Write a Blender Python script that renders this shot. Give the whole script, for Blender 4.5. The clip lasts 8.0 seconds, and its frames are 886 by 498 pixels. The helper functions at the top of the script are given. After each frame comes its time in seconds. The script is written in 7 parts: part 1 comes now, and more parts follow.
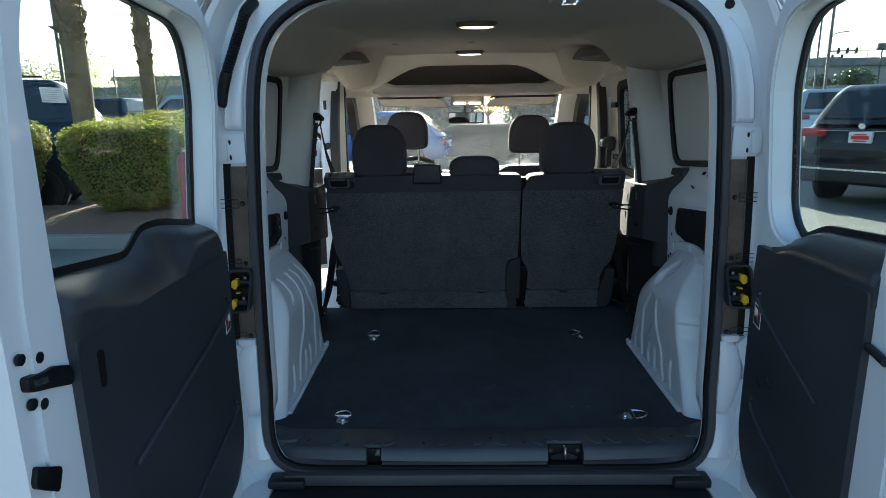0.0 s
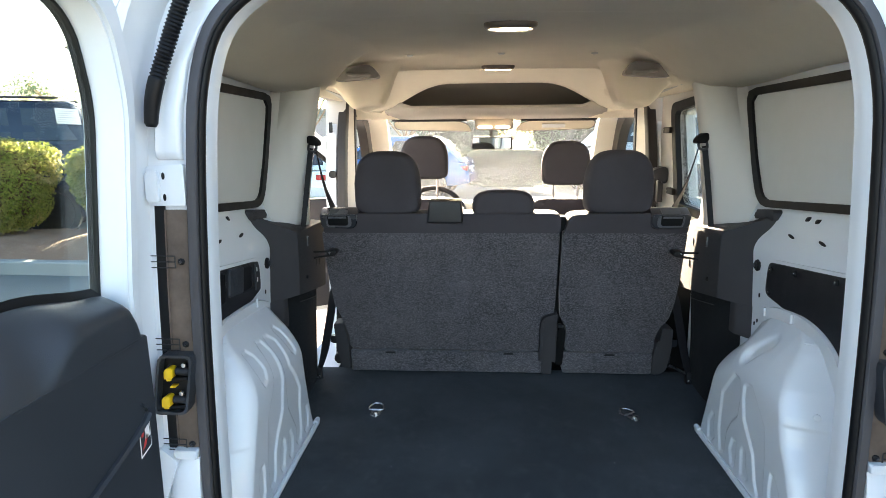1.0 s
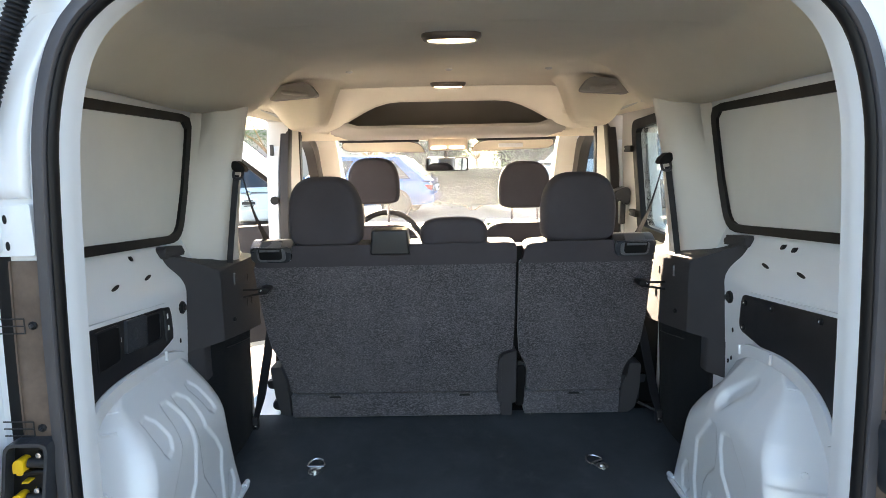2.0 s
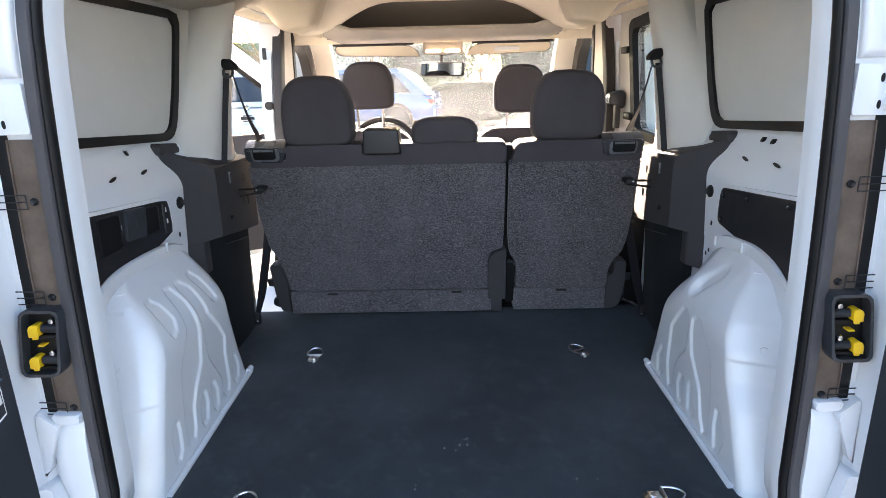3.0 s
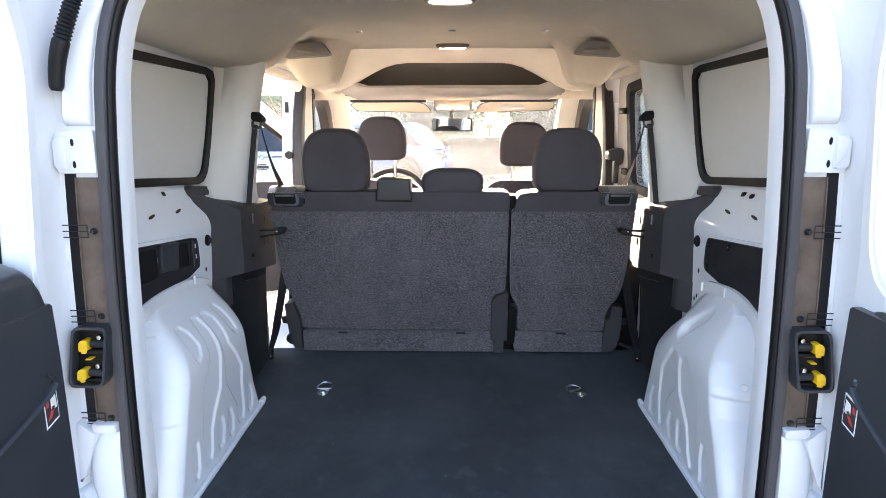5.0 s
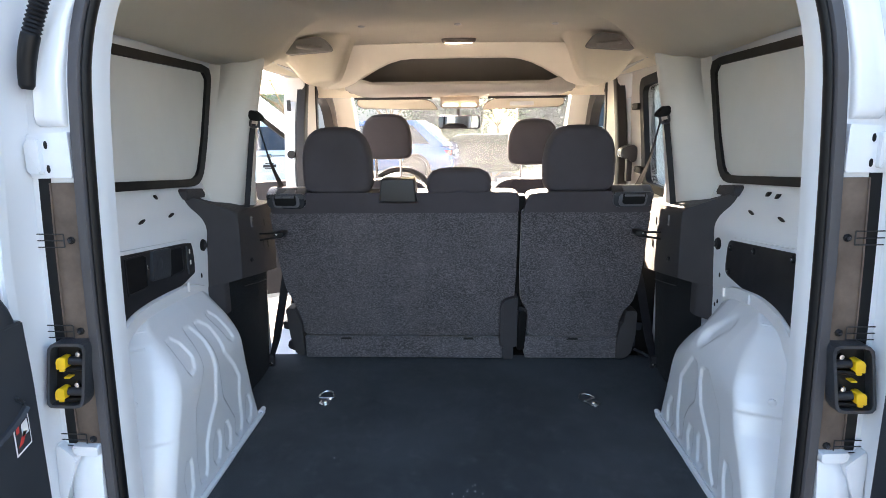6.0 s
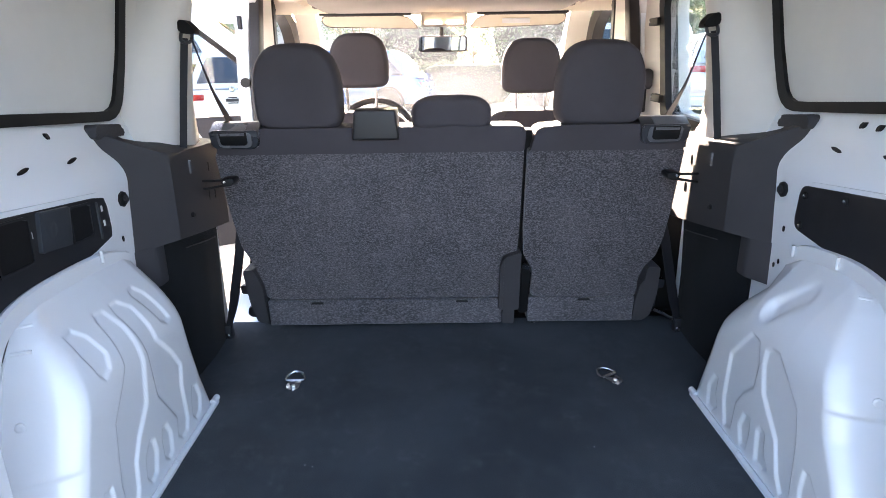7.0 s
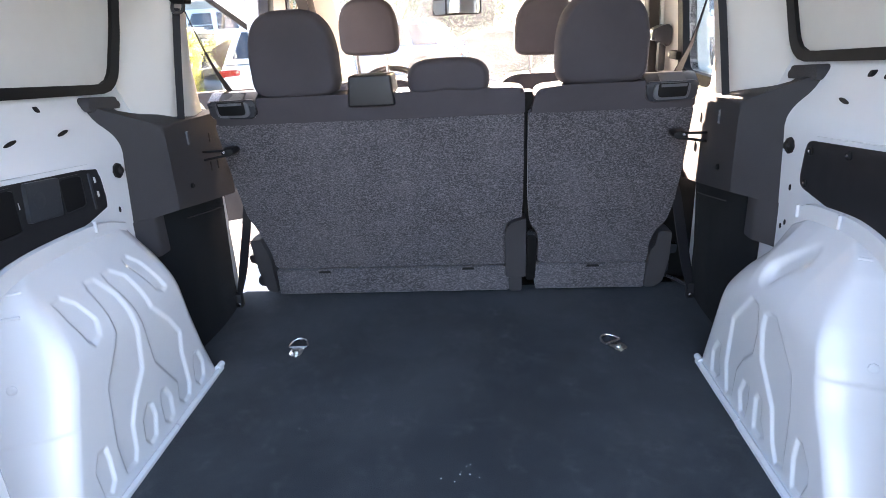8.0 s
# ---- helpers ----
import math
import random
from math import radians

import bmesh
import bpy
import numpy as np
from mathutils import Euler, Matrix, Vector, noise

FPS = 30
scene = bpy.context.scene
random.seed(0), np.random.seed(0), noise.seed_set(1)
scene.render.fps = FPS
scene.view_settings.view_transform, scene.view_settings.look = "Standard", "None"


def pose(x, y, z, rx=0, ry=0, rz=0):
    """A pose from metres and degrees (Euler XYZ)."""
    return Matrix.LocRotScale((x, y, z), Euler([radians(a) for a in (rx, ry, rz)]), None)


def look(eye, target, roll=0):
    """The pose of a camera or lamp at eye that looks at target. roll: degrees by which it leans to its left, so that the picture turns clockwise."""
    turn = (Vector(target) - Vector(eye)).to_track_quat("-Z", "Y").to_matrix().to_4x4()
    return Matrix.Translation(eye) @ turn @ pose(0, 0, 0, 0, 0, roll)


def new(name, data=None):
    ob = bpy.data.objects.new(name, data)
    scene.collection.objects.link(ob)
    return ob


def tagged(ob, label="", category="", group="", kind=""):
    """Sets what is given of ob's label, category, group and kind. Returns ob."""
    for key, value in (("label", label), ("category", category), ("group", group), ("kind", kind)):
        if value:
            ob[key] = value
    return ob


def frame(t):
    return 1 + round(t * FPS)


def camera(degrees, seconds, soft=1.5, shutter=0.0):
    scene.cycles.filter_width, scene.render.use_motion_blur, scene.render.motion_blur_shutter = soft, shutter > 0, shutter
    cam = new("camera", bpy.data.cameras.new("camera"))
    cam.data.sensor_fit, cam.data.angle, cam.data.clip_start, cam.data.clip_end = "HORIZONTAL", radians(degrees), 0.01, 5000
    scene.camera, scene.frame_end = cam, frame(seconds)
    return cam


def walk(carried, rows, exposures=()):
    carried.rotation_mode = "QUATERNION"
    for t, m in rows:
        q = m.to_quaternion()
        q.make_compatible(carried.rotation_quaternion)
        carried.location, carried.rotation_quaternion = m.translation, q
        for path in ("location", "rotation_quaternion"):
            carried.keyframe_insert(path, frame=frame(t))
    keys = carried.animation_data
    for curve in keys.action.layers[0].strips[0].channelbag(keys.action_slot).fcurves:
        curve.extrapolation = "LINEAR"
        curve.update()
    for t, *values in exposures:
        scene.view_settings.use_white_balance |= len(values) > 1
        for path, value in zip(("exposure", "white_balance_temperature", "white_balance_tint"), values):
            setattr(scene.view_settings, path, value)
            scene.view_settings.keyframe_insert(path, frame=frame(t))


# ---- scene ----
cam = camera(72.2, 8.0, soft=0.8, shutter=0.0)
PATH = [
    (0, (-0.082, 0.257, 1.516), (-0.122, 2.207, 1.071), -0.9),
    (0.5, (-0.06, 0.501, 1.519), (-0.162, 2.455, 1.102), -1.5),
    (1, (-0.091, 0.74, 1.513), (-0.199, 2.703, 1.146), -0.4),
    (1.2, (-0.111, 0.829, 1.522), (-0.206, 2.8, 1.195), -0.5),
    (2.3, (-0.007, 0.944, 1.526), (0.053, 2.918, 1.215), -1.4),
    (2.5, (-0.01, 0.928, 1.518), (0.086, 2.885, 1.119), -1.5),
    (3, (0.015, 0.879, 1.473), (-0.009, 2.796, 0.904), -1.4),
    (3.5, (0.005, 0.807, 1.453), (-0.046, 2.71, 0.84), -0.4),
    (4, (-0.001, 0.754, 1.435), (-0.092, 2.632, 0.753), -0.2),
    (4.5, (0.017, 0.743, 1.448), (-0.038, 2.657, 0.868), 0.1),
    (4.7, (0.017, 0.744, 1.466), (-0.025, 2.685, 0.985), -0.2),
    (5.8, (0.022, 0.783, 1.482), (-0.037, 2.75, 1.127), -0.2),
    (6, (0.024, 0.834, 1.477), (-0.049, 2.789, 1.065), -0.6),
    (6.5, (-0.008, 1.041, 1.453), (-0.053, 2.971, 0.933), -0.3),
    (7, (-0.03, 1.2, 1.434), (-0.022, 3.103, 0.818), -0.8),
    (7.5, (-0.005, 1.249, 1.417), (-0.027, 3.13, 0.737), -0.8),
    (8, (0.084, 1.214, 1.414), (-0.049, 3.082, 0.713), -3.0),
]
EXPOSURES = [(0, 2.65, 5450, 6), (0.5, 3.66, 6050, 11), (1, 4.31, 6500, 14), (2.5, 4.33, 6620, 18), (3.5, 4.67, 6380, 24), (4.5, 4.8, 6580, 24), (6, 4.4, 6400, 20), (7, 4.77, 6250, 24), (7.5, 4.84, 6400, 25), (8, 4.97, 6400, 26)]
walk(cam, [(t, look(eye, target, roll)) for t, eye, target, roll in PATH], EXPOSURES)

# ---- world and sun: low sun ahead and to the left of the van ----
SUN_LEFT, SUN_UP = 5.2, 13.4
world = bpy.data.worlds.new("sky")
scene.world = world
world.use_nodes = True
wn = world.node_tree.nodes
sky = wn.new("ShaderNodeTexSky")
sky.sky_type = "NISHITA"
sky.sun_disc = False
sky.sun_elevation = radians(SUN_UP)
sky.sun_rotation = radians(-SUN_LEFT)
sky.air_density, sky.dust_density, sky.ozone_density = 1.0, 1.5, 1.0
world.node_tree.links.new(sky.outputs[0], wn["Background"].inputs[0])
wn["Background"].inputs[1].default_value = 0.054
sun_way = Vector((-math.sin(radians(SUN_LEFT)) * math.cos(radians(SUN_UP)), math.cos(radians(SUN_LEFT)) * math.cos(radians(SUN_UP)), math.sin(radians(SUN_UP))))
sun = new("sun", bpy.data.lights.new("sun", "SUN"))
sun.data.energy, sun.data.angle, sun.data.color = 5.0, radians(0.55), (1.0, 0.84, 0.62)
sun.matrix_world = look(sun_way * 40, (0, 0, 0))


# ---- materials ----
def nodes_of(name):
    m = bpy.data.materials.new(name)
    m.use_nodes = True
    return m, m.node_tree.nodes, m.node_tree.links, m.node_tree.nodes["Principled BSDF"]


def noise_node(nt, ln, coords, scale, detail=4.0, rough=0.6):
    n = nt.new("ShaderNodeTexNoise")
    n.inputs["Scale"].default_value, n.inputs["Detail"].default_value, n.inputs["Roughness"].default_value = scale, detail, rough
    ln.new(coords, n.inputs["Vector"])
    return n


def ramp(nt, ln, src, lo, hi, a, b):
    r = nt.new("ShaderNodeMapRange")
    for key, value in (("From Min", lo), ("From Max", hi), ("To Min", a), ("To Max", b)):
        r.inputs[key].default_value = value
    ln.new(src, r.inputs["Value"])
    return r.outputs["Result"]


def mixed(nt, ln, fac, c1, c2):
    m = nt.new("ShaderNodeMix")
    m.data_type = "RGBA"
    for sock, c in ((m.inputs[6], c1), (m.inputs[7], c2)):
        if isinstance(c, tuple):
            sock.default_value = (*c, 1)
        else:
            ln.new(c, sock)
    ln.new(fac, m.inputs[0])
    return m.outputs[2]


def surf(name, col, rough=0.5, metal=0.0, var=0.12, wide=2.5, fine=180.0, bump=0.15, depth=0.001, coat=0.0, spec=0.5, col2=None, speck=(0.35, 0.65), rvar=0.08, sheen=0.0):
    """A surface with wide stains, a fine grain in colour and relief, and uneven gloss."""
    m, nt, ln, b = nodes_of(name)
    tc = nt.new("ShaderNodeTexCoord").outputs["Object"]
    w, f = noise_node(nt, ln, tc, wide, 5), noise_node(nt, ln, tc, fine, 3)
    low = tuple(c * (1 - var) for c in col)
    high = tuple(min(1, c * (1 + var)) for c in col)
    base = mixed(nt, ln, ramp(nt, ln, w.outputs[0], 0.3, 0.7, 0, 1), low, high)
    if col2:
        base = mixed(nt, ln, ramp(nt, ln, f.outputs[0], speck[0], speck[1], 0, 1), base, col2)
    ln.new(base, b.inputs["Base Color"])
    ln.new(ramp(nt, ln, w.outputs[0], 0.3, 0.7, max(0, rough - rvar), min(1, rough + rvar)), b.inputs["Roughness"])
    b.inputs["Metallic"].default_value = metal
    b.inputs["Specular IOR Level"].default_value = spec
    b.inputs["Coat Weight"].default_value = coat
    b.inputs["Coat Roughness"].default_value = 0.05
    b.inputs["Sheen Weight"].default_value = sheen
    b.inputs["Sheen Roughness"].default_value = 0.4
    if bump:
        bp = nt.new("ShaderNodeBump")
        bp.inputs["Strength"].default_value, bp.inputs["Distance"].default_value = bump, depth
        ln.new(f.outputs[0], bp.inputs["Height"])
        ln.new(bp.outputs[0], b.inputs["Normal"])
    return m


def heather(name, dark, light, scale=330.0):
    """Melange fabric: two thread colours in short flecks."""
    m, nt, ln, b = nodes_of(name)
    tc = nt.new("ShaderNodeTexCoord").outputs["Object"]
    mp = nt.new("ShaderNodeMapping")
    mp.inputs["Scale"].default_value = (1, 1, 1.7)
    ln.new(tc, mp.inputs[0])
    a, c, w = noise_node(nt, ln, mp.outputs[0], scale, 2, 0.7), noise_node(nt, ln, mp.outputs[0], scale * 0.42, 2), noise_node(nt, ln, tc, 5, 4)
    base = mixed(nt, ln, ramp(nt, ln, a.outputs[0], 0.42, 0.68, 0, 1), dark, light)
    base = mixed(nt, ln, ramp(nt, ln, c.outputs[0], 0.45, 0.75, 0, 0.55), base, tuple(d * 0.6 for d in dark))
    base = mixed(nt, ln, ramp(nt, ln, w.outputs[0], 0.35, 0.75, 0, 0.25), base, tuple(x * 1.2 for x in light))
    ln.new(base, b.inputs["Base Color"])
    b.inputs["Roughness"].default_value = 0.95
    b.inputs["Specular IOR Level"].default_value = 0.25
    b.inputs["Sheen Weight"].default_value = 0.25
    b.inputs["Sheen Roughness"].default_value = 0.5
    bp = nt.new("ShaderNodeBump")
    bp.inputs["Strength"].default_value, bp.inputs["Distance"].default_value = 0.5, 0.0012
    ln.new(a.outputs[0], bp.inputs["Height"])
    ln.new(bp.outputs[0], b.inputs["Normal"])
    return m


def felt(name, low, high, dust):
    """Needle felt: fine fibres, wide worn tracks and sparse dusty scuffs."""
    m, nt, ln, b = nodes_of(name)
    tc = nt.new("ShaderNodeTexCoord").outputs["Object"]
    mp = nt.new("ShaderNodeMapping")
    mp.inputs["Rotation"].default_value = (0, 0, 0.5)
    mp.inputs["Scale"].default_value = (1.3, 1, 1)
    ln.new(tc, mp.inputs[0])
    f, w, k, g = noise_node(nt, ln, tc, 420, 3), noise_node(nt, ln, tc, 3.0, 5), noise_node(nt, ln, mp.outputs[0], 16, 5, 0.65), noise_node(nt, ln, tc, 60, 4, 0.7)
    base = mixed(nt, ln, ramp(nt, ln, f.outputs[0], 0.38, 0.70, 0, 1), low, high)
    base = mixed(nt, ln, ramp(nt, ln, w.outputs[0], 0.40, 0.65, 0, 0.75), base, high)
    mul = nt.new("ShaderNodeMath")
    mul.operation = "MULTIPLY"
    ln.new(ramp(nt, ln, k.outputs[0], 0.50, 0.72, 0, 0.6), mul.inputs[0])
    ln.new(ramp(nt, ln, g.outputs[0], 0.40, 0.65, 0, 1), mul.inputs[1])
    base = mixed(nt, ln, mul.outputs[0], base, dust)
    ln.new(base, b.inputs["Base Color"])
    b.inputs["Roughness"].default_value = 0.95
    b.inputs["Specular IOR Level"].default_value = 0.2
    b.inputs["Sheen Weight"].default_value = 0.07
    b.inputs["Sheen Roughness"].default_value = 0.4
    bp = nt.new("ShaderNodeBump")
    bp.inputs["Strength"].default_value, bp.inputs["Distance"].default_value = 0.7, 0.002
    ln.new(f.outputs[0], bp.inputs["Height"])
    ln.new(bp.outputs[0], b.inputs["Normal"])
    return m


def glass(name, col=(0.92, 0.96, 0.95), dust=0.0, dust_scale=240.0):
    """Thin pane: clear with a mirror gloss; dust scatters the light that falls on it."""
    m, nt, ln, b = nodes_of(name)
    out = nt["Material Output"]
    nt.remove(b)
    clear, gloss, mix = nt.new("ShaderNodeBsdfTransparent"), nt.new("ShaderNodeBsdfGlossy"), nt.new("ShaderNodeMixShader")
    clear.inputs[0].default_value = (*col, 1)
    gloss.inputs["Roughness"].default_value = 0.02
    lw = nt.new("ShaderNodeLayerWeight")
    pw = nt.new("ShaderNodeMath")
    pw.operation = "POWER"
    ln.new(lw.outputs["Facing"], pw.inputs[0])
    pw.inputs[1].default_value = 4.0
    ln.new(ramp(nt, ln, pw.outputs[0], 0, 1, 0.02, 0.7), mix.inputs[0])
    ln.new(clear.outputs[0], mix.inputs[1])
    ln.new(gloss.outputs[0], mix.inputs[2])
    last = mix.outputs[0]
    if dust:
        tc = nt.new("ShaderNodeTexCoord").outputs["Object"]
        f, w = noise_node(nt, ln, tc, dust_scale, 3, 0.8), noise_node(nt, ln, tc, 4, 4)
        tr = nt.new("ShaderNodeBsdfTranslucent")
        tr.inputs[0].default_value = (0.74, 0.82, 0.92, 1)
        mul = nt.new("ShaderNodeMath")
        mul.operation = "MULTIPLY"
        ln.new(ramp(nt, ln, f.outputs[0], 0.55, 0.73, dust * 0.12, dust * 4.5), mul.inputs[0])
        ln.new(ramp(nt, ln, w.outputs[0], 0.3, 0.7, 0.4, 1.3), mul.inputs[1])
        m2 = nt.new("ShaderNodeMixShader")
        ln.new(mul.outputs[0], m2.inputs[0])
        ln.new(last, m2.inputs[1])
        ln.new(tr.outputs[0], m2.inputs[2])
        last = m2.outputs[0]
    ln.new(last, out.inputs[0])
    return m


def glow(name, col, strength):
    m, nt, ln, b = nodes_of(name)
    b.inputs["Base Color"].default_value = (*col, 1)
    b.inputs["Emission Color"].default_value = (*col, 1)
    b.inputs["Emission Strength"].default_value = strength
    return m


def leafy(name, a, b2, c, thin=0.6):
    m, nt, ln, b = nodes_of(name)
    geo = nt.new("ShaderNodeNewGeometry").outputs["Random Per Island"]
    tc = nt.new("ShaderNodeTexCoord").outputs["Object"]
    w = noise_node(nt, ln, tc, 3.5, 3)
    base = mixed(nt, ln, geo, a, b2)
    base = mixed(nt, ln, ramp(nt, ln, w.outputs[0], 0.42, 0.66, 0, 0.75), base, c)
    ln.new(base, b.inputs["Base Color"])
    b.inputs["Roughness"].default_value = 0.5
    tr, mix = nt.new("ShaderNodeBsdfTranslucent"), nt.new("ShaderNodeMixShader")
    ln.new(base, tr.inputs[0])
    mix.inputs[0].default_value = thin
    ln.new(b.outputs[0], mix.inputs[1])
    ln.new(tr.outputs[0], mix.inputs[2])
    ln.new(mix.outputs[0], nt["Material Output"].inputs[0])
    return m


M = {}
M["paint"] = surf("white_body_paint", (0.73, 0.75, 0.77), 0.34, var=0.015, wide=2, fine=900, bump=0.03, depth=0.0003, coat=0.5, spec=0.45, rvar=0.05)
M["bonnet"] = surf("white_bonnet_paint", (0.78, 0.80, 0.82), 0.30, var=0.02, wide=2, fine=14, bump=0.10, depth=0.002, spec=0.6, rvar=0.05, coat=1.0)
M["bonnet"].node_tree.nodes["Principled BSDF"].inputs["Coat Roughness"].default_value = 0.14
M["plastic"] = surf("dark_grey_grained_plastic", (0.044, 0.042, 0.045), 0.72, var=0.18, wide=5, fine=520, bump=0.7, depth=0.0010, spec=0.30)
M["doorplastic"] = surf("charcoal_door_trim_plastic", (0.033, 0.037, 0.043), 0.34, var=0.2, wide=4, fine=800, bump=0.45, depth=0.0006)
M["black"] = surf("black_plastic", (0.012, 0.012, 0.014), 0.5, var=0.2, wide=8, fine=700, bump=0.3, depth=0.0005)
M["rubber"] = surf("grey_black_rubber_seal", (0.066, 0.062, 0.066), 0.55, var=0.2, wide=6, fine=500, bump=0.3, depth=0.0006)
# dashboard colour lightened so that it bounces sunlight onto the headliner
M["dash"] = surf("bounce_pale_dashboard", (0.60, 0.55, 0.46), 0.75, var=0.1, wide=4, fine=700, bump=0.4, depth=0.0008, spec=0.3)
M["sealdark"] = surf("dark_brown_black_rubber", (0.028, 0.024, 0.023), 0.5, var=0.2, wide=6, fine=500, bump=0.2, depth=0.0006, spec=0.35)
M["matte"] = surf("matt_black_plastic", (0.006, 0.006, 0.0065), 0.7, var=0.2, wide=8, fine=700, bump=0.3, depth=0.0005, spec=0.18)
M["blackrubber"] = surf("black_rubber", (0.006, 0.006, 0.0065), 0.5, var=0.2, wide=6, fine=500, bump=0.2, depth=0.0006, spec=0.28)
M["carpet"] = surf("black_needle_felt_carpet", (0.0105, 0.0115, 0.0125), 0.97, var=0.35, wide=3.2, fine=420, bump=0.7, depth=0.002, spec=0.12, col2=(0.020, 0.022, 0.025), speck=(0.5, 0.72), rvar=0.02, sheen=0.03)
M["felt"] = felt("worn_black_needle_felt", (0.021, 0.0245, 0.028), (0.058, 0.066, 0.072), (0.095, 0.100, 0.103))
M["heather"] = heather("charcoal_melange_seat_fabric", (0.036, 0.034, 0.038), (0.172, 0.159, 0.170), 185.0)
M["vinyl"] = surf("dark_grey_woven_seat_cloth", (0.058, 0.052, 0.058), 0.82, var=0.14, wide=6, fine=1100, bump=0.5, depth=0.0008, spec=0.25)
M["headliner"] = surf("light_grey_felt_headliner", (0.86, 0.79, 0.655), 0.95, var=0.06, wide=2.2, fine=600, bump=0.35, depth=0.0008, spec=0.15)
M["pillar"] = surf("pale_grey_trim_plastic", (0.60, 0.575, 0.54), 0.6, var=0.04, wide=4, fine=900, bump=0.3, depth=0.0005, spec=0.35)
M["blank"] = surf("off_white_window_blank", (0.60, 0.60, 0.58), 0.42, var=0.07, wide=2.5, fine=500, bump=0.1, depth=0.0004, spec=0.4)
M["primer"] = surf("brown_grey_lamp_recess_metal", (0.118, 0.086, 0.066), 0.5, var=0.4, wide=14, fine=120, bump=0.2, depth=0.0008, spec=0.4)
M["chrome"] = surf("zinc_plated_steel", (0.72, 0.72, 0.72), 0.22, metal=1.0, var=0.1, wide=20, fine=300, bump=0.1, depth=0.0003)
M["yellow"] = surf("yellow_plastic_clip", (0.85, 0.52, 0.01), 0.4, var=0.06, fine=600, bump=0.1, depth=0.0003)
M["strap"] = surf("black_belt_webbing", (0.016, 0.016, 0.019), 0.7, var=0.2, wide=10, fine=1200, bump=0.5, depth=0.0006, spec=0.3)
M["glass"] = glass("door_glass", (0.80, 0.87, 0.86))
M["clearglass"] = glass("side_glass", (0.86, 0.92, 0.92))
M["screen"] = glass("dusty_windscreen", (0.74, 0.80, 0.78), dust=0.07)
M["lampglow"] = glow("warm_lamp_diffuser", (1.0, 0.70, 0.36), 1.2)
M["lampbrown"] = surf("dark_brown_lamp_plastic", (0.10, 0.075, 0.055), 0.35, var=0.1, wide=8, fine=700, bump=0.1, depth=0.0004)
M["satin"] = surf("satin_grey_plastic", (0.034, 0.036, 0.042), 0.30, var=0.12, wide=8, fine=900, bump=0.2, depth=0.0004)
M["lever"] = surf("pale_satin_plastic", (0.11, 0.113, 0.122), 0.28, var=0.06, wide=8, fine=900, bump=0.1, depth=0.0003)
M["pod"] = surf("grey_headliner_handle_plastic", (0.20, 0.185, 0.165), 0.6, var=0.06, fine=800, bump=0.2, depth=0.0004)
M["sill"] = surf("dark_sill_plastic", (0.052, 0.055, 0.063), 0.42, var=0.25, wide=6, fine=600, bump=0.5, depth=0.0008)
M["lens"] = surf("frosted_lamp_lens", (0.7, 0.66, 0.58), 0.3, var=0.05, fine=400)
M["beige"] = surf("warm_grey_overhead_plastic", (0.42, 0.39, 0.35), 0.7, var=0.06, wide=5, fine=800, bump=0.3, depth=0.0005, spec=0.3)
M["visor"] = surf("cream_visor_cloth", (0.80, 0.73, 0.58), 0.8, var=0.05, wide=5, fine=700, bump=0.2, depth=0.0005, spec=0.2)
M["lining"] = surf("grey_brown_shelf_lining", (0.25, 0.225, 0.20), 0.9, var=0.08, fine=500, bump=0.3)
M["asphalt"] = surf("sun_bleached_asphalt", (0.185, 0.178, 0.165), 0.9, var=0.25, wide=0.4, fine=70, bump=0.6, depth=0.006, col2=(0.26, 0.25, 0.23), speck=(0.55, 0.75), spec=0.3)
M["concrete"] = surf("kerb_concrete", (0.26, 0.255, 0.245), 0.9, var=0.2, wide=1.2, fine=60, bump=0.4, depth=0.004)
M["gravel"] = surf("desert_gravel", (0.23, 0.125, 0.080), 0.95, var=0.25, wide=1.5, fine=45, bump=1.0, depth=0.02, col2=(0.36, 0.235, 0.165), speck=(0.5, 0.62))
M["leaf"] = leafy("hedge_leaf", (0.13, 0.17, 0.030), (0.38, 0.40, 0.07), (0.46, 0.34, 0.12))
M["treeleaf"] = leafy("tree_leaf", (0.035, 0.062, 0.028), (0.075, 0.12, 0.055), (0.09, 0.115, 0.06), 0.25)
M["bark"] = surf("palm_bark", (0.28, 0.195, 0.115), 0.95, var=0.35, wide=4, fine=35, bump=1.0, depth=0.02)
M["wall"] = surf("tan_rendered_wall", (0.42, 0.37, 0.32), 0.9, var=0.1, wide=0.5, fine=20, bump=0.3, depth=0.004)
M["tyre"] = surf("tyre_rubber", (0.018, 0.018, 0.019), 0.85, var=0.2, wide=4, fine=80, bump=0.4, depth=0.003)
M["rim"] = surf("alloy_rim", (0.45, 0.45, 0.46), 0.35, metal=0.8, var=0.1, wide=6)
M["tint"] = surf("dark_car_glass", (0.012, 0.016, 0.02), 0.06, var=0.2, wide=1, fine=3, bump=0, spec=0.8, rvar=0.02)
M["red"] = surf("red_lamp_lens", (0.35, 0.012, 0.015), 0.15, var=0.1, fine=60, bump=0.1)
M["white"] = surf("white_paper", (0.80, 0.80, 0.79), 0.8, var=0.04, fine=200, bump=0.1)
M["ink"] = surf("dark_ink", (0.03, 0.03, 0.035), 0.7, var=0.1)
M["inkred"] = surf("red_ink", (0.55, 0.05, 0.04), 0.7, var=0.1)
M["pole"] = surf("galvanised_pole", (0.16, 0.15, 0.14), 0.6, metal=0.3, var=0.15, wide=3)


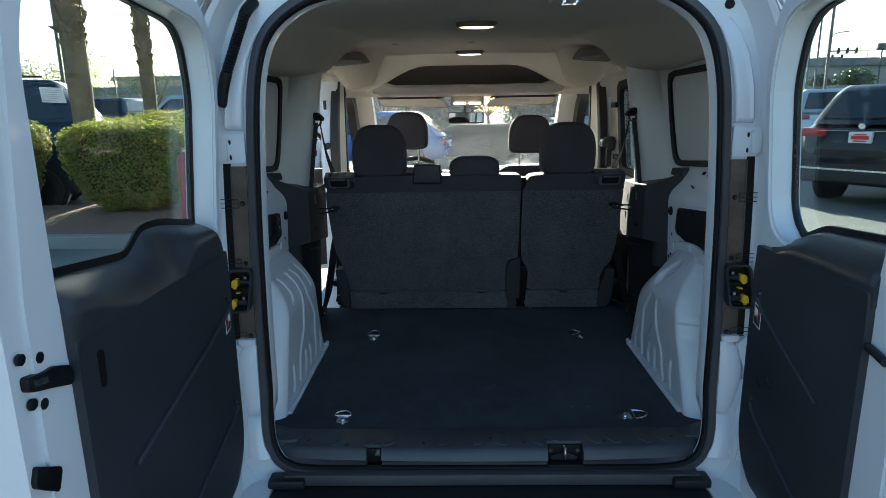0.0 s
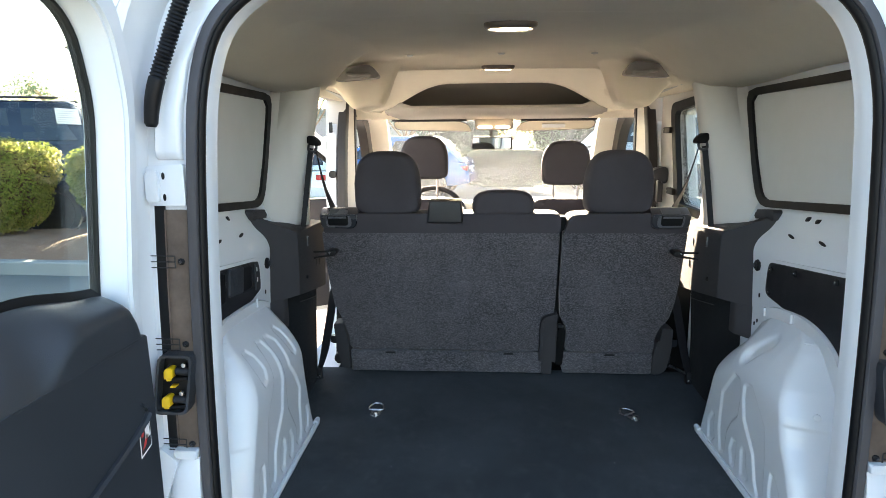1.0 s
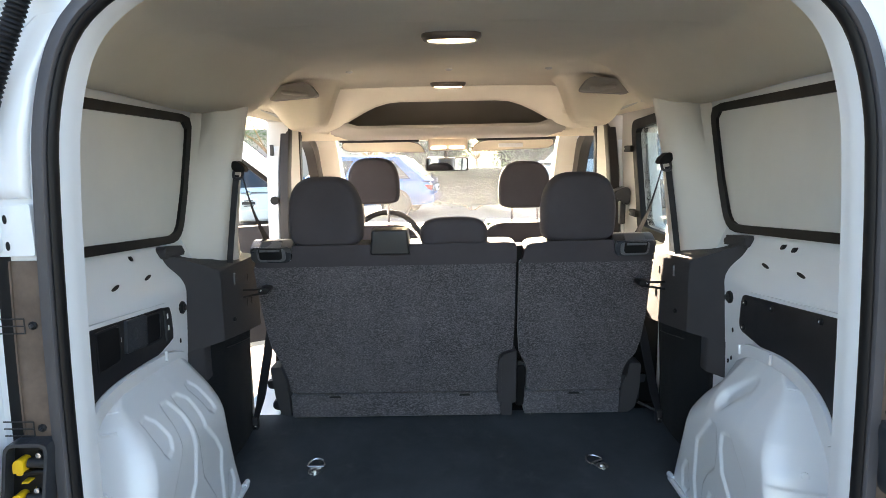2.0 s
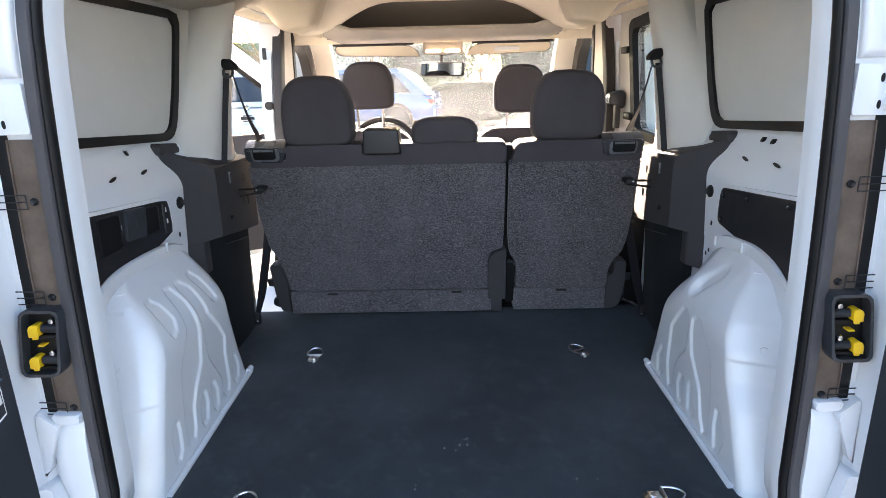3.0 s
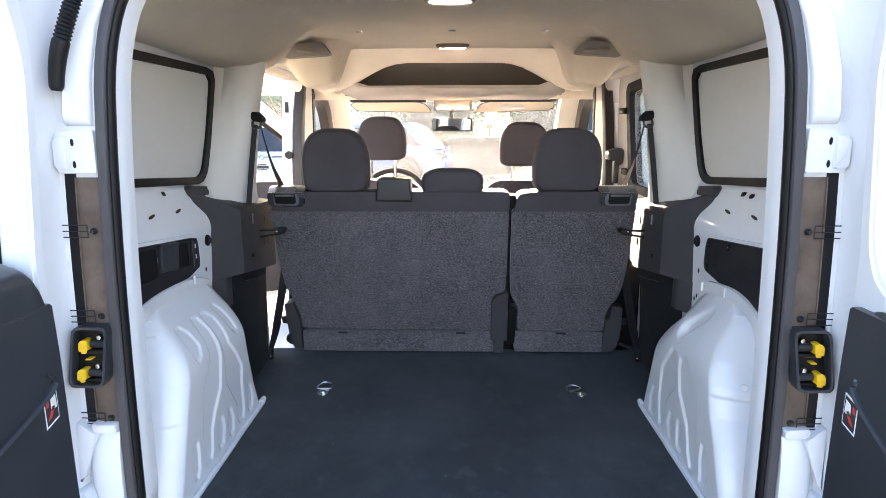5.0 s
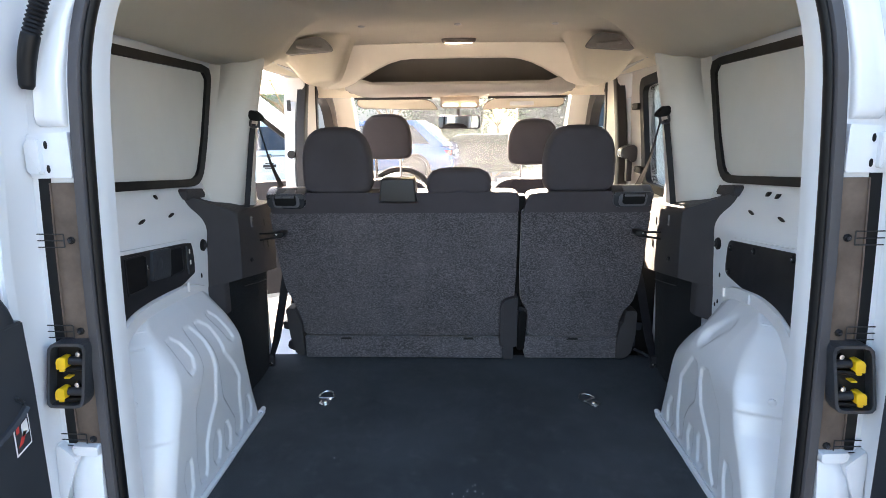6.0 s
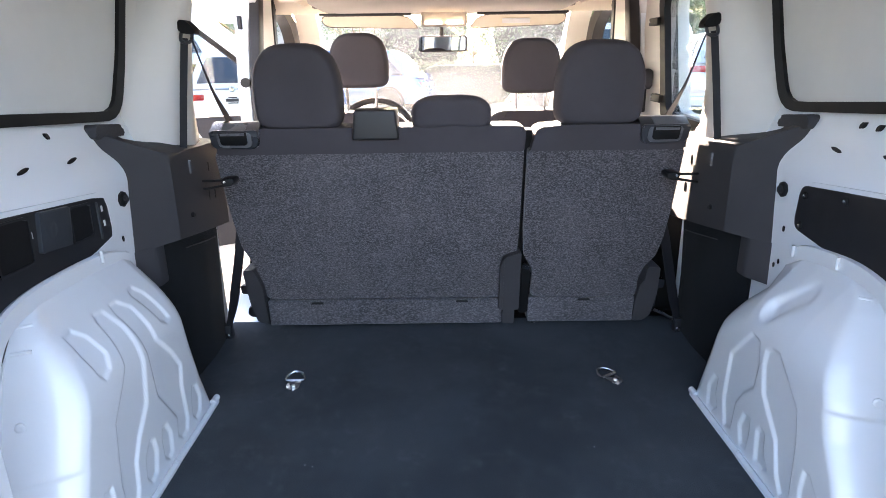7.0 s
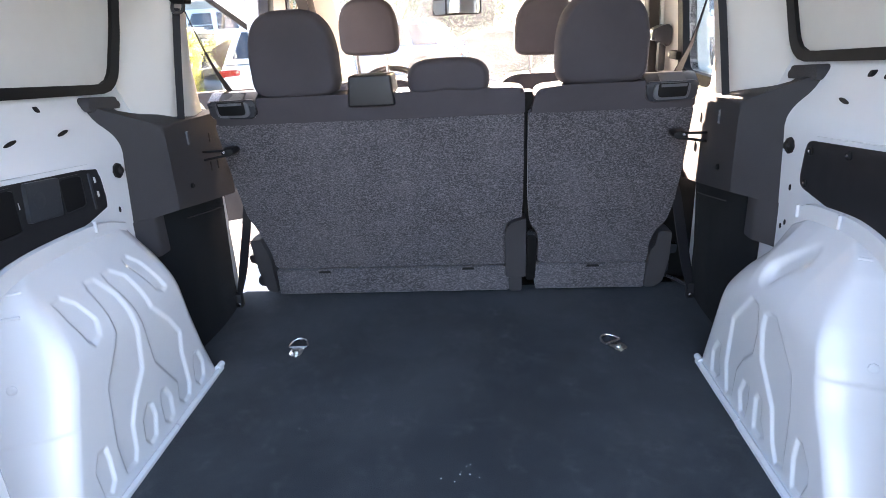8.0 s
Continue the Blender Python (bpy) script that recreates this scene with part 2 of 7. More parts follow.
# ---- mesh helpers ----
def part(name, bm, material, parent=None, label="", sharp=38.0, flip=True):
    """Link bm, given in world places, as one mesh under a thing (or on its own)."""
    if flip:
        bmesh.ops.recalc_face_normals(bm, faces=bm.faces)
    for f in bm.faces:
        f.smooth = True
    lim = radians(sharp)
    for e in bm.edges:
        if len(e.link_faces) == 2 and e.calc_face_angle(0) > lim:
            e.smooth = False
    off = Vector((0, 0, 0))
    p = parent
    while p is not None:
        off += p.location
        p = p.parent
    if off.length > 0:
        bmesh.ops.translate(bm, vec=-off, verts=bm.verts)
    me = bpy.data.meshes.new(name)
    bm.to_mesh(me)
    bm.free()
    me.materials.append(material)
    ob = new(name, me)
    ob.parent = parent
    return tagged(ob, label)


def thing(name, base, label, category, group="", kind=""):
    ob = new(name)
    ob.location = base
    ob.empty_display_size = 0.05
    return tagged(ob, label, category, group, kind)


def lin(a, b, t):
    return a + (b - a) * t


def sm(t):
    t = min(1, max(0, t))
    return t * t * (3 - 2 * t)


def BM():
    return bmesh.new()


def box(bm, a, b, bev=0.0, seg=2):
    lo = [min(p, q) for p, q in zip(a, b)]
    hi = [max(p, q) for p, q in zip(a, b)]
    m = Matrix.Translation([(p + q) / 2 for p, q in zip(lo, hi)]) @ Matrix.Diagonal([max(1e-4, q - p) for p, q in zip(lo, hi)] + [1])
    vs = bmesh.ops.create_cube(bm, size=1, matrix=m)["verts"]
    if bev:
        es = list({e for v in vs for e in v.link_edges})
        bmesh.ops.bevel(bm, geom=es, offset=bev, segments=seg, profile=0.6, affect="EDGES")
    return bm


def prism(bm, pts, place, d0, d1, bev=0.0, seg=2):
    """A slab: the outline pts (u, v) between depths d0 and d1; place(u, v, d) gives the point."""
    a = [bm.verts.new(place(u, v, d0)) for u, v in pts]
    b = [bm.verts.new(place(u, v, d1)) for u, v in pts]
    fa = bm.faces.new(a)
    fb = bm.faces.new(b[::-1])
    n = len(pts)
    for i in range(n):
        bm.faces.new((a[i], b[i], b[(i + 1) % n], a[(i + 1) % n]))
    if bev:
        es = list(set(fa.edges) | set(fb.edges))
        bmesh.ops.bevel(bm, geom=es, offset=bev, segments=seg, profile=0.6, affect="EDGES")
    return bm


def loft(bm, rings, closed=True, caps=True):
    vs = [[bm.verts.new(p) for p in r] for r in rings]
    n = len(vs[0])
    for a, b in zip(vs, vs[1:]):
        for i in range(n if closed else n - 1):
            bm.faces.new((a[i], a[(i + 1) % n], b[(i + 1) % n], b[i]))
    if caps and closed:
        bm.faces.new(vs[0][::-1])
        bm.faces.new(vs[-1])
    return bm


def sweep(bm, path, section, up=(0, 0, 1), closed=False, caps=True):
    """Carry the outline section (side, up) along the path."""
    path = [Vector(p) for p in path]
    rings, n = [], len(path)
    for i, p in enumerate(path):
        a = path[(i - 1) % n] if closed else path[max(i - 1, 0)]
        b = path[(i + 1) % n] if closed else path[min(i + 1, n - 1)]
        t = (b - a).normalized()
        s = t.cross(Vector(up))
        s = s.normalized() if s.length > 1e-6 else Vector((1, 0, 0))
        u = s.cross(t)
        rings.append([p + s * q[0] + u * q[1] for q in section])
    if closed:
        rings.append(rings[0])
        vs = [[bm.verts.new(q) for q in r] for r in rings[:-1]]
        m = len(section)
        for i in range(n):
            for k in range(m):
                bm.faces.new((vs[i][k], vs[i][(k + 1) % m], vs[(i + 1) % n][(k + 1) % m], vs[(i + 1) % n][k]))
        return bm
    return loft(bm, rings, True, caps)


def circle(r, n=10):
    return [(r * math.cos(2 * math.pi * i / n), r * math.sin(2 * math.pi * i / n)) for i in range(n)]


def tube(bm, path, r, n=8, up=(0.13, 0.21, 0.97)):
    return sweep(bm, path, circle(r, n), up)


def curve(pts, n=6):
    """A smooth path through pts."""
    pts = [Vector(p) for p in pts]
    out = []
    for i in range(len(pts) - 1):
        p0, p1, p2, p3 = pts[max(i - 1, 0)], pts[i], pts[i + 1], pts[min(i + 2, len(pts) - 1)]
        for k in range(n):
            t = k / n
            out.append(0.5 * ((2 * p1) + (p2 - p0) * t + (2 * p0 - 5 * p1 + 4 * p2 - p3) * t * t + (3 * p1 - p0 - 3 * p2 + p3) * t ** 3))
    return out + [pts[-1]]


def rounded(pts, r, n=6):
    """An outline with its corners rounded; r may be one radius or one for each corner."""
    out, m = [], len(pts)
    for i in range(m):
        p, a, b = Vector(pts[i]), Vector(pts[i - 1]), Vector(pts[(i + 1) % m])
        ri = r[i] if isinstance(r, (list, tuple)) else r
        u, v = (a - p), (b - p)
        d = min(ri, u.length * 0.49, v.length * 0.49)
        if d < 1e-5:
            out.append(tuple(p))
            continue
        q0, q1 = p + u.normalized() * d, p + v.normalized() * d
        for k in range(n + 1):
            t = k / n
            out.append(tuple(q0 * (1 - t) ** 2 + p * 2 * t * (1 - t) + q1 * t * t))
    return out


def rays(poly, c, n=72):
    """The outline poly seen from c at n even angles."""
    out, m = [], len(poly)
    for k in range(n):
        a = 2 * math.pi * k / n
        dx, dy = math.cos(a), math.sin(a)
        best = 0.0
        for i in range(m):
            (x1, y1), (x2, y2) = poly[i], poly[(i + 1) % m]
            ex, ey = x2 - x1, y2 - y1
            den = dx * ey - dy * ex
            if abs(den) < 1e-12:
                continue
            t = ((x1 - c[0]) * ey - (y1 - c[1]) * ex) / den
            s = ((x1 - c[0]) * dy - (y1 - c[1]) * dx) / den
            if t > 0 and -1e-9 <= s <= 1 + 1e-9:
                best = max(best, t)
        out.append((c[0] + dx * best, c[1] + dy * best))
    return out


def ringwall(bm, outer, inner, place, d0, d1, c, n=72):
    """A slab with a hole: outlines outer and inner, between depths d0 and d1."""
    o, i = rays(outer, c, n), rays(inner, c, n)
    loops = [[place(*p, d) for p in loop] for loop, d in ((o, d0), (o, d1), (i, d1), (i, d0))]
    vs = [[bm.verts.new(p) for p in l] for l in loops]
    for a, b in ((0, 1), (1, 2), (2, 3), (3, 0)):
        for k in range(n):
            bm.faces.new((vs[a][k], vs[a][(k + 1) % n], vs[b][(k + 1) % n], vs[b][k]))
    return bm


def screw(bm, c, axis, r=0.006, h=0.004):
    """A small domed screw head, facing along axis."""
    ax = Vector(axis).normalized()
    q = ax.to_track_quat("Z", "Y").to_matrix().to_4x4()
    m = Matrix.Translation(c) @ q
    rings = [[m @ Vector((x * k, y * k, z)) for x, y in circle(r, 8)] for k, z in ((1, -0.003), (1, h * 0.5), (0.7, h), (0.35, h * 0.9))]
    return loft(bm, rings)


def pillow(bm, outline, place, d0, d1, puff=0.02, rows=5):
    """A cushion: the outline at mid depth, drawn in towards both faces with a rounded rim."""
    cx = sum(p[0] for p in outline) / len(outline)
    cy = sum(p[1] for p in outline) / len(outline)
    rings = []
    for k in range(2 * rows + 1):
        a = math.pi * k / (2 * rows)
        d = (d0 + d1) / 2 - (d1 - d0) / 2 * math.cos(a)
        grow = -puff * (1 - math.sin(a))
        ring = []
        for u, v in outline:
            l = math.hypot(u - cx, v - cy) or 1
            ring.append(place(u + (u - cx) / l * grow, v + (v - cy) / l * grow, d))
        rings.append(ring)
    for scale, s in ((0.6, 0), (0.25, 0)):
        rings.insert(0, [place(cx + (u - cx) * scale * (1 - puff), cy + (v - cy) * scale * (1 - puff), d0 - puff * 0.12 * (1 - scale)) for u, v in outline])
        rings.append([place(cx + (u - cx) * scale * (1 - puff), cy + (v - cy) * scale * (1 - puff), d1 + puff * 0.12 * (1 - scale)) for u, v in outline])
    return loft(bm, rings)
# ---- the van's shell ----
FLOOR = 0.60
HALF = [(0.0, 0.556), (0.30, 0.556), (0.47, 0.557), (0.545, 0.570), (0.578, 0.608), (0.590, 0.68), (0.590, 0.85), (0.588, 1.0), (0.583, 1.2), (0.576, 1.36), (0.567, 1.5), (0.553, 1.625),
        (0.522, 1.705), (0.455, 1.76), (0.375, 1.785), (0.25, 1.800), (0.12, 1.806), (0.0, 1.807)]


def rear_y(z):
    return 1.768 + 0.032 * min(1.0, max(0.0, (z - 0.58) / 0.18)) + 0.035 * max(0.0, (z - 1.55) / 0.25)


def opening_loop(n, y):
    """The rear opening's outline, moved out by n and forward by y, once round."""
    half = [(p.x, p.y) for p in curve([(x, z, 0) for x, z in HALF], 4)]
    ring = half + [(-x, z) for x, z in half[-2:0:-1]]
    out = []
    m = len(ring)
    for i, (x, z) in enumerate(ring):
        a, b = ring[i - 1], ring[(i + 1) % m]
        tx, tz = b[0] - a[0], b[1] - a[1]
        l = math.hypot(tx, tz) or 1
        out.append((x + tz / l * n, rear_y(z) + y, z - tx / l * n))
    return out


def loop_sweep(bm, section):
    rings = [opening_loop(n, y) for n, y in section]
    m = len(rings[0])
    vs = [[bm.verts.new(p) for p in r] for r in rings]
    k = len(section)
    for j in range(k):
        for i in range(m):
            bm.faces.new((vs[j][i], vs[j][(i + 1) % m], vs[(j + 1) % k][(i + 1) % m], vs[(j + 1) % k][i]))
    return bm


seal = thing("door_seal", (0, 1.77, 0.556), "grey-black rubber weather seal round the rear door opening", "door seal", kind="structure")
part("seal_flange", loop_sweep(BM(), [(0.010, 0.012), (0.010, -0.008), (0.013, -0.013), (0.022, -0.012), (0.031, -0.008), (0.0345, 0.004), (0.0345, 0.014)]), M["rubber"], seal)
part("seal_lip", loop_sweep(BM(), [(0.001, 0.006), (-0.001, -0.002), (0.001, -0.009), (0.005, -0.012), (0.0085, -0.010), (0.0095, -0.004), (0.0095, 0.008)]), M["blackrubber"], seal, "black bulb lip of the seal")

jamb = loop_sweep(BM(), [(0.009, 0.002), (0.003, 0.004), (0.000, 0.014), (0.000, 0.036), (0.0035, 0.040), (0.0035, 0.060), (0.010, 0.068), (0.030, 0.074), (0.11, 0.078), (0.12, 0.03), (0.034, 0.018)])
for v in jamb.verts:
    deep = sm((v.co.y - rear_y(v.co.z) - 0.008) / 0.03)
    v.co.x += math.copysign(0.030 * deep * sm((0.72 - v.co.z) / 0.09), v.co.x) if abs(v.co.x) > 0.45 else 0
tagged(part("door_jamb", jamb, M["paint"]), "white painted steel jamb of the rear door opening", "door jamb", kind="structure")
frame_bm = loop_sweep(BM(), [(0.0350, 0.016), (0.0350, 0.004), (0.070, 0.004), (0.104, 0.000), (0.113, -0.022), (0.119, -0.075), (0.130, -0.086), (0.140, -0.06), (0.146, 0.02), (0.12, 0.028)])
tagged(part("rear_body_frame", frame_bm, M["paint"]), "white painted rear body frame round the open doors", "body frame", kind="structure")


def at_loop(z, n):
    pts = [(p.x, p.y) for p in curve([(x, q, 0) for x, q in HALF], 4)]
    x = max(a[0] for a in pts)
    for a, b in zip(pts, pts[1:]):
        if a[1] <= z <= b[1] and b[1] > a[1]:
            x = a[0] + (b[0] - a[0]) * (z - a[1]) / (b[1] - a[1])
    return x + n


def strip(bm, s, z0, z1, n0, n1, y0, y1, rows=8, bulge=0.0):
    rings = []
    for k in range(rows + 1):
        z = z0 + (z1 - z0) * k / rows
        y = rear_y(z)
        a, b = at_loop(z, n0), at_loop(z, n1)
        rings.append([(s * a, y + y0, z), (s * (a + b) / 2, y + y0 - bulge, z), (s * b, y + y0, z), (s * b, y + y1, z), (s * a, y + y1, z)])
    return loft(bm, rings)


def lamp_recess(s):
    """The tail lamp's inner side on the rear pillar: metal strip, black edge, bolts, wire brackets and the yellow-clipped box."""
    t = thing("lamp_recess", (s * 0.65, 1.78, 0.95), "bare brown-grey metal lamp recess beside the rear door seal", "lamp recess", "lamp recesses at the rear pillars")
    part("metal_plate", strip(BM(), s, 0.915, 1.385, 0.0355, 0.076, 0.000, 0.012, bulge=0.002), M["primer"], t)
    part("plate_edge", strip(BM(), s, 0.925, 1.385, 0.0735, 0.0760, -0.003, 0.008, 8), M["primer"], t, "folded edge of the plate")
    part("black_edge", strip(BM(), s, 0.92, 1.392, 0.0760, 0.110, 0.001, 0.015), M["blackrubber"], t, "black lamp edge")
    for z in (1.29, 1.132, 0.93):
        bm = BM()
        c = (s * at_loop(z, 0.048), rear_y(z) - 0.001, z)
        screw(bm, c, (0, -1, 0), 0.0065, 0.004)
        bolt = part("bolt", bm, M["blackrubber"], t)
        bm = BM()
        screw(bm, (c[0], c[1] - 0.004, c[2]), (0, -1, 0), 0.003, 0.003)
        part("bolt_head", bm, M["satin"], bolt)
        bm = BM()
        for dz in (-0.011, 0, 0.011):
            x0, x1 = at_loop(z, 0.058), at_loop(z, 0.104)
            tube(bm, [(s * x0, c[1] - 0.004, z + dz), (s * x1, c[1] - 0.002, z + dz)], 0.0011, 6)
        tube(bm, [(s * x0, c[1] - 0.004, z - 0.011), (s * x0, c[1] - 0.004, z + 0.011)], 0.0011, 6)
        part("wire_bracket", bm, M["black"], t, "thin black wire bracket")
    # catch housing
    h = thing("door_check_catch", (s * 0.66, 1.75, 1.06), "black door stop catch with two yellow plastic clips", "door catch", "door catches at the rear pillars")
    xc = 0.655
    tilt = lambda u, v, d: (s * (u + (1.06 - v) * 0.16), d, v)
    out = rounded([(xc - 0.036, 1.002), (xc + 0.030, 1.002), (xc + 0.030, 1.119), (xc - 0.036, 1.119)], 0.014)
    inn = rounded([(xc - 0.031, 1.007), (xc + 0.025, 1.007), (xc + 0.025, 1.114), (xc - 0.031, 1.114)], 0.011)
    bm = BM()
    ringwall(bm, out, inn, tilt, 1.772, 1.800, (xc, 1.06), 48)
    bmesh.ops.bevel(bm, geom=[e for e in bm.edges if e.calc_face_angle(0) > 0.9], offset=0.0025, segments=2, affect="EDGES")
    part("housing", bm, M["doorplastic"], h)
    bm = BM()
    prism(bm, inn, tilt, 1.792, 1.7965)
    part("back_plate", bm, M["blackrubber"], h)
    for z in (1.082, 1.026):
        bm = BM()
        prism(bm, rounded([(xc - 0.001, z - 0.009), (xc + 0.016, z - 0.011), (xc + 0.017, z + 0.007), (xc + 0.010, z + 0.012), (xc + 0.001, z + 0.010)], 0.003, 3), tilt, 1.774, 1.794, 0.002)
        clip = part("yellow_clip", bm, M["yellow"], h, "bright yellow clip")
        bm = BM()
        prism(bm, rounded([(xc + 0.004, z - 0.016), (xc + 0.013, z - 0.016), (xc + 0.013, z - 0.010), (xc + 0.004, z - 0.010)], 0.002, 3), tilt, 1.779, 1.794)
        part("clip_foot", bm, M["yellow"], clip)
        bm = BM()
        tube(bm, [tilt(xc - 0.028, z + 0.002, 1.783), tilt(xc - 0.004, z + 0.004, 1.781)], 0.0075, 12)
        r = part("roller", bm, M["black"], h)
        bm = BM()
        screw(bm, tilt(xc - 0.016, z + 0.014, 1.787), (0, -1, 0), 0.006, 0.005)
        part("bolt", bm, M["chrome"], r)
        bm = BM()
        tube(bm, [tilt(xc - 0.026, z - 0.012, 1.785), tilt(xc + 0.0, z - 0.014, 1.785), tilt(xc + 0.020, z - 0.012, 1.787)], 0.004, 8)
        part("spring_arm", bm, M["blackrubber"], h)
    bm = BM()
    prism(bm, [(xc - 0.006, 1.0540), (xc + 0.004, 1.0540), (xc + 0.004, 1.0565), (xc - 0.006, 1.0565)], tilt, 1.778, 1.794)
    part("yellow_tab", bm, M["yellow"], h, "bright yellow tab")
    # pressed panels of the pillar below and above
    p = thing("pillar_pressing", (s * 0.66, 1.76, 0.60), "white pressed steel lower rear pillar with folded steps", "body panel", "pillar pressings")
    on = lambda u, v, d: (s * u, rear_y(v) + d, v)
    bm = BM()
    prism(bm, rounded([(at_loop(0.93, 0.034), 0.922), (at_loop(0.93, 0.080), 0.924), (at_loop(0.90, 0.076), 0.906), (at_loop(0.90, 0.034), 0.904)], 0.004), on, -0.016, 0.012, 0.004)
    part("top_step", bm, M["paint"], p)
    # convex panel: narrow under the step, swelling, then drawn in to a crease
    bm = BM()
    rings = []
    for z, w, out in ((0.903, 0.040, 0.004), (0.893, 0.044, 0.010), (0.875, 0.056, 0.017), (0.84, 0.063, 0.022), (0.80, 0.064, 0.024), (0.76, 0.058, 0.022), (0.728, 0.050, 0.016), (0.712, 0.046, 0.008), (0.704, 0.045, 0.000)):
        base = at_loop(z, 0.034)
        rings.append([on(base + w * f, z, -out * g) for f, g in ((0, 0.55), (0.2, 0.85), (0.45, 1.0), (0.7, 0.9), (0.9, 0.5), (1.0, 0.0))] + [on(base + w, z, 0.015), on(base, z, 0.015)])
    loft(bm, rings)
    part("bulge", bm, M["paint"], p, sharp=50)
    bm = BM()
    rings = []
    for z, w, out in ((0.698, 0.046, 0.002), (0.692, 0.046, 0.010), (0.66, 0.046, 0.014), (0.62, 0.050, 0.018), (0.585, 0.056, 0.020)):
        base = at_loop(z, 0.034)
        rings.append([on(base + w * f, z, -out * g) for f, g in ((0, 0.6), (0.3, 1.0), (0.7, 1.0), (1.0, 0.5))] + [on(base + w, z, 0.015), on(base, z, 0.015)])
    loft(bm, rings)
    part("foot_step", bm, M["paint"], p, sharp=50)
    bm = BM()
    prism(bm, rounded([(at_loop(0.90, 0.072), 0.90), (at_loop(0.90, 0.106), 0.93), (at_loop(0.85, 0.114), 0.80), (at_loop(0.83, 0.101), 0.815)], 0.006), on, -0.018, 0.012, 0.005)
    part("side_fold", bm, M["paint"], p)
    bm = BM()
    prism(bm, rounded([(at_loop(0.79, 0.092), 0.795), (at_loop(0.79, 0.124), 0.790), (at_loop(0.6, 0.134), 0.60), (at_loop(0.6, 0.080), 0.585), (at_loop(0.70, 0.070), 0.715)], 0.010), on, -0.040, 0.012, 0.006)
    part("lower_fold", bm, M["paint"], p)
    for z in (1.068, 0.905, 0.755):
        bm = BM()
        box(bm, (s * (at_loop(z, 0.0045)), rear_y(z) + 0.022, z - 0.011), (s * (at_loop(z, 0.02)), rear_y(z) + 0.029, z + 0.011), 0.001)
        part("slot", bm, M["blackrubber"], p, "small dark slot in the jamb")
    # hinge: a flat plate with a raised leaf and two oval holes, under a pressed panel
    g = thing("upper_hinge_assembly", (s * 0.68, 1.80, 1.42), "white painted upper door hinge on the rear pillar", "hinge", "door hinges")
    bm = BM()
    prism(bm, rounded([(at_loop(1.43, 0.036), 1.393), (at_loop(1.43, 0.104), 1.393), (at_loop(1.43, 0.104), 1.463), (at_loop(1.43, 0.036), 1.467)], 0.004), on, -0.006, 0.012, 0.002)
    part("hinge_plate", bm, M["paint"], g)
    bm = BM()
    prism(bm, rounded([(at_loop(1.43, 0.080), 1.400), (at_loop(1.43, 0.103), 1.402), (at_loop(1.43, 0.103), 1.448), (at_loop(1.43, 0.095), 1.455), (at_loop(1.43, 0.080), 1.455)], 0.004), on, -0.015, -0.004, 0.003)
    part("hinge_leaf", bm, M["paint"], g)
    for z in (1.408, 1.446):
        bm = BM()
        prism(bm, [(at_loop(1.43, 0.073) + a * 0.0028, z + b * 0.0065) for a, b in circle(1, 12)], on, -0.0072, 0.0)
        part("hole", bm, M["blackrubber"], g, "dark oval hole")
    bm = BM()
    rings = []
    for z, out in ((1.474, 0.0), (1.479, 0.009), (1.490, 0.013), (1.56, 0.013), (1.64, 0.010), (1.70, 0.004), (1.73, 0.0)):
        a0, a1 = at_loop(z, 0.041), at_loop(z, 0.086)
        rings.append([on(lin(a0, a1, f), z, -out * k) for f, k in ((0, 0.0), (0.08, 0.55), (0.2, 0.8), (0.6, 0.78), (0.8, 0.85), (0.9, 1.25), (0.96, 1.1), (1.0, 0.0))] + [on(a1, z, 0.014), on(a0, z, 0.014)])
    loft(bm, rings)
    part("pressed_panel", bm, M["paint"], g, sharp=60)


for side in (-1, 1):
    lamp_recess(side)

# corrugated cable sleeve of the wide door, rubber plug of the other
sleeve = thing("cable_sleeve", (-0.64, 1.80, 1.52), "black corrugated rubber cable sleeve with smooth boots at the roof corner", "cable sleeve")
bm = BM()
path = curve([(-0.566, 1.825, 1.780), (-0.577, 1.79, 1.751), (-0.589, 1.784, 1.719), (-0.601, 1.781, 1.688), (-0.613, 1.779, 1.657), (-0.625, 1.777, 1.626), (-0.636, 1.775, 1.594), (-0.644, 1.775, 1.562), (-0.648, 1.775, 1.531)], 26)
rings, n, run = [], len(path), 0.0
total = sum((path[i + 1] - path[i]).length for i in range(n - 1))
for i, p in enumerate(path):
    a, b = path[max(0, i - 1)], path[min(n - 1, i + 1)]
    run += (p - path[i - 1]).length if i else 0.0
    t = (b - a).normalized()
    sx = t.cross(Vector((0, 1, 0.2))).normalized()
    u = sx.cross(t)
    if run < 0.052:
        r = 0.0140
    elif run < total - 0.082:
        r = 0.0128 + 0.0013 * math.sin((run - 0.052) * 2 * math.pi / 0.0066)
    else:
        e = (run - total + 0.082) / 0.082
        r = (0.0138 - 0.003 * e * e) * (1 if e < 0.93 else 1 - (e - 0.93) * 4)
    rings.append([p + sx * x * r + u * y * r for x, y in circle(1, 18)])
loft(bm, rings)
part("sleeve", bm, M["blackrubber"], sleeve)
plug = thing("rubber_plug", (0.605, 1.80, 1.74), "small black oval rubber plug in the white frame", "plug")
bm = BM()
screw(bm, (0.585, rear_y(1.75) - 0.004, 1.755), (0, -1, 0.1), 0.012, 0.005)
part("cap", bm, M["blackrubber"], plug)


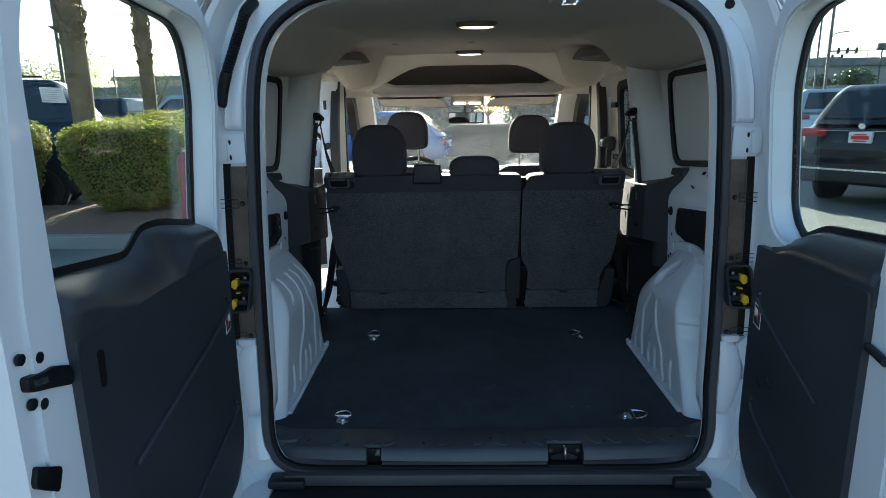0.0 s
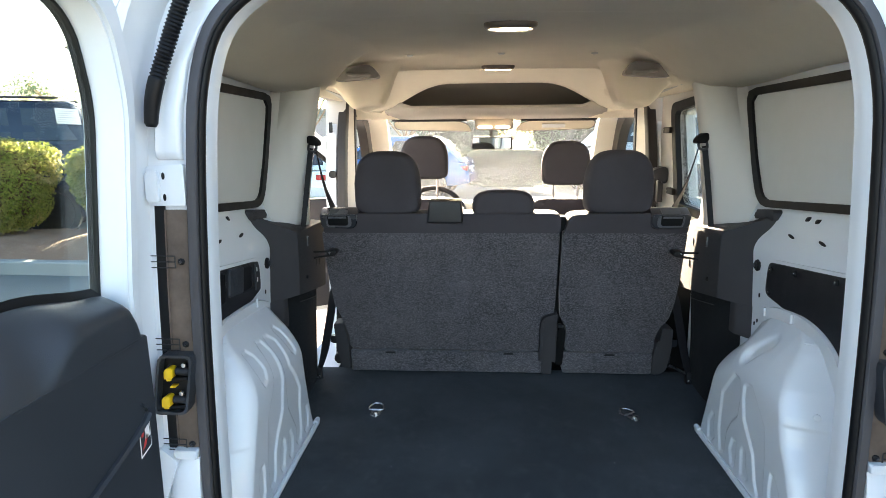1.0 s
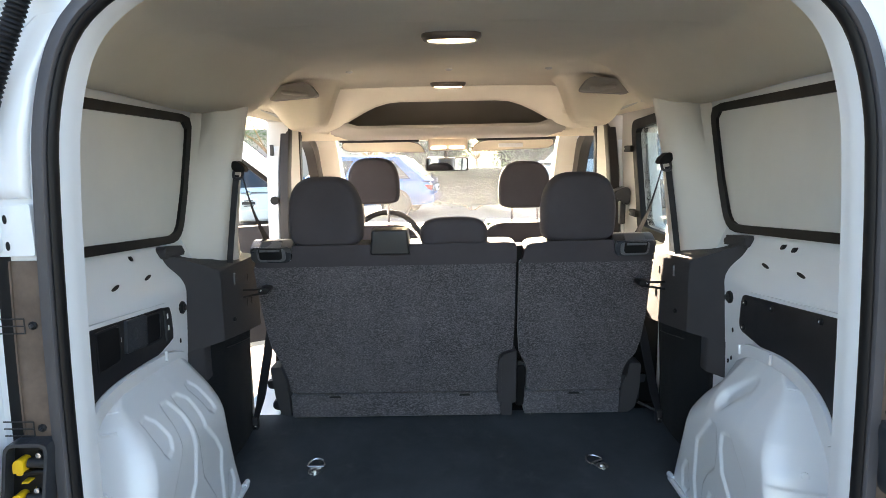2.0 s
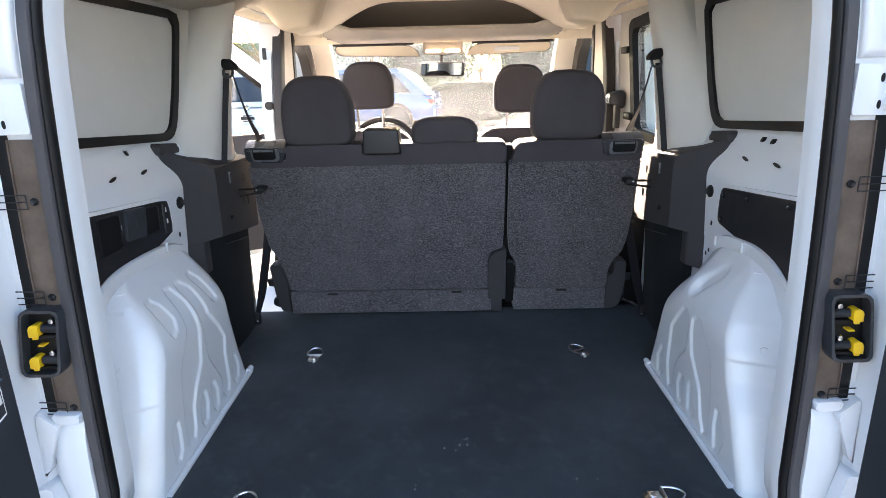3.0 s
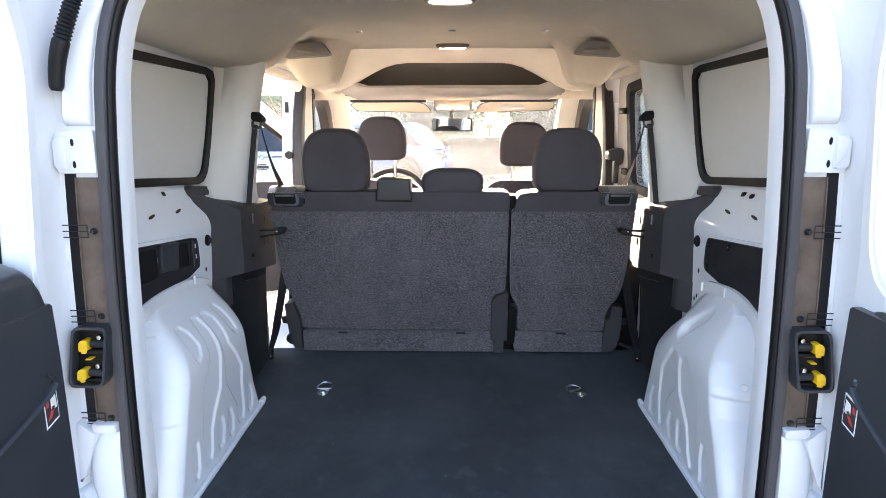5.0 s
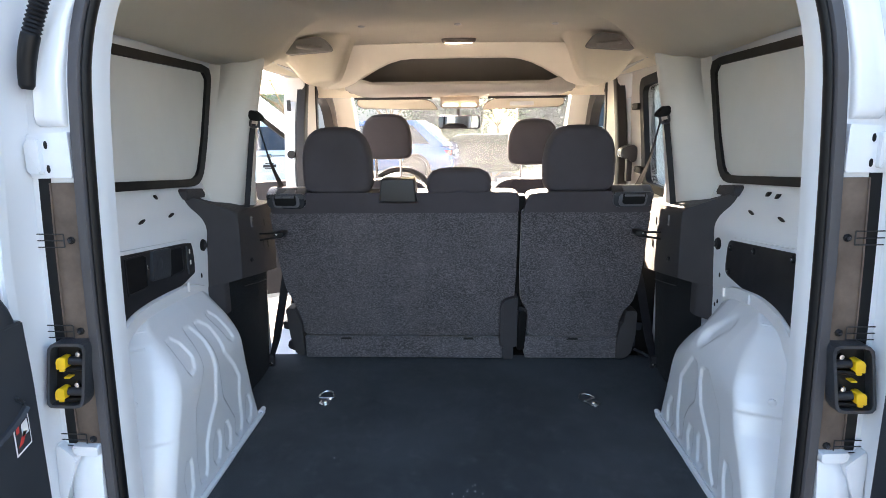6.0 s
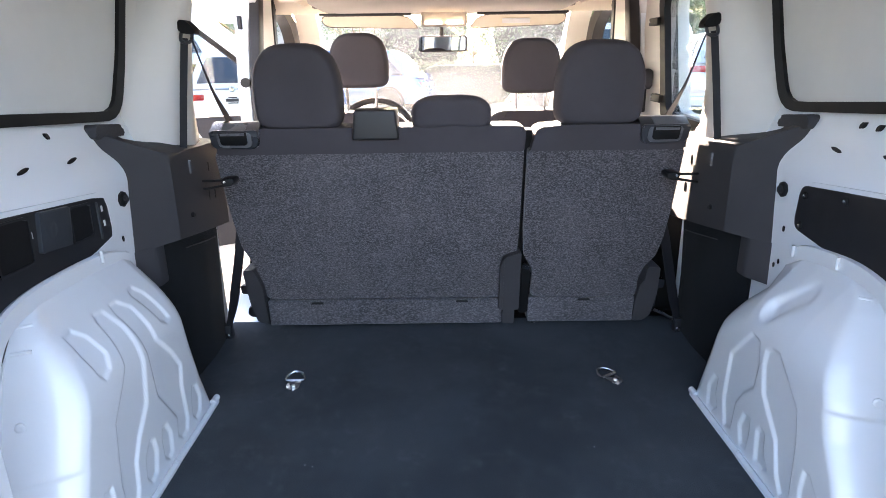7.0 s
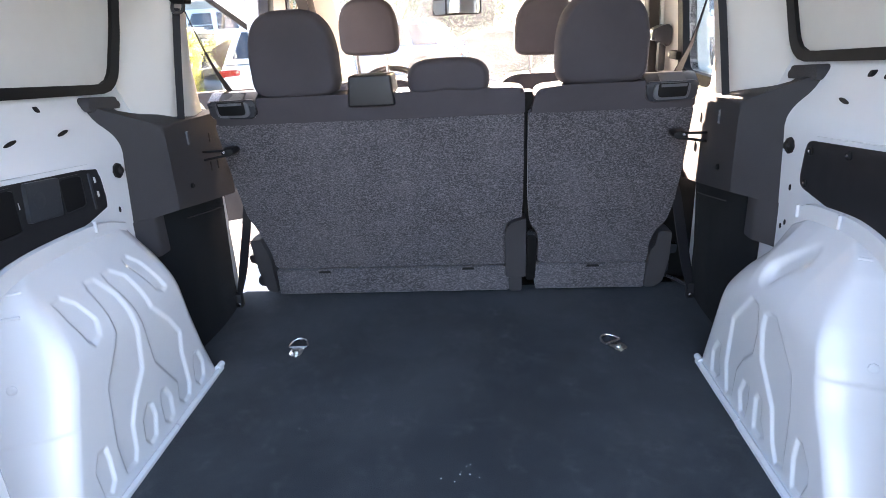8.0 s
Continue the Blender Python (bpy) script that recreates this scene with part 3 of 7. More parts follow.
# side walls: pressed inner panel and outer skin in one closed section
def side_wall(s, y0, y1):
    inner = rounded([(0.735, 1.745), (0.786, 1.70), (0.786, 1.306), (0.772, 1.283), (0.756, 1.250), (0.727, 1.214), (0.716, 1.185), (0.716, 0.56)],
                    [0, 0.02, 0.012, 0.01, 0.012, 0.015, 0.012, 0], 4)
    outer = [(0.87, 0.45), (0.875, 0.9), (0.862, 1.3), (0.82, 1.72), (0.76, 1.80)]
    bm = BM()
    ys = [y0 + (y1 - y0) * k / 8 for k in range(9)]
    rings = []
    for y in [y0, y0 + 0.06, y0 + 0.12] + ys[2:]:
        cut = 0.058 * max(0, 1 - (y - y0) / 0.26) ** 1.5
        ring = [(min(x, (0.86 - 0.133 * max(0, z - 1.3)) - cut), z) for x, z in inner] + [(x - cut, z) for x, z in outer]
        rings.append([(s * x, y, z) for x, z in ring])
    loft(bm, rings)
    w = tagged(part("wall_left" if s < 0 else "wall_right", bm, M["paint"]), "white painted pressed steel cargo side wall", "wall", kind="structure")
    # slots and small pressings in the ledge
    bm = BM()
    spots = [(2.25, 1.247, 0.019), (2.39, 1.242, 0.019)] if s < 0 else [(2.245, 1.247, 0.019), (2.386, 1.242, 0.019)]
    for y, z, r in spots:
        ring = []
        for cx, cy in circle(1, 14):
            ring.append((y + cx * r, z + cy * r * 0.15 + cx * 0.003))
        x = 0.7535 + (z - 1.2455) * 0.75
        prism(bm, ring, lambda u, v, d: (s * (x + (v - z) * 0.72 + d), u, v), -0.0035, 0.004)
    part("slot", bm, M["blackrubber"], w, "dark oval slots in the ledge")
    bm = BM()
    for y in ((2.37,) if s < 0 else (2.358, 2.312)):
        prism(bm, [(y + a * 0.0045, 1.292 + b * 0.006) for a, b in circle(1, 10)], lambda u, v, d: (s * (d + (v - 1.292) * 0.45), u, v), 0.7725 if s < 0 else 0.769, 0.782)
    part("slot", bm, M["blackrubber"], w)
    # holes beside the trim
    bm = BM()
    for y, z, r in ((2.462, 1.06, 0.0045), (2.462, 0.985, 0.004), (2.478, 0.972, 0.004)):
        prism(bm, [(y + a * r * 0.8, z + b * r * 1.5) for a, b in circle(1, 8)], lambda u, v, d: (s * d, u, v), 0.7142, 0.72)
    part("slot", bm, M["blackrubber"], w)
    return w


walls = {s: side_wall(s, 1.875, 3.0) for s in (-1, 1)}
for s in (-1, 1):
    t = thing("tail_lamp", (s * 0.79, 1.87, 1.2), "red tail lamp on the van's outer rear corner", "lamp", "van tail lamps")
    bm = BM()
    loft(bm, [[(s * x, y, z) for x, y in ((0.782 - q, 1.878), (0.804 - q, 1.872), (0.828 - q, 1.884), (0.845 - q, 1.93), (0.80, 1.93), (0.772 - q, 1.89))] for z, q in ((1.0, 0.02), (1.02, 0.004), (1.2, 0.0), (1.40, 0.002), (1.42, 0.02))])
    part("lens", bm, M["red"], t)

for s in (-1, 1):
    # round grommet on the wall
    g = thing("grommet", (s * 0.716, 2.486, 1.142), "round black rubber grommet in the white side wall", "grommet", "wall grommets")
    bm = BM()
    screw(bm, (s * 0.715, 2.486, 1.142), (-s, 0, 0), 0.017, 0.007)
    ring = part("grommet_ring", bm, M["blackrubber"], g)
    bm = BM()
    screw(bm, (s * 0.708, 2.486, 1.142), (-s, 0, 0), 0.009, 0.005)
    part("grommet_core", bm, M["black"], g)


# window blanks with their rubber frames
def blank_window(s):
    w = thing("window_1" if s < 0 else "window_2", (s * 0.785, 2.35, 1.30), "blanked off-white side window in a black rubber frame", "window", kind="structure")
    out = rounded([(1.93, 1.345), (2.655, 1.292), (2.715, 1.42), (2.80, 1.652), (1.93, 1.660)], [0.05, 0.065, 0, 0.055, 0.05], 8)
    inn = rounded([(1.96, 1.366), (2.628, 1.315), (2.69, 1.44), (2.760, 1.630), (1.96, 1.636)], [0.04, 0.045, 0, 0.04, 0.04], 8)
    place = lambda u, v, d: (s * d, u, v)
    bm = BM()
    ringwall(bm, out, inn, place, 0.772, 0.79, (2.3, 1.49), 120)
    ed = [e for e in bm.edges if all(abs(abs(v.co.x) - 0.772) < 1e-5 for v in e.verts) and len({f for f in e.link_faces}) == 2 and e.calc_face_angle(0) > 1]
    bmesh.ops.bevel(bm, geom=ed, offset=0.005, segments=3, profile=0.6, affect="EDGES")
    part("rubber_frame", bm, M["blackrubber"], w)
    bm = BM()
    prism(bm, inn, place, 0.781, 0.789)
    part("blank_panel", bm, M["blank"], w, "off-white blank panel")


for side in (-1, 1):
    blank_window(side)

# panel openings in the lower walls
place_l = lambda u, v, d: (-d, u, v)
place_r = lambda u, v, d: (d, u, v)
pocket = thing("moulded_side_cover", (-0.71, 2.2, 1.0), "black plastic side cover with moulded clips and pockets", "side cover")
outl = rounded([(2.418, 1.166), (2.425, 1.075), (2.30, 1.06), (2.10, 1.04), (2.02, 0.95), (1.97, 0.80), (1.875, 0.80), (1.875, 1.222)], [0.02, 0.02, 0.03, 0.03, 0.02, 0.02, 0.02, 0.02])
bm = BM()
prism(bm, outl, place_l, 0.7135, 0.73, 0.0015)
part("panel", bm, M["black"], pocket)
# broad middle tab with a round mark, recessed pockets on both sides, pale slits
bm = BM()
prism(bm, rounded([(2.187, 1.116), (2.274, 1.106), (2.286, 1.176), (2.198, 1.186)], 0.006, 3), place_l, 0.7055, 0.716, 0.003)
tab = part("tab", bm, M["doorplastic"], pocket)
bm = BM()
screw(bm, (-0.7060, 2.222, 1.150), (1, 0, 0), 0.016, 0.0015)
part("round_mark", bm, M["doorplastic"], tab)
for y0, y1, z0, z1 in ((2.290, 2.352, 1.104, 1.168), (2.09, 2.170, 1.110, 1.188)):
    bm = BM()
    o = rounded([(y0 - 0.004, z0 - 0.004), (y1 + 0.004, z0 - 0.006), (y1 + 0.008, z1 - 0.002), (y0 - 0.002, z1 + 0.004)], 0.005, 3)
    i = rounded([(y0, z0), (y1, z0 - 0.002), (y1 + 0.004, z1 - 0.006), (y0 + 0.002, z1)], 0.004, 3)
    ringwall(bm, o, i, place_l, 0.7110, 0.7140, ((y0 + y1) / 2, (z0 + z1) / 2), 32)
    rim = part("pocket_rim", bm, M["black"], pocket)
    bm = BM()
    prism(bm, i, place_l, 0.7128, 0.7145)
    part("pocket_floor", bm, M["blackrubber"], rim)
for y, z in ((2.398, 1.144), (2.399, 1.114), (2.178, 1.152)):
    bm = BM()
    box(bm, (-0.7145, y - 0.0028, z - 0.007), (-0.7120, y + 0.0028, z + 0.005), 0.001)
    part("slit", bm, M["blank"], pocket, "pale slit")
bm = BM()
box(bm, (-0.7145, 2.378, 1.085), (-0.7105, 2.384, 1.160), 0.0015)
part("rib", bm, M["doorplastic"], pocket)
rim_l = rounded([(2.426, 1.174), (2.433, 1.068), (2.30, 1.053), (2.10, 1.03), (2.03, 0.945), (1.978, 0.79), (1.867, 0.79), (1.867, 1.231)], [0.022] * 8)
bm = BM()
ringwall(bm, rim_l, outl, place_l, 0.7128, 0.722, (2.1, 1.1), 96)
part("pressed_rim", bm, M["paint"], walls[-1])

cover = thing("access_cover", (0.71, 2.2, 1.0), "flat black access cover screwed to the white wall", "access cover")
bm = BM()
prism(bm, outl, place_r, 0.7115, 0.73, 0.002)
part("panel", bm, M["black"], cover)
for y, z in ((2.398, 1.148), (2.40, 1.085), (2.275, 1.165), (2.10, 1.185), (1.985, 0.84)):
    bm = BM()
    screw(bm, (0.712, y, z), (-1, 0, 0), 0.0085, 0.005)
    k = part("screw", bm, M["blackrubber"], cover)
    bm = BM()
    screw(bm, (0.7075, y, z), (-1, 0, 0), 0.003, 0.002)
    part("screw_head", bm, M["chrome"], k)
bm = BM()
ringwall(bm, rim_l, outl, place_r, 0.7128, 0.722, (2.1, 1.1), 96)
part("pressed_rim", bm, M["paint"], walls[1])


# ---- wheel arches ----
RIBS_L = [
    [(2.12, 0.990), (2.144, 0.992), (2.161, 0.974), (2.171, 0.936), (2.157, 0.912), (2.135, 0.904), (2.125, 0.916), (2.118, 0.954)],
    [(2.213, 0.990), (2.239, 0.986), (2.253, 0.949), (2.259, 0.87), (2.243, 0.788), (2.197, 0.745), (2.171, 0.706), (2.164, 0.653), (2.153, 0.633), (2.12, 0.635), (2.115, 0.70), (2.133, 0.816), (2.198, 0.893), (2.206, 0.977)],
    [(2.265, 0.986), (2.288, 0.985), (2.312, 0.964), (2.324, 0.886), (2.375, 0.831), (2.406, 0.784), (2.395, 0.74), (2.399, 0.654), (2.388, 0.628), (2.363, 0.626), (2.344, 0.644), (2.353, 0.684), (2.289, 0.777), (2.28, 0.872), (2.26, 0.971)],
    [(2.343, 0.984), (2.362, 0.986), (2.379, 0.967), (2.397, 0.902), (2.381, 0.897), (2.363, 0.909), (2.338, 0.976)],
    [(2.442, 0.708), (2.463, 0.701), (2.476, 0.664), (2.467, 0.63), (2.443, 0.621), (2.426, 0.641), (2.431, 0.682)],
    [(2.284, 0.707), (2.3, 0.703), (2.314, 0.673), (2.309, 0.631), (2.292, 0.623), (2.275, 0.638), (2.275, 0.682)],
    [(2.229, 0.713), (2.243, 0.705), (2.248, 0.675), (2.234, 0.633), (2.212, 0.628), (2.197, 0.649), (2.205, 0.69)],
    [(2.062, 0.724), (2.083, 0.721), (2.086, 0.696), (2.084, 0.647), (2.068, 0.632), (2.05, 0.637), (2.044, 0.697)],
]
RIBS_R = [
    [(2.329, 0.876), (2.299, 0.873), (2.29, 0.823), (2.296, 0.77), (2.332, 0.734), (2.355, 0.697), (2.361, 0.63), (2.388, 0.619), (2.407, 0.681), (2.401, 0.794)],
    [(2.253, 0.879), (2.229, 0.882), (2.201, 0.858), (2.15, 0.811), (2.136, 0.75), (2.128, 0.633), (2.153, 0.622), (2.175, 0.651), (2.195, 0.714), (2.258, 0.778), (2.272, 0.833), (2.269, 0.868)],
    [(2.458, 0.706), (2.443, 0.708), (2.446, 0.665), (2.429, 0.639), (2.452, 0.615), (2.477, 0.617), (2.482, 0.669)],
    [(2.313, 0.696), (2.29, 0.7), (2.287, 0.664), (2.291, 0.624), (2.312, 0.623), (2.327, 0.66)],
    [(2.247, 0.706), (2.232, 0.702), (2.227, 0.662), (2.205, 0.638), (2.222, 0.625), (2.25, 0.627), (2.258, 0.692)],
    [(2.098, 0.718), (2.083, 0.72), (2.056, 0.693), (2.049, 0.666), (2.064, 0.626), (2.091, 0.622), (2.102, 0.675)],
]


def seg_dist(py, pz, poly):
    """Signed distance from many points to an outline (inside is positive)."""
    d = np.full(py.shape, 9.0)
    inside = np.zeros(py.shape, bool)
    n = len(poly)
    for i in range(n):
        (y1, z1), (y2, z2) = poly[i], poly[(i + 1) % n]
        ey, ez = y2 - y1, z2 - z1
        t = np.clip(((py - y1) * ey + (pz - z1) * ez) / (ey * ey + ez * ez + 1e-12), 0, 1)
        d = np.minimum(d, np.hypot(py - y1 - t * ey, pz - z1 - t * ez))
        cross = ((z1 > pz) != (z2 > pz)) & (py < (y2 - y1) * (pz - z1) / (z2 - z1 + 1e-12) + y1)
        inside ^= cross
    return np.where(inside, d, -d)


def smooth01(t):
    t = np.clip(t, 0, 1)
    return t * t * (3 - 2 * t)


def soft_min(a, b, r):
    """The lower of two surfaces, rounded over where they meet."""
    h = np.clip(r - np.abs(a - b), 0, None)
    return np.minimum(a, b) - h * h / (4 * r)


def wheel_arch(s):
    """A pressed box standing out from the wall: inner face with ribs, rounded rear corner, sloping top and front."""
    left = s < 0
    t = thing("wheel_arch", (s * 0.66, 2.25, FLOOR), "white pressed steel wheel arch with embossed ribs", "wheel arch", "wheel arches in the cargo space")
    ys = np.concatenate([np.arange(1.89, 2.20, 0.0022), np.arange(2.20, 2.62, 0.0036)])
    zs = np.arange(0.585, 1.0801, 0.0036)
    Y, Z = np.meshgrid(ys, zs, indexing="ij")
    inner = 0.716 - (0.603 + 0.02 * (np.clip(Z - 0.87, 0, None) / 0.1) ** 1.5)
    if left:
        rear_at = np.interp(Z, [0.585, 0.60, 0.67, 0.75, 0.86, 0.95, 1.0, 1.03, 1.06, 1.08], [1.899, 1.905, 1.932, 1.958, 2.002, 2.036, 2.062, 2.092, 2.16, 2.22])
        top_at = np.interp(Y, [1.9, 2.0, 2.1, 2.3, 2.42, 2.47, 2.52, 2.6], [1.045, 1.055, 1.065, 1.06, 1.05, 1.028, 0.985, 0.88])
        front_at = np.interp(Z, [0.585, 0.62, 0.70, 0.80, 0.91, 0.96, 1.02], [2.622, 2.610, 2.578, 2.548, 2.522, 2.505, 2.47])
    else:
        rear_at = np.interp(Z, [0.585, 0.60, 0.69, 0.757, 0.81, 0.877, 0.93, 1.0, 1.023, 1.05, 1.08], [1.893, 1.90, 1.945, 1.975, 2.008, 2.032, 2.062, 2.125, 2.155, 2.22, 2.30])
        top_at = np.interp(Y, [1.9, 2.1, 2.2, 2.3, 2.36, 2.42, 2.455, 2.55, 2.62], [1.04, 1.052, 1.058, 1.052, 1.042, 1.008, 0.985, 0.89, 0.80])
        front_at = np.interp(Z, [0.585, 0.61, 0.76, 0.845, 0.90, 0.95], [2.640, 2.628, 2.576, 2.548, 2.50, 2.44])
    # the rear face: a step, with the part above it standing proud
    step = 0.858 if left is False else 0.80
    rear_at = rear_at + (0.005 if not left else 0.0025) * smooth01((step - Z) / 0.006)
    rear = (Y - rear_at) * 2.7
    front = (front_at - Y) * 1.5
    top = (top_at - Z) * 0.86
    P = soft_min(inner, rear, 0.060 if left else 0.045)
    P = soft_min(P, top, 0.030)
    P = soft_min(P, front, 0.035)
    P = -soft_min(-P, np.full_like(P, 0.004), 0.022) - 0.0045
    for poly in (RIBS_L if left else RIBS_R):
        dist = seg_dist(Y, Z, poly)
        P -= 0.0048 * smooth01((dist + 0.004) / 0.008)
    if not left:
        # round-ended dimple in the shoulder
        a, b = np.array((2.262, 0.985)), np.array((2.312, 0.935))
        w = np.clip(((Y - a[0]) * (b[0] - a[0]) + (Z - a[1]) * (b[1] - a[1])) / ((b - a) @ (b - a)), 0, 1)
        q = np.hypot(Y - a[0] - w * (b[0] - a[0]), Z - a[1] - w * (b[1] - a[1]))
        P -= (0.006 + 0.012 * w) * smooth01((0.030 - q) / 0.022)
    X = s * (0.716 - P)
    ni, nj = Y.shape
    keep = P > 0.0
    number = -np.ones(Y.shape, int)
    verts, faces = [], []
    for i in range(ni - 1):
        for j in range(nj - 1):
            if not (keep[i, j] or keep[i + 1, j] or keep[i, j + 1] or keep[i + 1, j + 1]):
                continue
            q = []
            for a, b in ((i, j), (i + 1, j), (i + 1, j + 1), (i, j + 1)):
                if number[a, b] < 0:
                    number[a, b] = len(verts)
                    verts.append((X[a, b], Y[a, b], Z[a, b]))
                q.append(number[a, b])
            faces.append(q if s > 0 else q[::-1])
    me = bpy.data.meshes.new("arch_pressing")
    me.from_pydata([(x - t.location[0], y - t.location[1], z - t.location[2]) for x, y, z in verts], [], faces)
    me.polygons.foreach_set("use_smooth", [True] * len(faces))
    me.materials.append(M["paint"])
    new("arch_pressing", me).parent = t
    # floor flange in two lengths and its corner cap
    for y0, y1 in ((1.958, 2.298), (2.302, 2.548)):
        bm = BM()
        sweep(bm, [(s * 0.603, y0 + (0.022 if y0 < 2.1 else 0), FLOOR + 0.005), (s * 0.602, (y0 + y1) / 2, FLOOR + 0.005), (s * 0.602, y1, FLOOR + 0.005)], [(-0.007, -0.005), (0.007, -0.005), (0.007, 0.003), (0.0, 0.007), (-0.006, 0.002)])
        part("floor_flange", bm, M["paint"], t)
    bm = BM()
    tube(bm, [(s * 0.604, 2.530, FLOOR + 0.010), (s * 0.602, 2.555, FLOOR + 0.011)], 0.008, 10)
    part("flange_cap", bm, M["paint"], t)

    def on_face(y, z):
        i, j = int(np.argmin(np.abs(ys - y))), int(np.argmin(np.abs(zs - z)))
        return X[i, j], Y[i, j], Z[i, j]

    bm = BM()
    screw(bm, on_face(2.022 if left else 2.052, 0.885), (-s * 0.35, -0.93, 0.1), 0.0085, 0.0028)
    part("round_plug", bm, M["paint"], t)
    for z, y in ((1.024, 2.086), (0.992, 2.058)) if left else ((1.022, 2.152),):
        bm = BM()
        run = [Vector(on_face(y + p / 2.7, z)) for p in (0.012, 0.020, 0.032, 0.040)]
        tube(bm, [p + Vector((0, 0.0015, -0.0015)) for p in run], 0.0036, 10)
        part("pressed_bead", bm, M["paint"], t)
    # top flange and its lug
    bm = BM()
    run = [(1.985, 0.955), (2.02, 1.02), (2.07, 1.054), (2.15, 1.066), (2.28, 1.064), (2.37, 1.055), (2.45, 1.03)] if left else [(2.02, 0.965), (2.06, 1.02), (2.12, 1.052), (2.20, 1.066), (2.28, 1.062), (2.36, 1.050), (2.42, 1.02)]
    sweep(bm, curve([(s * 0.708, y, z) for y, z in run], 6), [(-0.007, -0.026), (0.007, -0.026), (0.007, 0.002), (0.0, 0.005), (-0.007, 0.003)])
    part("top_flange", bm, M["paint"], t)
    for y, z in ((2.34, 1.066),) if left else ((2.245, 1.062), (2.385, 1.040)):
        bm = BM()
        tube(bm, [(s * 0.697, y, z - 0.018), (s * 0.697, y, z + 0.006)], 0.0036, 8, up=(0, 1, 0))
        part("lug", bm, M["paint"], t)


for side in (-1, 1):
    wheel_arch(side)

# ---- cargo floor, sill and bumper ----
bm = BM()
prism(bm, rounded([(-0.60, 1.872), (0.60, 1.872), (0.72, 1.90), (0.72, 3.03), (-0.72, 3.03), (-0.72, 1.90)], 0.01), lambda u, v, d: (u, v, d), 0.55, FLOOR, 0.006, 3)
tagged(part("floor", bm, M["felt"]), "black needle-felt carpet on the cargo floor", "floor", kind="structure")
bm = BM()
box(bm, (-0.80, 3.0, 0.40), (0.80, 4.6, 0.50))
tagged(part("cabin_floor", bm, M["carpet"]), "dark cabin floor mat in front of the bench", "floor", kind="structure")
bm = BM()
box(bm, (-0.85, 1.72, 0.36), (0.85, 5.4, 0.395))
tagged(part("underbody", bm, M["blackrubber"]), "dark underbody of the van", "underbody", kind="structure")

sill = thing("sill_plate", (0, 1.82, 0.58), "dark grey plastic loading sill with raised tread pads", "sill plate", kind="structure")
prof = [(1.876, 0.585), (1.876, 0.6070), (1.870, 0.6090), (1.800, 0.6085), (1.772, 0.6075), (1.764, 0.6050), (1.758, 0.598), (1.752, 0.586), (1.749, 0.578), (1.755, 0.573), (1.765, 0.567), (1.768, 0.548), (1.768, 0.53)]


def sill_ring(x, outline):
    """One cross-section of the sill: its front edge runs back towards the ends."""
    e = max(0.0, abs(x) - 0.56)
    back_by = 0.018 * (abs(x) / 0.56) ** 2 + e * 0.9
    return [(x, y + back_by * (1.876 - y) / 0.115 * (1 if z > 0.57 else 0.3), z + (e * 0.3 if z > 0.57 else 0)) for y, z in outline]


for x0, x1 in ((-0.636, -0.334), (-0.292, 0.166), (0.264, 0.640)):
    bm = BM()
    loft(bm, [sill_ring(x0 + (x1 - x0) * k / 10, prof) for k in range(11)])
    part("sill_section", bm, M["sill"], sill)
for x0, x1, yb in ((-0.334, -0.292, 1.782), (0.166, 0.264, 1.797)):
    bm = BM()
    loft(bm, [[(x, y, z) for y, z in prof[:3] + [(yb + 0.004, 0.6085), (yb, 0.605), (yb, 0.53)]] for x in (x0, x1)])
    part("sill_section", bm, M["sill"], sill)
    bm = BM()
    box(bm, (x0 + 0.0005, 1.760, 0.53), (x1 - 0.0005, yb + 0.004, 0.560), 0.002)
    part("notch_floor", bm, M["blackrubber"], sill)
# tread pads: flush behind, proud in front, chamfered on the side away from the middle
for x0, x1, y0, y1 in ((-0.606, -0.531, 1.861, 1.789), (-0.497, -0.456, 1.846, 1.788), (-0.428, -0.403, 1.838, 1.784), (-0.338, -0.300, 1.838, 1.780), (-0.287, -0.250, 1.836, 1.780), (-0.168, -0.140, 1.848, 1.781), (-0.127, -0.098, 1.842, 1.778), (-0.036, -0.001, 1.845, 1.782),
                       (0.020, 0.055, 1.838, 1.780), (0.122, 0.148, 1.838, 1.782), (0.167, 0.192, 1.842, 1.800), (0.284, 0.311, 1.840, 1.787), (0.336, 0.368, 1.848, 1.788), (0.426, 0.450, 1.840, 1.790), (0.480, 0.514, 1.850, 1.793), (0.553, 0.625, 1.866, 1.803)):
    bm = BM()
    big = x1 - x0 > 0.06
    lean = 0.006 if x0 > 0.06 else (-0.006 if x1 < -0.06 else 0.0)
    cut_left = x0 > 0.06 or abs(x0) < 0.03
    w = x1 - x0
    pts = [(x0 - lean, y0), (x1 - lean, y0)]
    pts += [(x1 + lean, y1 + 0.002), (x0 + lean + w * 0.55, y1), (x0 + lean, y1 + 0.016)] if cut_left else [(x1 + lean, y1 + 0.016), (x1 + lean - w * 0.55, y1), (x0 + lean, y1 + 0.002)]
    rise = 0.075 if big else 0.045
    prism(bm, rounded(pts, 0.004, 3), lambda u, v, d: (u, v, d + max(0.0, abs(u) - 0.56) * 0.3 + (max(0.0, y0 + (0.02 if big else 0.004) - v) * rise if d > 0.605 else 0)), 0.600, 0.6090, 0.0012, 2)
    part("tread_pad", bm, M["sill"], sill)
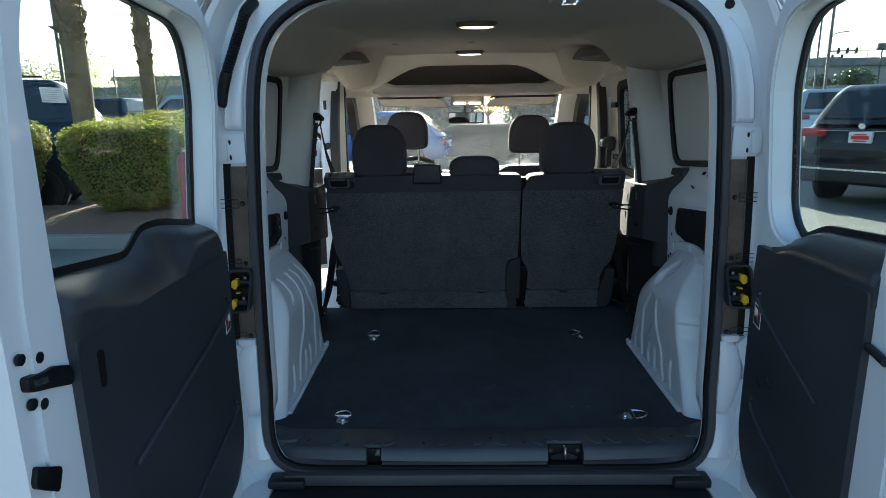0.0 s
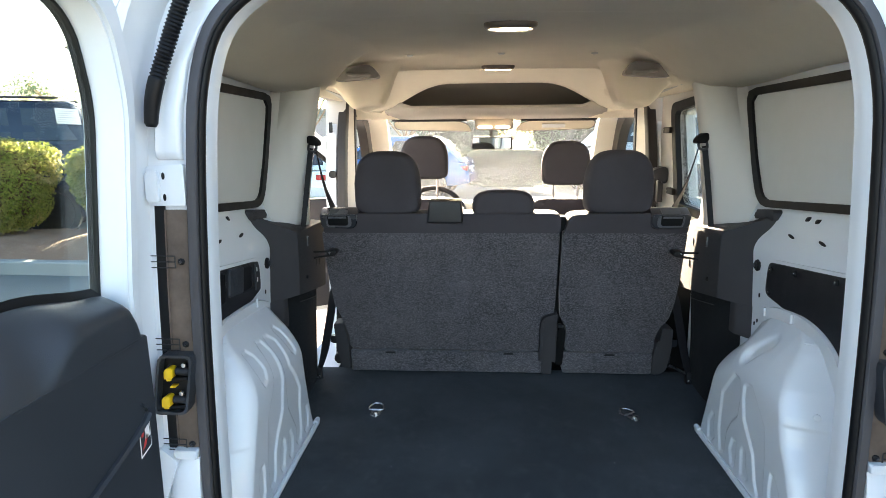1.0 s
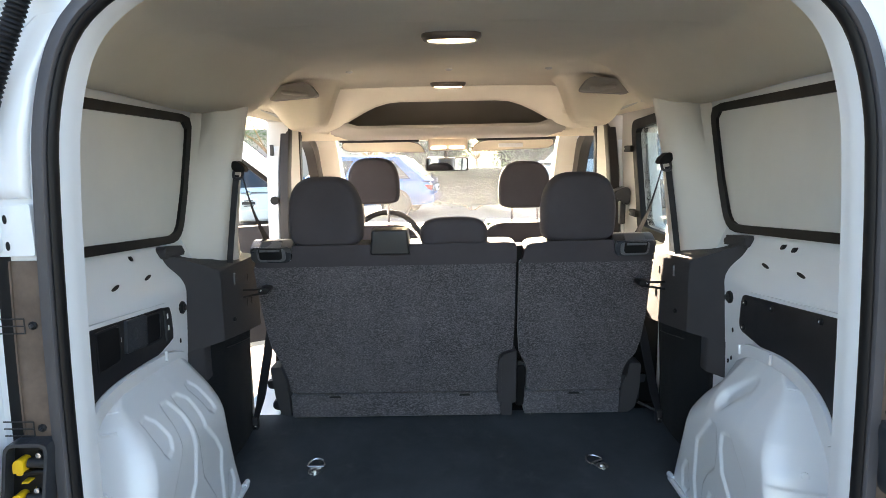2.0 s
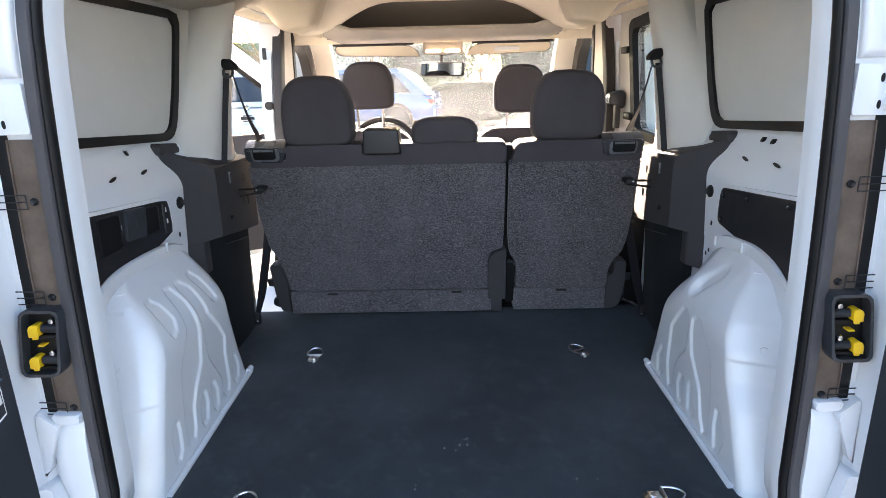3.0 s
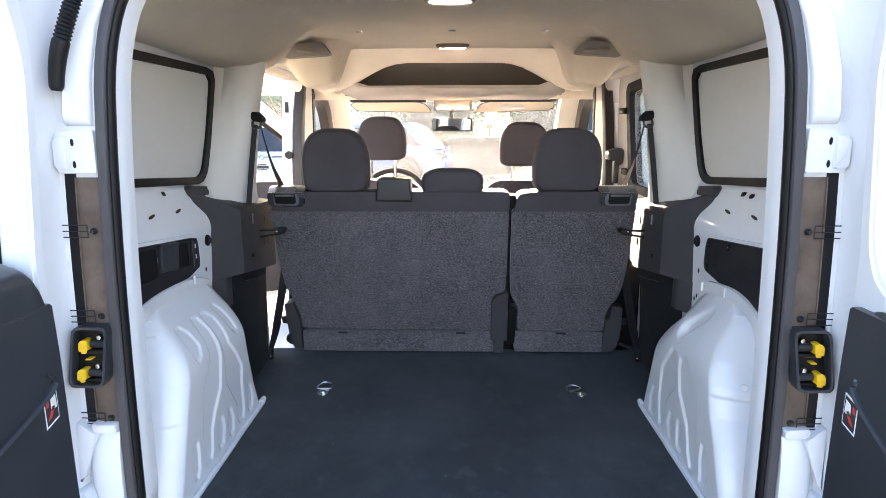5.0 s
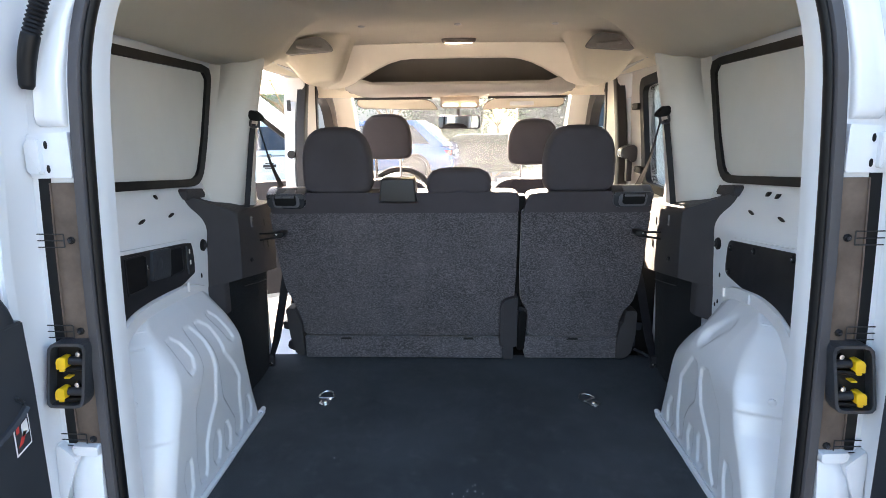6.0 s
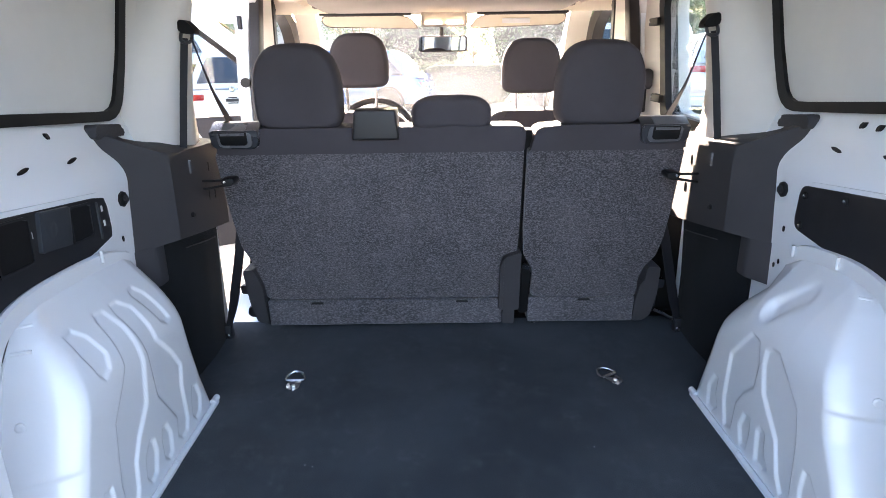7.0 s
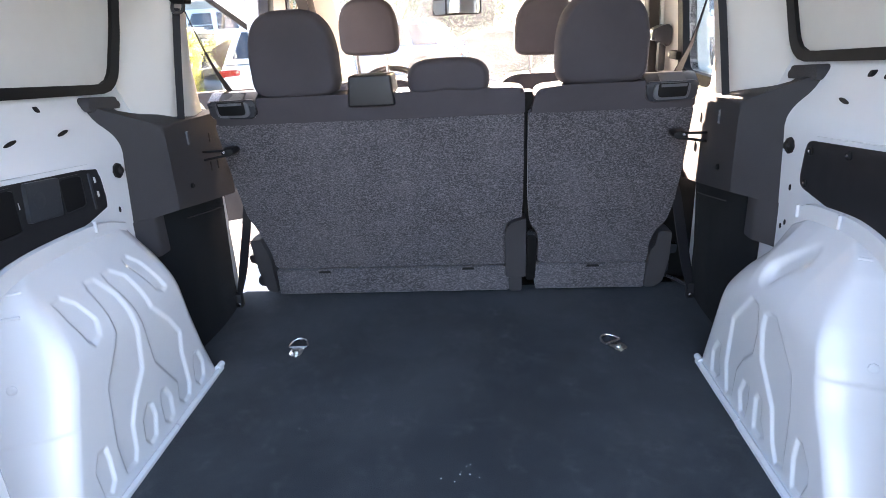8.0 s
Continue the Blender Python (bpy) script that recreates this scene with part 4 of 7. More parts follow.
for x, y in ((-0.503, 1.811), (-0.392, 1.789), (-0.176, 1.794), (0.011, 1.818), (0.106, 1.797), (0.328, 1.802), (0.523, 1.826)):
    bm = BM()
    screw(bm, (x, y, 0.6084), (0, 0, 1), 0.0058, 0.0016)
    washer = part("screw", bm, M["blackrubber"], sill)
    bm = BM()
    screw(bm, (x, y, 0.6098), (0, 0, 1), 0.0026, 0.0014)
    part("screw_head", bm, M["satin"], washer)
latch = thing("floor_latch", (0.215, 1.78, 0.56), "black door latch plate with steel striker in the sill", "latch")
bm = BM()
box(bm, (0.168, 1.787, 0.5625), (0.262, 1.794, 0.603), 0.002)
plate = part("latch_plate", bm, M["blackrubber"], latch)
bm = BM()
prism(bm, rounded([(0.178, 0.5635), (0.252, 0.5635), (0.252, 0.574), (0.226, 0.584), (0.204, 0.584), (0.178, 0.576)], 0.003, 3), lambda u, v, d: (u, d, v), 1.779, 1.788, 0.002)
part("latch_fold", bm, M["black"], plate)
bm = BM()
tube(bm, curve([(0.215, 1.789, 0.600), (0.215, 1.772, 0.598), (0.215, 1.768, 0.583), (0.215, 1.772, 0.568), (0.215, 1.785, 0.566)], 5), 0.0036, 8)
part("striker", bm, M["chrome"], latch, "steel striker loop")
for x in (0.177, 0.253):
    bm = BM()
    screw(bm, (x, 1.7865, 0.588), (0, -1, 0), 0.0062, 0.003)
    part("bolt", bm, M["primer"], latch)
cup = thing("latch_pocket", (-0.313, 1.77, 0.56), "small black latch pocket in the sill", "latch")
bm = BM()
box(bm, (-0.332, 1.774, 0.5625), (-0.294, 1.781, 0.602), 0.002)
part("pocket", bm, M["blackrubber"], cup)
bm = BM()
prism(bm, rounded([(-0.312, 0.586), (-0.296, 0.586), (-0.296, 0.602), (-0.306, 0.602)], 0.002, 3), lambda u, v, d: (u, d, v), 1.767, 1.776, 0.0015)
part("pocket_plate", bm, M["lever"], cup)

bump = thing("rear_bumper", (0, 1.62, 0.30), "black plastic rear bumper step under the door opening", "bumper")
bm = BM()
prof = [(1.775, 0.505), (1.70, 0.515), (1.60, 0.512), (1.565, 0.50), (1.55, 0.46), (1.56, 0.34), (1.60, 0.27), (1.775, 0.27)]
loft(bm, [[(x, y + 0.10 * max(0, (abs(x) - 0.55) / 0.3) ** 2, z) for y, z in prof] for x in [-0.585 + 1.17 * k / 12 for k in range(13)]])
part("step", bm, M["black"], bump)
for s in (-1, 1):
    bm = BM()
    loft(bm, [[(s * x, y + 0.10 * max(0, (x - 0.55) / 0.3) ** 2 * 1.0, z + 0.004) for y, z in prof] for x in [0.587 + 0.27 * k / 6 for k in range(7)]])
    part("corner", bm, M["paint"], bump, "white painted bumper corner")
strip_bm = BM()
box(strip_bm, (-0.56, 1.735, 0.512), (0.575, 1.772, 0.545), 0.006)
part("lip", strip_bm, M["rubber"], bump)
for s in (-1, 1):
    bm = BM()
    box(bm, (s * 0.50, 1.715, 0.513), (s * 0.60, 1.765, 0.540), 0.008)
    part("end_cap", bm, M["black"], bump)


# ---- tie-down rings ----
def tie_ring(x, y, flat, spin, reach=0.04):
    t = thing("tie_down_ring", (x, y, FLOOR), "zinc-plated tie-down ring on the black cargo floor", "tie-down ring", "tie-down rings")
    c, sn = math.cos(radians(spin)), math.sin(radians(spin))
    R = lambda u, v, w: (x + u * c - v * sn, y + u * sn + v * c, FLOOR + w)
    bm = BM()
    out = rounded([(-0.026, -0.018), (0.022, -0.018), (0.022, 0.018), (-0.026, 0.018)], 0.016, 6)
    prism(bm, out, lambda u, v, d: R(u, v, d), 0.0, 0.005, 0.002)
    part("base_plate", bm, M["chrome"], t)
    bm = BM()
    screw(bm, R(-0.006, 0, 0.005), (0, 0, 1), 0.009, 0.005)
    part("bolt", bm, M["chrome"], t)
    bm = BM()
    tube(bm, [R(0.018, -0.024, 0.006), R(0.018, 0.024, 0.006)], 0.004, 8)
    part("hinge_bar", bm, M["chrome"], t)
    bm = BM()
    lift = 0.003 if flat else 0.010
    loop = [R(0.018, -0.026, 0.007)] + [R(0.018 + reach * math.sin(a), -0.025 * math.cos(a), 0.007 + lift * math.sin(a)) for a in [math.pi * k / 12 for k in range(1, 12)]] + [R(0.018, 0.026, 0.007)]
    tube(bm, loop, 0.0034, 8)
    part("ring", bm, M["chrome"], t)


tie_ring(-0.424, 2.622, False, 90, 0.027)
tie_ring(0.424, 2.625, True, 122, 0.034)
tie_ring(-0.430, 1.940, True, 92, 0.022)
tie_ring(0.435, 1.952, True, 2)

# crumbs on the carpet and the bench back
bits = thing("crumbs", (0.03, 2.15, FLOOR), "a few pale crumbs scattered on the black carpet", "debris", kind="stuff")
bm = BM()
rng = random.Random(5)
for cx, cy, n in ((0.02, 2.14, 5), (0.06, 2.16, 3), (0.28, 2.35, 2), (-0.1, 1.99, 2), (0.3, 2.0, 2), (-0.3, 2.3, 2)):
    for k in range(n):
        p = (cx + rng.uniform(-0.03, 0.03), cy + rng.uniform(-0.02, 0.02), FLOOR + 0.0015)
        r = rng.uniform(0.0007, 0.0015)
        bmesh.ops.create_icosphere(bm, subdivisions=1, radius=r, matrix=Matrix.Translation(p) @ Matrix.Diagonal((1, 1.4, 0.6, 1)))
part("grains", bm, M["white"], bits)
# ---- headliner and roof ----
def liner_z(x, y):
    ax = abs(x)
    z = 1.806 - 0.006 * (ax / 0.5) ** 2 - 0.085 * sm((ax - 0.50) / 0.27) ** 1.2
    pod = sm((y - 3.185 - 0.10 * (0.60 - ax)) / 0.06) * sm((ax - 0.395 - 0.12 * sm((y - 3.34) / 0.3)) / 0.09)
    z -= 0.165 * pod * (1 - 0.85 * sm((ax - 0.575) / 0.11))
    z -= 0.008 * sm((2.28 - y + 0.06 * ax) / 0.02)
    z += 0.010 * sm((2.0 - y) / 0.1)
    z -= 0.03 * sm((y - 3.45) / 0.3) * (1 - sm((ax - 0.4) / 0.1))
    # cove down to the window heads and the pillar tops
    b, c = sm((y - 2.30) / 0.45), sm((y - 2.85) / 0.25)
    a0, a1 = 0.50 - 0.08 * b + 0.14 * c, 0.775 - 0.10 * b
    cove = 1.806 - 0.006 * (ax / 0.5) ** 2 - (0.118 + 0.014 * b - 0.044 * sm((y - 2.95) / 0.25)) * sm((ax - a0) / (a1 - a0)) - 0.012 * sm((y - 3.0) / 0.8)
    return min(z, cove)


bm = BM()
nx, ys = 110, [1.905 + 0.015 * k for k in range(147)]
rows = []
for y in ys:
    rows.append([bm.verts.new((x, y, liner_z(x, y))) for x in [-0.765 + 1.53 * i / nx for i in range(nx + 1)]])
for a, b in zip(rows, rows[1:]):
    for i in range(nx):
        bm.faces.new((a[i], a[i + 1], b[i + 1], b[i]))
bmesh.ops.solidify(bm, geom=bm.faces[:], thickness=-0.008)
tagged(part("ceiling", bm, M["headliner"], sharp=60), "light grey felt headliner with moulded side pods", "ceiling", kind="structure")
bm = BM()
loft(bm, [[(x, y, z) for x, z in [(-0.80, 1.74), (-0.74, 1.835), (-0.4, 1.87), (0.4, 1.87), (0.74, 1.835), (0.80, 1.74), (0.77, 1.74), (0.72, 1.82), (0.4, 1.85), (-0.4, 1.85), (-0.72, 1.82), (-0.77, 1.74)]] for y in (1.90, 2.6, 3.4, 4.14)])
tagged(part("roof", bm, M["paint"]), "white painted van roof skin", "roof", kind="structure")

bm = BM()
prism(bm, [(4.06, 1.600), (4.34, 1.645), (4.42, 1.648), (4.45, 1.675), (4.16, 1.86), (4.02, 1.86), (4.02, 1.66)], lambda u, v, d: (d, u, v), -0.74, 0.74)
tagged(part("screen_header", bm, M["headliner"]), "pale roof header above the windscreen", "trim", kind="structure")

# small fixings in the headliner
for x in (-0.335, 0.0, 0.335):
    c = thing("headliner_clip", (x, 3.05, 1.80), "small pale trim clip in the headliner", "trim clip", "headliner clips")
    bm = BM()
    z = liner_z(x, 3.05)
    screw(bm, (x, 3.05, z - 0.001), (0, 0, -1), 0.012, 0.004)
    part("clip", bm, M["pillar"], c)
strike = thing("roof_latch", (0.215, 1.865, 1.79), "pale metal door latch striker under the roof edge", "latch")
bm = BM()
box(bm, (0.17, 1.905, 1.785), (0.26, 1.955, 1.803), 0.004)
part("latch_plate", bm, M["pillar"], strike)
bm = BM()
tube(bm, [(0.20, 1.892, 1.780), (0.20, 1.925, 1.778), (0.232, 1.925, 1.778), (0.232, 1.892, 1.780)], 0.004)
part("striker", bm, M["chrome"], strike)


def dome_lamp(y, wx, wy):
    z = liner_z(0, y)
    t = thing("dome_lamp", (0, y, z), "oval roof lamp with a warm glowing lens", "ceiling lamp")
    bm = BM()
    rings = []
    for k, dz in ((1.0, 0.004), (1.0, -0.006), (0.93, -0.013), (0.82, -0.016)):
        rings.append([(a * wx * k, y + b * wy * k, z + dz) for a, b in [(abs(c) ** 0.7 * math.copysign(1, c), abs(d) ** 0.8 * math.copysign(1, d)) for c, d in circle(1, 28)]])
    loft(bm, rings)
    part("housing", bm, M["lampbrown"], t)
    bm = BM()
    rings = []
    for k, dz in ((0.80, -0.0130), (0.76, -0.0185), (0.55, -0.0205)):
        rings.append([(a * wx * k, y + b * wy * k * 0.50 - wy * 0.34, z + dz) for a, b in circle(1, 28)])
    loft(bm, rings)
    part("lens", bm, M["lampglow"], t, "warm glowing lens")


dome_lamp(2.452, 0.072, 0.045)
dome_lamp(3.40, 0.07, 0.03)

for s in (-1, 1):
    g = thing("grab_handle_pod", (s * 0.545, 3.21, 1.74), "grey coat hook recess in the moulded headliner pod", "coat hook", "headliner coat hooks")
    bm = BM()
    prism(bm, rounded([(s * 0.46, 1.735), (s * 0.645, 1.722), (s * 0.64, 1.770), (s * 0.50, 1.786)], 0.02), lambda u, v, d: (u, d, v), 3.155, 3.20, 0.006)
    part("recess_plate", bm, M["pod"], g)
    bm = BM()
    tube(bm, curve([(s * 0.59, 3.16, 1.752), (s * 0.56, 3.135, 1.746), (s * 0.52, 3.14, 1.742), (s * 0.505, 3.16, 1.745)], 5), 0.0085, 8)
    part("hook", bm, M["pod"], g)


# ---- rear pillars' trim, lower quarter trim, seat belts ----
def pillar_trim(s):
    t = thing("pillar_trim", (s * 0.70, 2.75, 1.22), "pale grey plastic pillar trim beside the bench", "pillar trim", "rear pillar trims", kind="structure")
    rings = []
    for z, xin, yin, yw in ((1.205, 0.672, 2.80, 2.625), (1.30, 0.665, 2.79, 2.668), (1.42, 0.645, 2.775, 2.715), (1.52, 0.632, 2.77, 2.752), (1.62, 0.622, 2.80, 2.80), (1.70, 0.622, 2.85, 2.83), (1.815, 0.628, 2.87, 2.85)):
        plan = [(0.800, yw), (0.780, yw), (0.755, yw + 0.012), (0.70, yin - 0.045), (xin + 0.016, yin - 0.026), (xin + 0.003, yin - 0.008), (xin, yin + 0.012), (xin + 0.006, yin + 0.04), (0.70, yin + 0.12), (0.80, yin + 0.14)]
        rings.append([(s * x, y, z) for x, y in plan])
    loft(BMX := BM(), rings)
    part("trim_shell", BMX, M["pillar"], t, sharp=55)


def quarter_trim(s):
    t = thing("quarter_trim", (s * 0.69, 2.7, 0.95), "dark grey grained plastic quarter trim box beside the bench", "trim box", "quarter trims")
    wall_line = [(0.718, 2.498, 1.012), (0.718, 2.503, 1.05), (0.718, 2.509, 1.09), (0.719, 2.514, 1.145), (0.728, 2.511, 1.195), (0.748, 2.500, 1.225), (0.768, 2.495, 1.255), (0.779, 2.502, 1.287)]
    corner = [(0.652, 2.600, 1.015 + 0.203 * k / 7) for k in range(8)]
    front = [(0.659, 2.955, 0.962 + 0.243 * k / 7) for k in range(8)]
    cols = []
    for k in range(7):
        w = k / 6
        cols.append([tuple(lin(p[i], q[i], w) for i in range(3)) for p, q in zip(wall_line, corner)])
    for k in range(1, 6):
        w = k / 5
        cols.append([(lin(p[0], q[0], w) - 0.004 * math.sin(w * math.pi), lin(p[1], q[1], w), lin(p[2], q[2], w)) for p, q in zip(corner, front)])
    bm = BM()
    V = [[bm.verts.new((s * x, y, z)) for x, y, z in c] for c in cols]
    for a, b in zip(V, V[1:]):
        for i in range(7):
            bm.faces.new((a[i], b[i], b[i + 1], a[i + 1]))
    far1, far2, far3 = bm.verts.new((s * 0.79, 2.60, 1.287)), bm.verts.new((s * 0.79, 2.72, 1.245)), bm.verts.new((s * 0.76, 2.965, 1.215))
    top = [c[-1] for c in V]
    bm.faces.new((top[0], top[1], top[2], far1))
    bm.faces.new((far1, top[2], top[3], top[4], far2))
    bm.faces.new((far2, top[4], top[5], top[6], top[7], top[8], top[9], far3))
    bm.faces.new((far3, top[9], top[10], top[11]))
    lowf = [bm.verts.new((s * 0.735, 2.66, 0.995)), bm.verts.new((s * 0.735, 2.96, 0.955))]
    bm.faces.new([c[0] for c in V] + lowf[::-1])
    bm.faces.new((V[-1][0], V[-1][1], V[-1][2], V[-1][3], V[-1][4], V[-1][5], V[-1][6], V[-1][7], far3, lowf[1]))
    edges = [e for e in bm.edges if all(v in V[6] for v in e.verts) or all(v in top for v in e.verts)]
    bmesh.ops.bevel(bm, geom=edges, offset=0.011, segments=4, profile=0.6, affect="EDGES", clamp_overlap=True)
    box_part = part("box_shell", bm, M["plastic"], t, sharp=50)
    bm = BM()
    prism(bm, rounded([(2.498, 1.268), (2.62, 1.262), (2.612, 1.284), (2.598, 1.290), (2.512, 1.298), (2.498, 1.290)], 0.007, 4), lambda u, v, d: (s * d, u, v), 0.752, 0.783, 0.006, 3)
    part("wing_cap", bm, M["plastic"], t)
    # lower strip along the wall
    bm = BM()
    prism(bm, rounded([(0.733, 2.496), (0.717, 2.4965), (0.688, 2.545), (0.688, 2.585), (0.733, 2.60)], [0.002, 0.002, 0.010, 0.004, 0.002], 4), lambda u, v, d: (s * u, v - (0.006 if d < 0.95 and v < 2.53 else 0), d), 0.918, 1.016, 0.006, 3)
    part("lower_strip", bm, M["plastic"], t)
    # holes and fixings on the inner face
    bm = BM()
    box(bm, (s * 0.665, 2.70, 1.155), (s * 0.6465, 2.710, 1.188), 0.002)
    part("hook_slot", bm, M["lever"], box_part, "pale slot insert")
    for y, z, h in ((2.835, 1.150, 0.013), (2.815, 1.075, 0.014), (2.862, 1.070, 0.013)):
        bm = BM()
        x = 0.6505 + (y - 2.6) * 0.020
        box(bm, (s * (x + 0.006), y - 0.005, z - h), (s * (x - 0.0035), y + 0.005, z + h), 0.003)
        part("slot", bm, M["blackrubber"], box_part)
    bm = BM()
    tube(bm, [(s * 0.6745, 2.67, 0.972), (s * 0.669, 2.80, 0.952), (s * 0.669, 2.86, 0.944)], 0.0016, 6)
    part("seam_bead", bm, M["plastic"], t)
    bm = BM()
    screw(bm, (s * 0.6485, 2.68, 1.055), (-s, -0.1, 0), 0.007, 0.004)
    part("screw", bm, M["blackrubber"], box_part)
    # carpeted lower side
    bm = BM()
    prism(bm, rounded([(0.74, 2.548), (0.712, 2.575), (0.692, 2.61), (0.680, 2.68), (0.674, 2.80), (0.680, 2.90), (0.688, 2.94), (0.74, 2.97)], 0.02, 4), lambda u, v, d: (s * (u if u > 0.73 else min(0.7125, u + (0.016 if s < 0 else 0.032) * sm((0.95 - d) / 0.3))), v, d), 0.595, 1.025, 0.006)
    part("carpet_side", bm, M["carpet"], t, "black carpet-lined lower side")
    # striker that holds the bench back
    k = thing("bench_latch", (s * 0.60, 2.79, 1.113), "black steel latch rod holding the bench back", "latch", "bench latches")
    bm = BM()
    prism(bm, rounded([(s * 0.606, 1.102), (s * 0.578, 1.106), (s * 0.573, 1.116), (s * 0.578, 1.124), (s * 0.608, 1.123)], 0.004, 3), lambda u, v, d: (u, d, v), 2.785, 2.835, 0.003)
    part("latch_body", bm, M["blackrubber"], k)
    for dz in (-0.007, 0.008):
        bm = BM()
        tube(bm, curve([(s * 0.588, 2.792, 1.113 + dz), (s * 0.61, 2.784, 1.112 + dz), (s * 0.664, 2.775, 1.108 + dz * 1.6)], 4), 0.0036, 8)
        part("rod", bm, M["blackrubber"], k)
    bm = BM()
    screw(bm, (s * 0.598, 2.783, 1.116), (0, -1, 0), 0.004, 0.002)
    part("rivet", bm, M["chrome"], k)
    for z in (1.078, 1.142):
        bm = BM()
        box(bm, (s * 0.652, 2.770, z - 0.013), (s * 0.666, 2.782, z + 0.013), 0.003)
        part("bracket", bm, M["blackrubber"], k)


def belt(s):
    t = thing("seat_belt", (s * 0.66, 2.78, FLOOR), "black seat belt running from the pillar guide to the floor", "seat belt", "rear seat belts")
    g = (s * 0.628, 2.752, 1.50)
    bm = BM()
    prism(bm, rounded([(-0.022, 1.487), (-0.018, 1.499), (0.000, 1.515), (0.015, 1.516), (0.018, 1.496), (0.012, 1.485), (-0.018, 1.482)], 0.005, 4), lambda u, v, d: (g[0] + s * u, d, v), 2.735, 2.772, 0.004, 3)
    part("guide_cover", bm, M["matte"], t)
    bm = BM()
    tube(bm, curve([(g[0] - s * 0.012, 2.745, 1.484), (g[0] - s * 0.010, 2.738, 1.468), (g[0] + s * 0.004, 2.736, 1.464), (g[0] + s * 0.014, 2.738, 1.470), (g[0] + s * 0.014, 2.745, 1.486)], 5), 0.0042, 8)
    part("guide_loop", bm, M["satin"], t)
    sec = [(-0.0085, -0.001), (0.0085, -0.001), (0.0085, 0.001), (-0.0085, 0.001)]
    bm = BM()
    sweep(bm, curve([(g[0] + s * 0.008, 2.745, 1.475), (s * 0.652, 2.735, 1.35), (s * 0.670, 2.728, 1.205)], 6), sec, up=(0.35 * -s, -1, 0))
    part("webbing", bm, M["strap"], t)
    bm = BM()
    low = [(0.636, 2.99, 0.93), (0.648, 2.965, 0.84), (0.657, 2.94, 0.77), (0.668, 2.92, 0.70), (0.688, 2.91, 0.63)] if s < 0 else [(0.646, 2.98, 0.93), (0.660, 2.95, 0.84), (0.674, 2.93, 0.75), (0.690, 2.92, 0.67), (0.698, 2.91, 0.63)]
    path = curve([(g[0] - s * 0.006, 2.752, 1.475), (s * 0.626, 2.863, 1.345), (s * 0.614, 2.975, 1.215), (s * 0.606, 3.040, 1.06)] + [(s * x, y, z) for x, y, z in low], 6)
    rings = []
    for i, p in enumerate(path):
        a = radians(lin(68, 40, sm((i - 2) / 12)))
        w = Vector((math.cos(a) * s, math.sin(a) * 0.7, 0)) * lin(0.007, 0.022, sm((i - 1) / 13)) * (1 - 0.45 * sm((i - 38) / 10))
        n = Vector((-math.sin(a) * s, math.cos(a), 0)) * 0.0012
        rings.append([p - w - n, p + w - n, p + w + n, p - w + n])
    loft(bm, rings)
    part("webbing", bm, M["strap"], t)
    bm = BM()
    xa = 0.688 if s < 0 else 0.698
    box(bm, (s * (xa - 0.010), 2.905, 0.598), (s * (xa + 0.012), 2.930, 0.645), 0.006)
    part("anchor", bm, M["black"], t)
    bm = BM()
    screw(bm, (s * xa, 2.903, 0.612), (0, -1, 0), 0.008, 0.005)
    part("anchor_bolt", bm, M["chrome"], t)


for side in (-1, 1):
    pillar_trim(side)
    quarter_trim(side)
    belt(side)


# ---- the rear bench ----
def back(u, v, d):
    """A point of the bench's back: x, height, depth forward of its rear face."""
    return (u, 2.842 + (1.225 - v) * 0.25 + d, v)


bench = thing("rear_bench", (0, 3.05, FLOOR), "charcoal cloth split rear bench seen from behind, upright", "bench seat")
LEFT = [(-0.576, 0.703), (0.190, 0.699), (0.202, 0.93), (0.202, 1.183), (-0.640, 1.183), (-0.637, 1.10), (-0.630, 0.976), (-0.621, 0.892), (-0.597, 0.831), (-0.577, 0.76)]
RIGHT = [(0.250, 0.701), (0.584, 0.695), (0.579, 0.755), (0.590, 0.800), (0.620, 0.840), (0.632, 0.90), (0.638, 1.0), (0.640, 1.183), (0.213, 1.183), (0.215, 0.944), (0.222, 0.845), (0.250, 0.80)]
for outline, top, low in ((LEFT, (-0.638, 0.2025), (-0.574, 0.160)), (RIGHT, (0.2125, 0.638), (0.243, 0.577))):
    bm = BM()
    prism(bm, rounded(outline, 0.012, 4), back, 0.0, 0.10, 0.010, 3)
    b = part("backrest", bm, M["heather"], bench, "charcoal melange backrest cover")
    bm = BM()
    x0, x1 = top
    prism(bm, rounded([(x0 + 0.006, 1.176), (x1, 1.176), (x1, 1.243), (x1 - 0.03, 1.247), (x0 + 0.10, 1.247), (x0 + 0.02, 1.240)], [0.004, 0.004, 0.012, 0.01, 0.01, 0.02], 4), back, -0.007, 0.11, 0.014, 4)
    part("top_bolster", bm, M["vinyl"], bench, "smooth dark cloth top bolster")
    bm = BM()
    x0, x1 = low
    prism(bm, rounded([(x0, 0.612), (x1, 0.610), (x1 + 0.002, 0.694), (x0 - 0.002, 0.696)], 0.006, 3), lambda u, v, d: back(u, v, d - (0.694 - v) * 0.22), -0.005, 0.06, 0.005, 3)
    flap = part("lower_flap", bm, M["heather"], bench, "cloth flap along the foot of the back")
    for x in ((-0.42, 0.035) if x0 < 0 else (0.418,)):
        bm = BM()
        prism(bm, rounded([(x - 0.021, 0.684), (x + 0.021, 0.684), (x + 0.017, 0.692), (x - 0.017, 0.692)], 0.003, 3), back, -0.0085, 0.0)
        part("slot", bm, M["blackrubber"], flap)


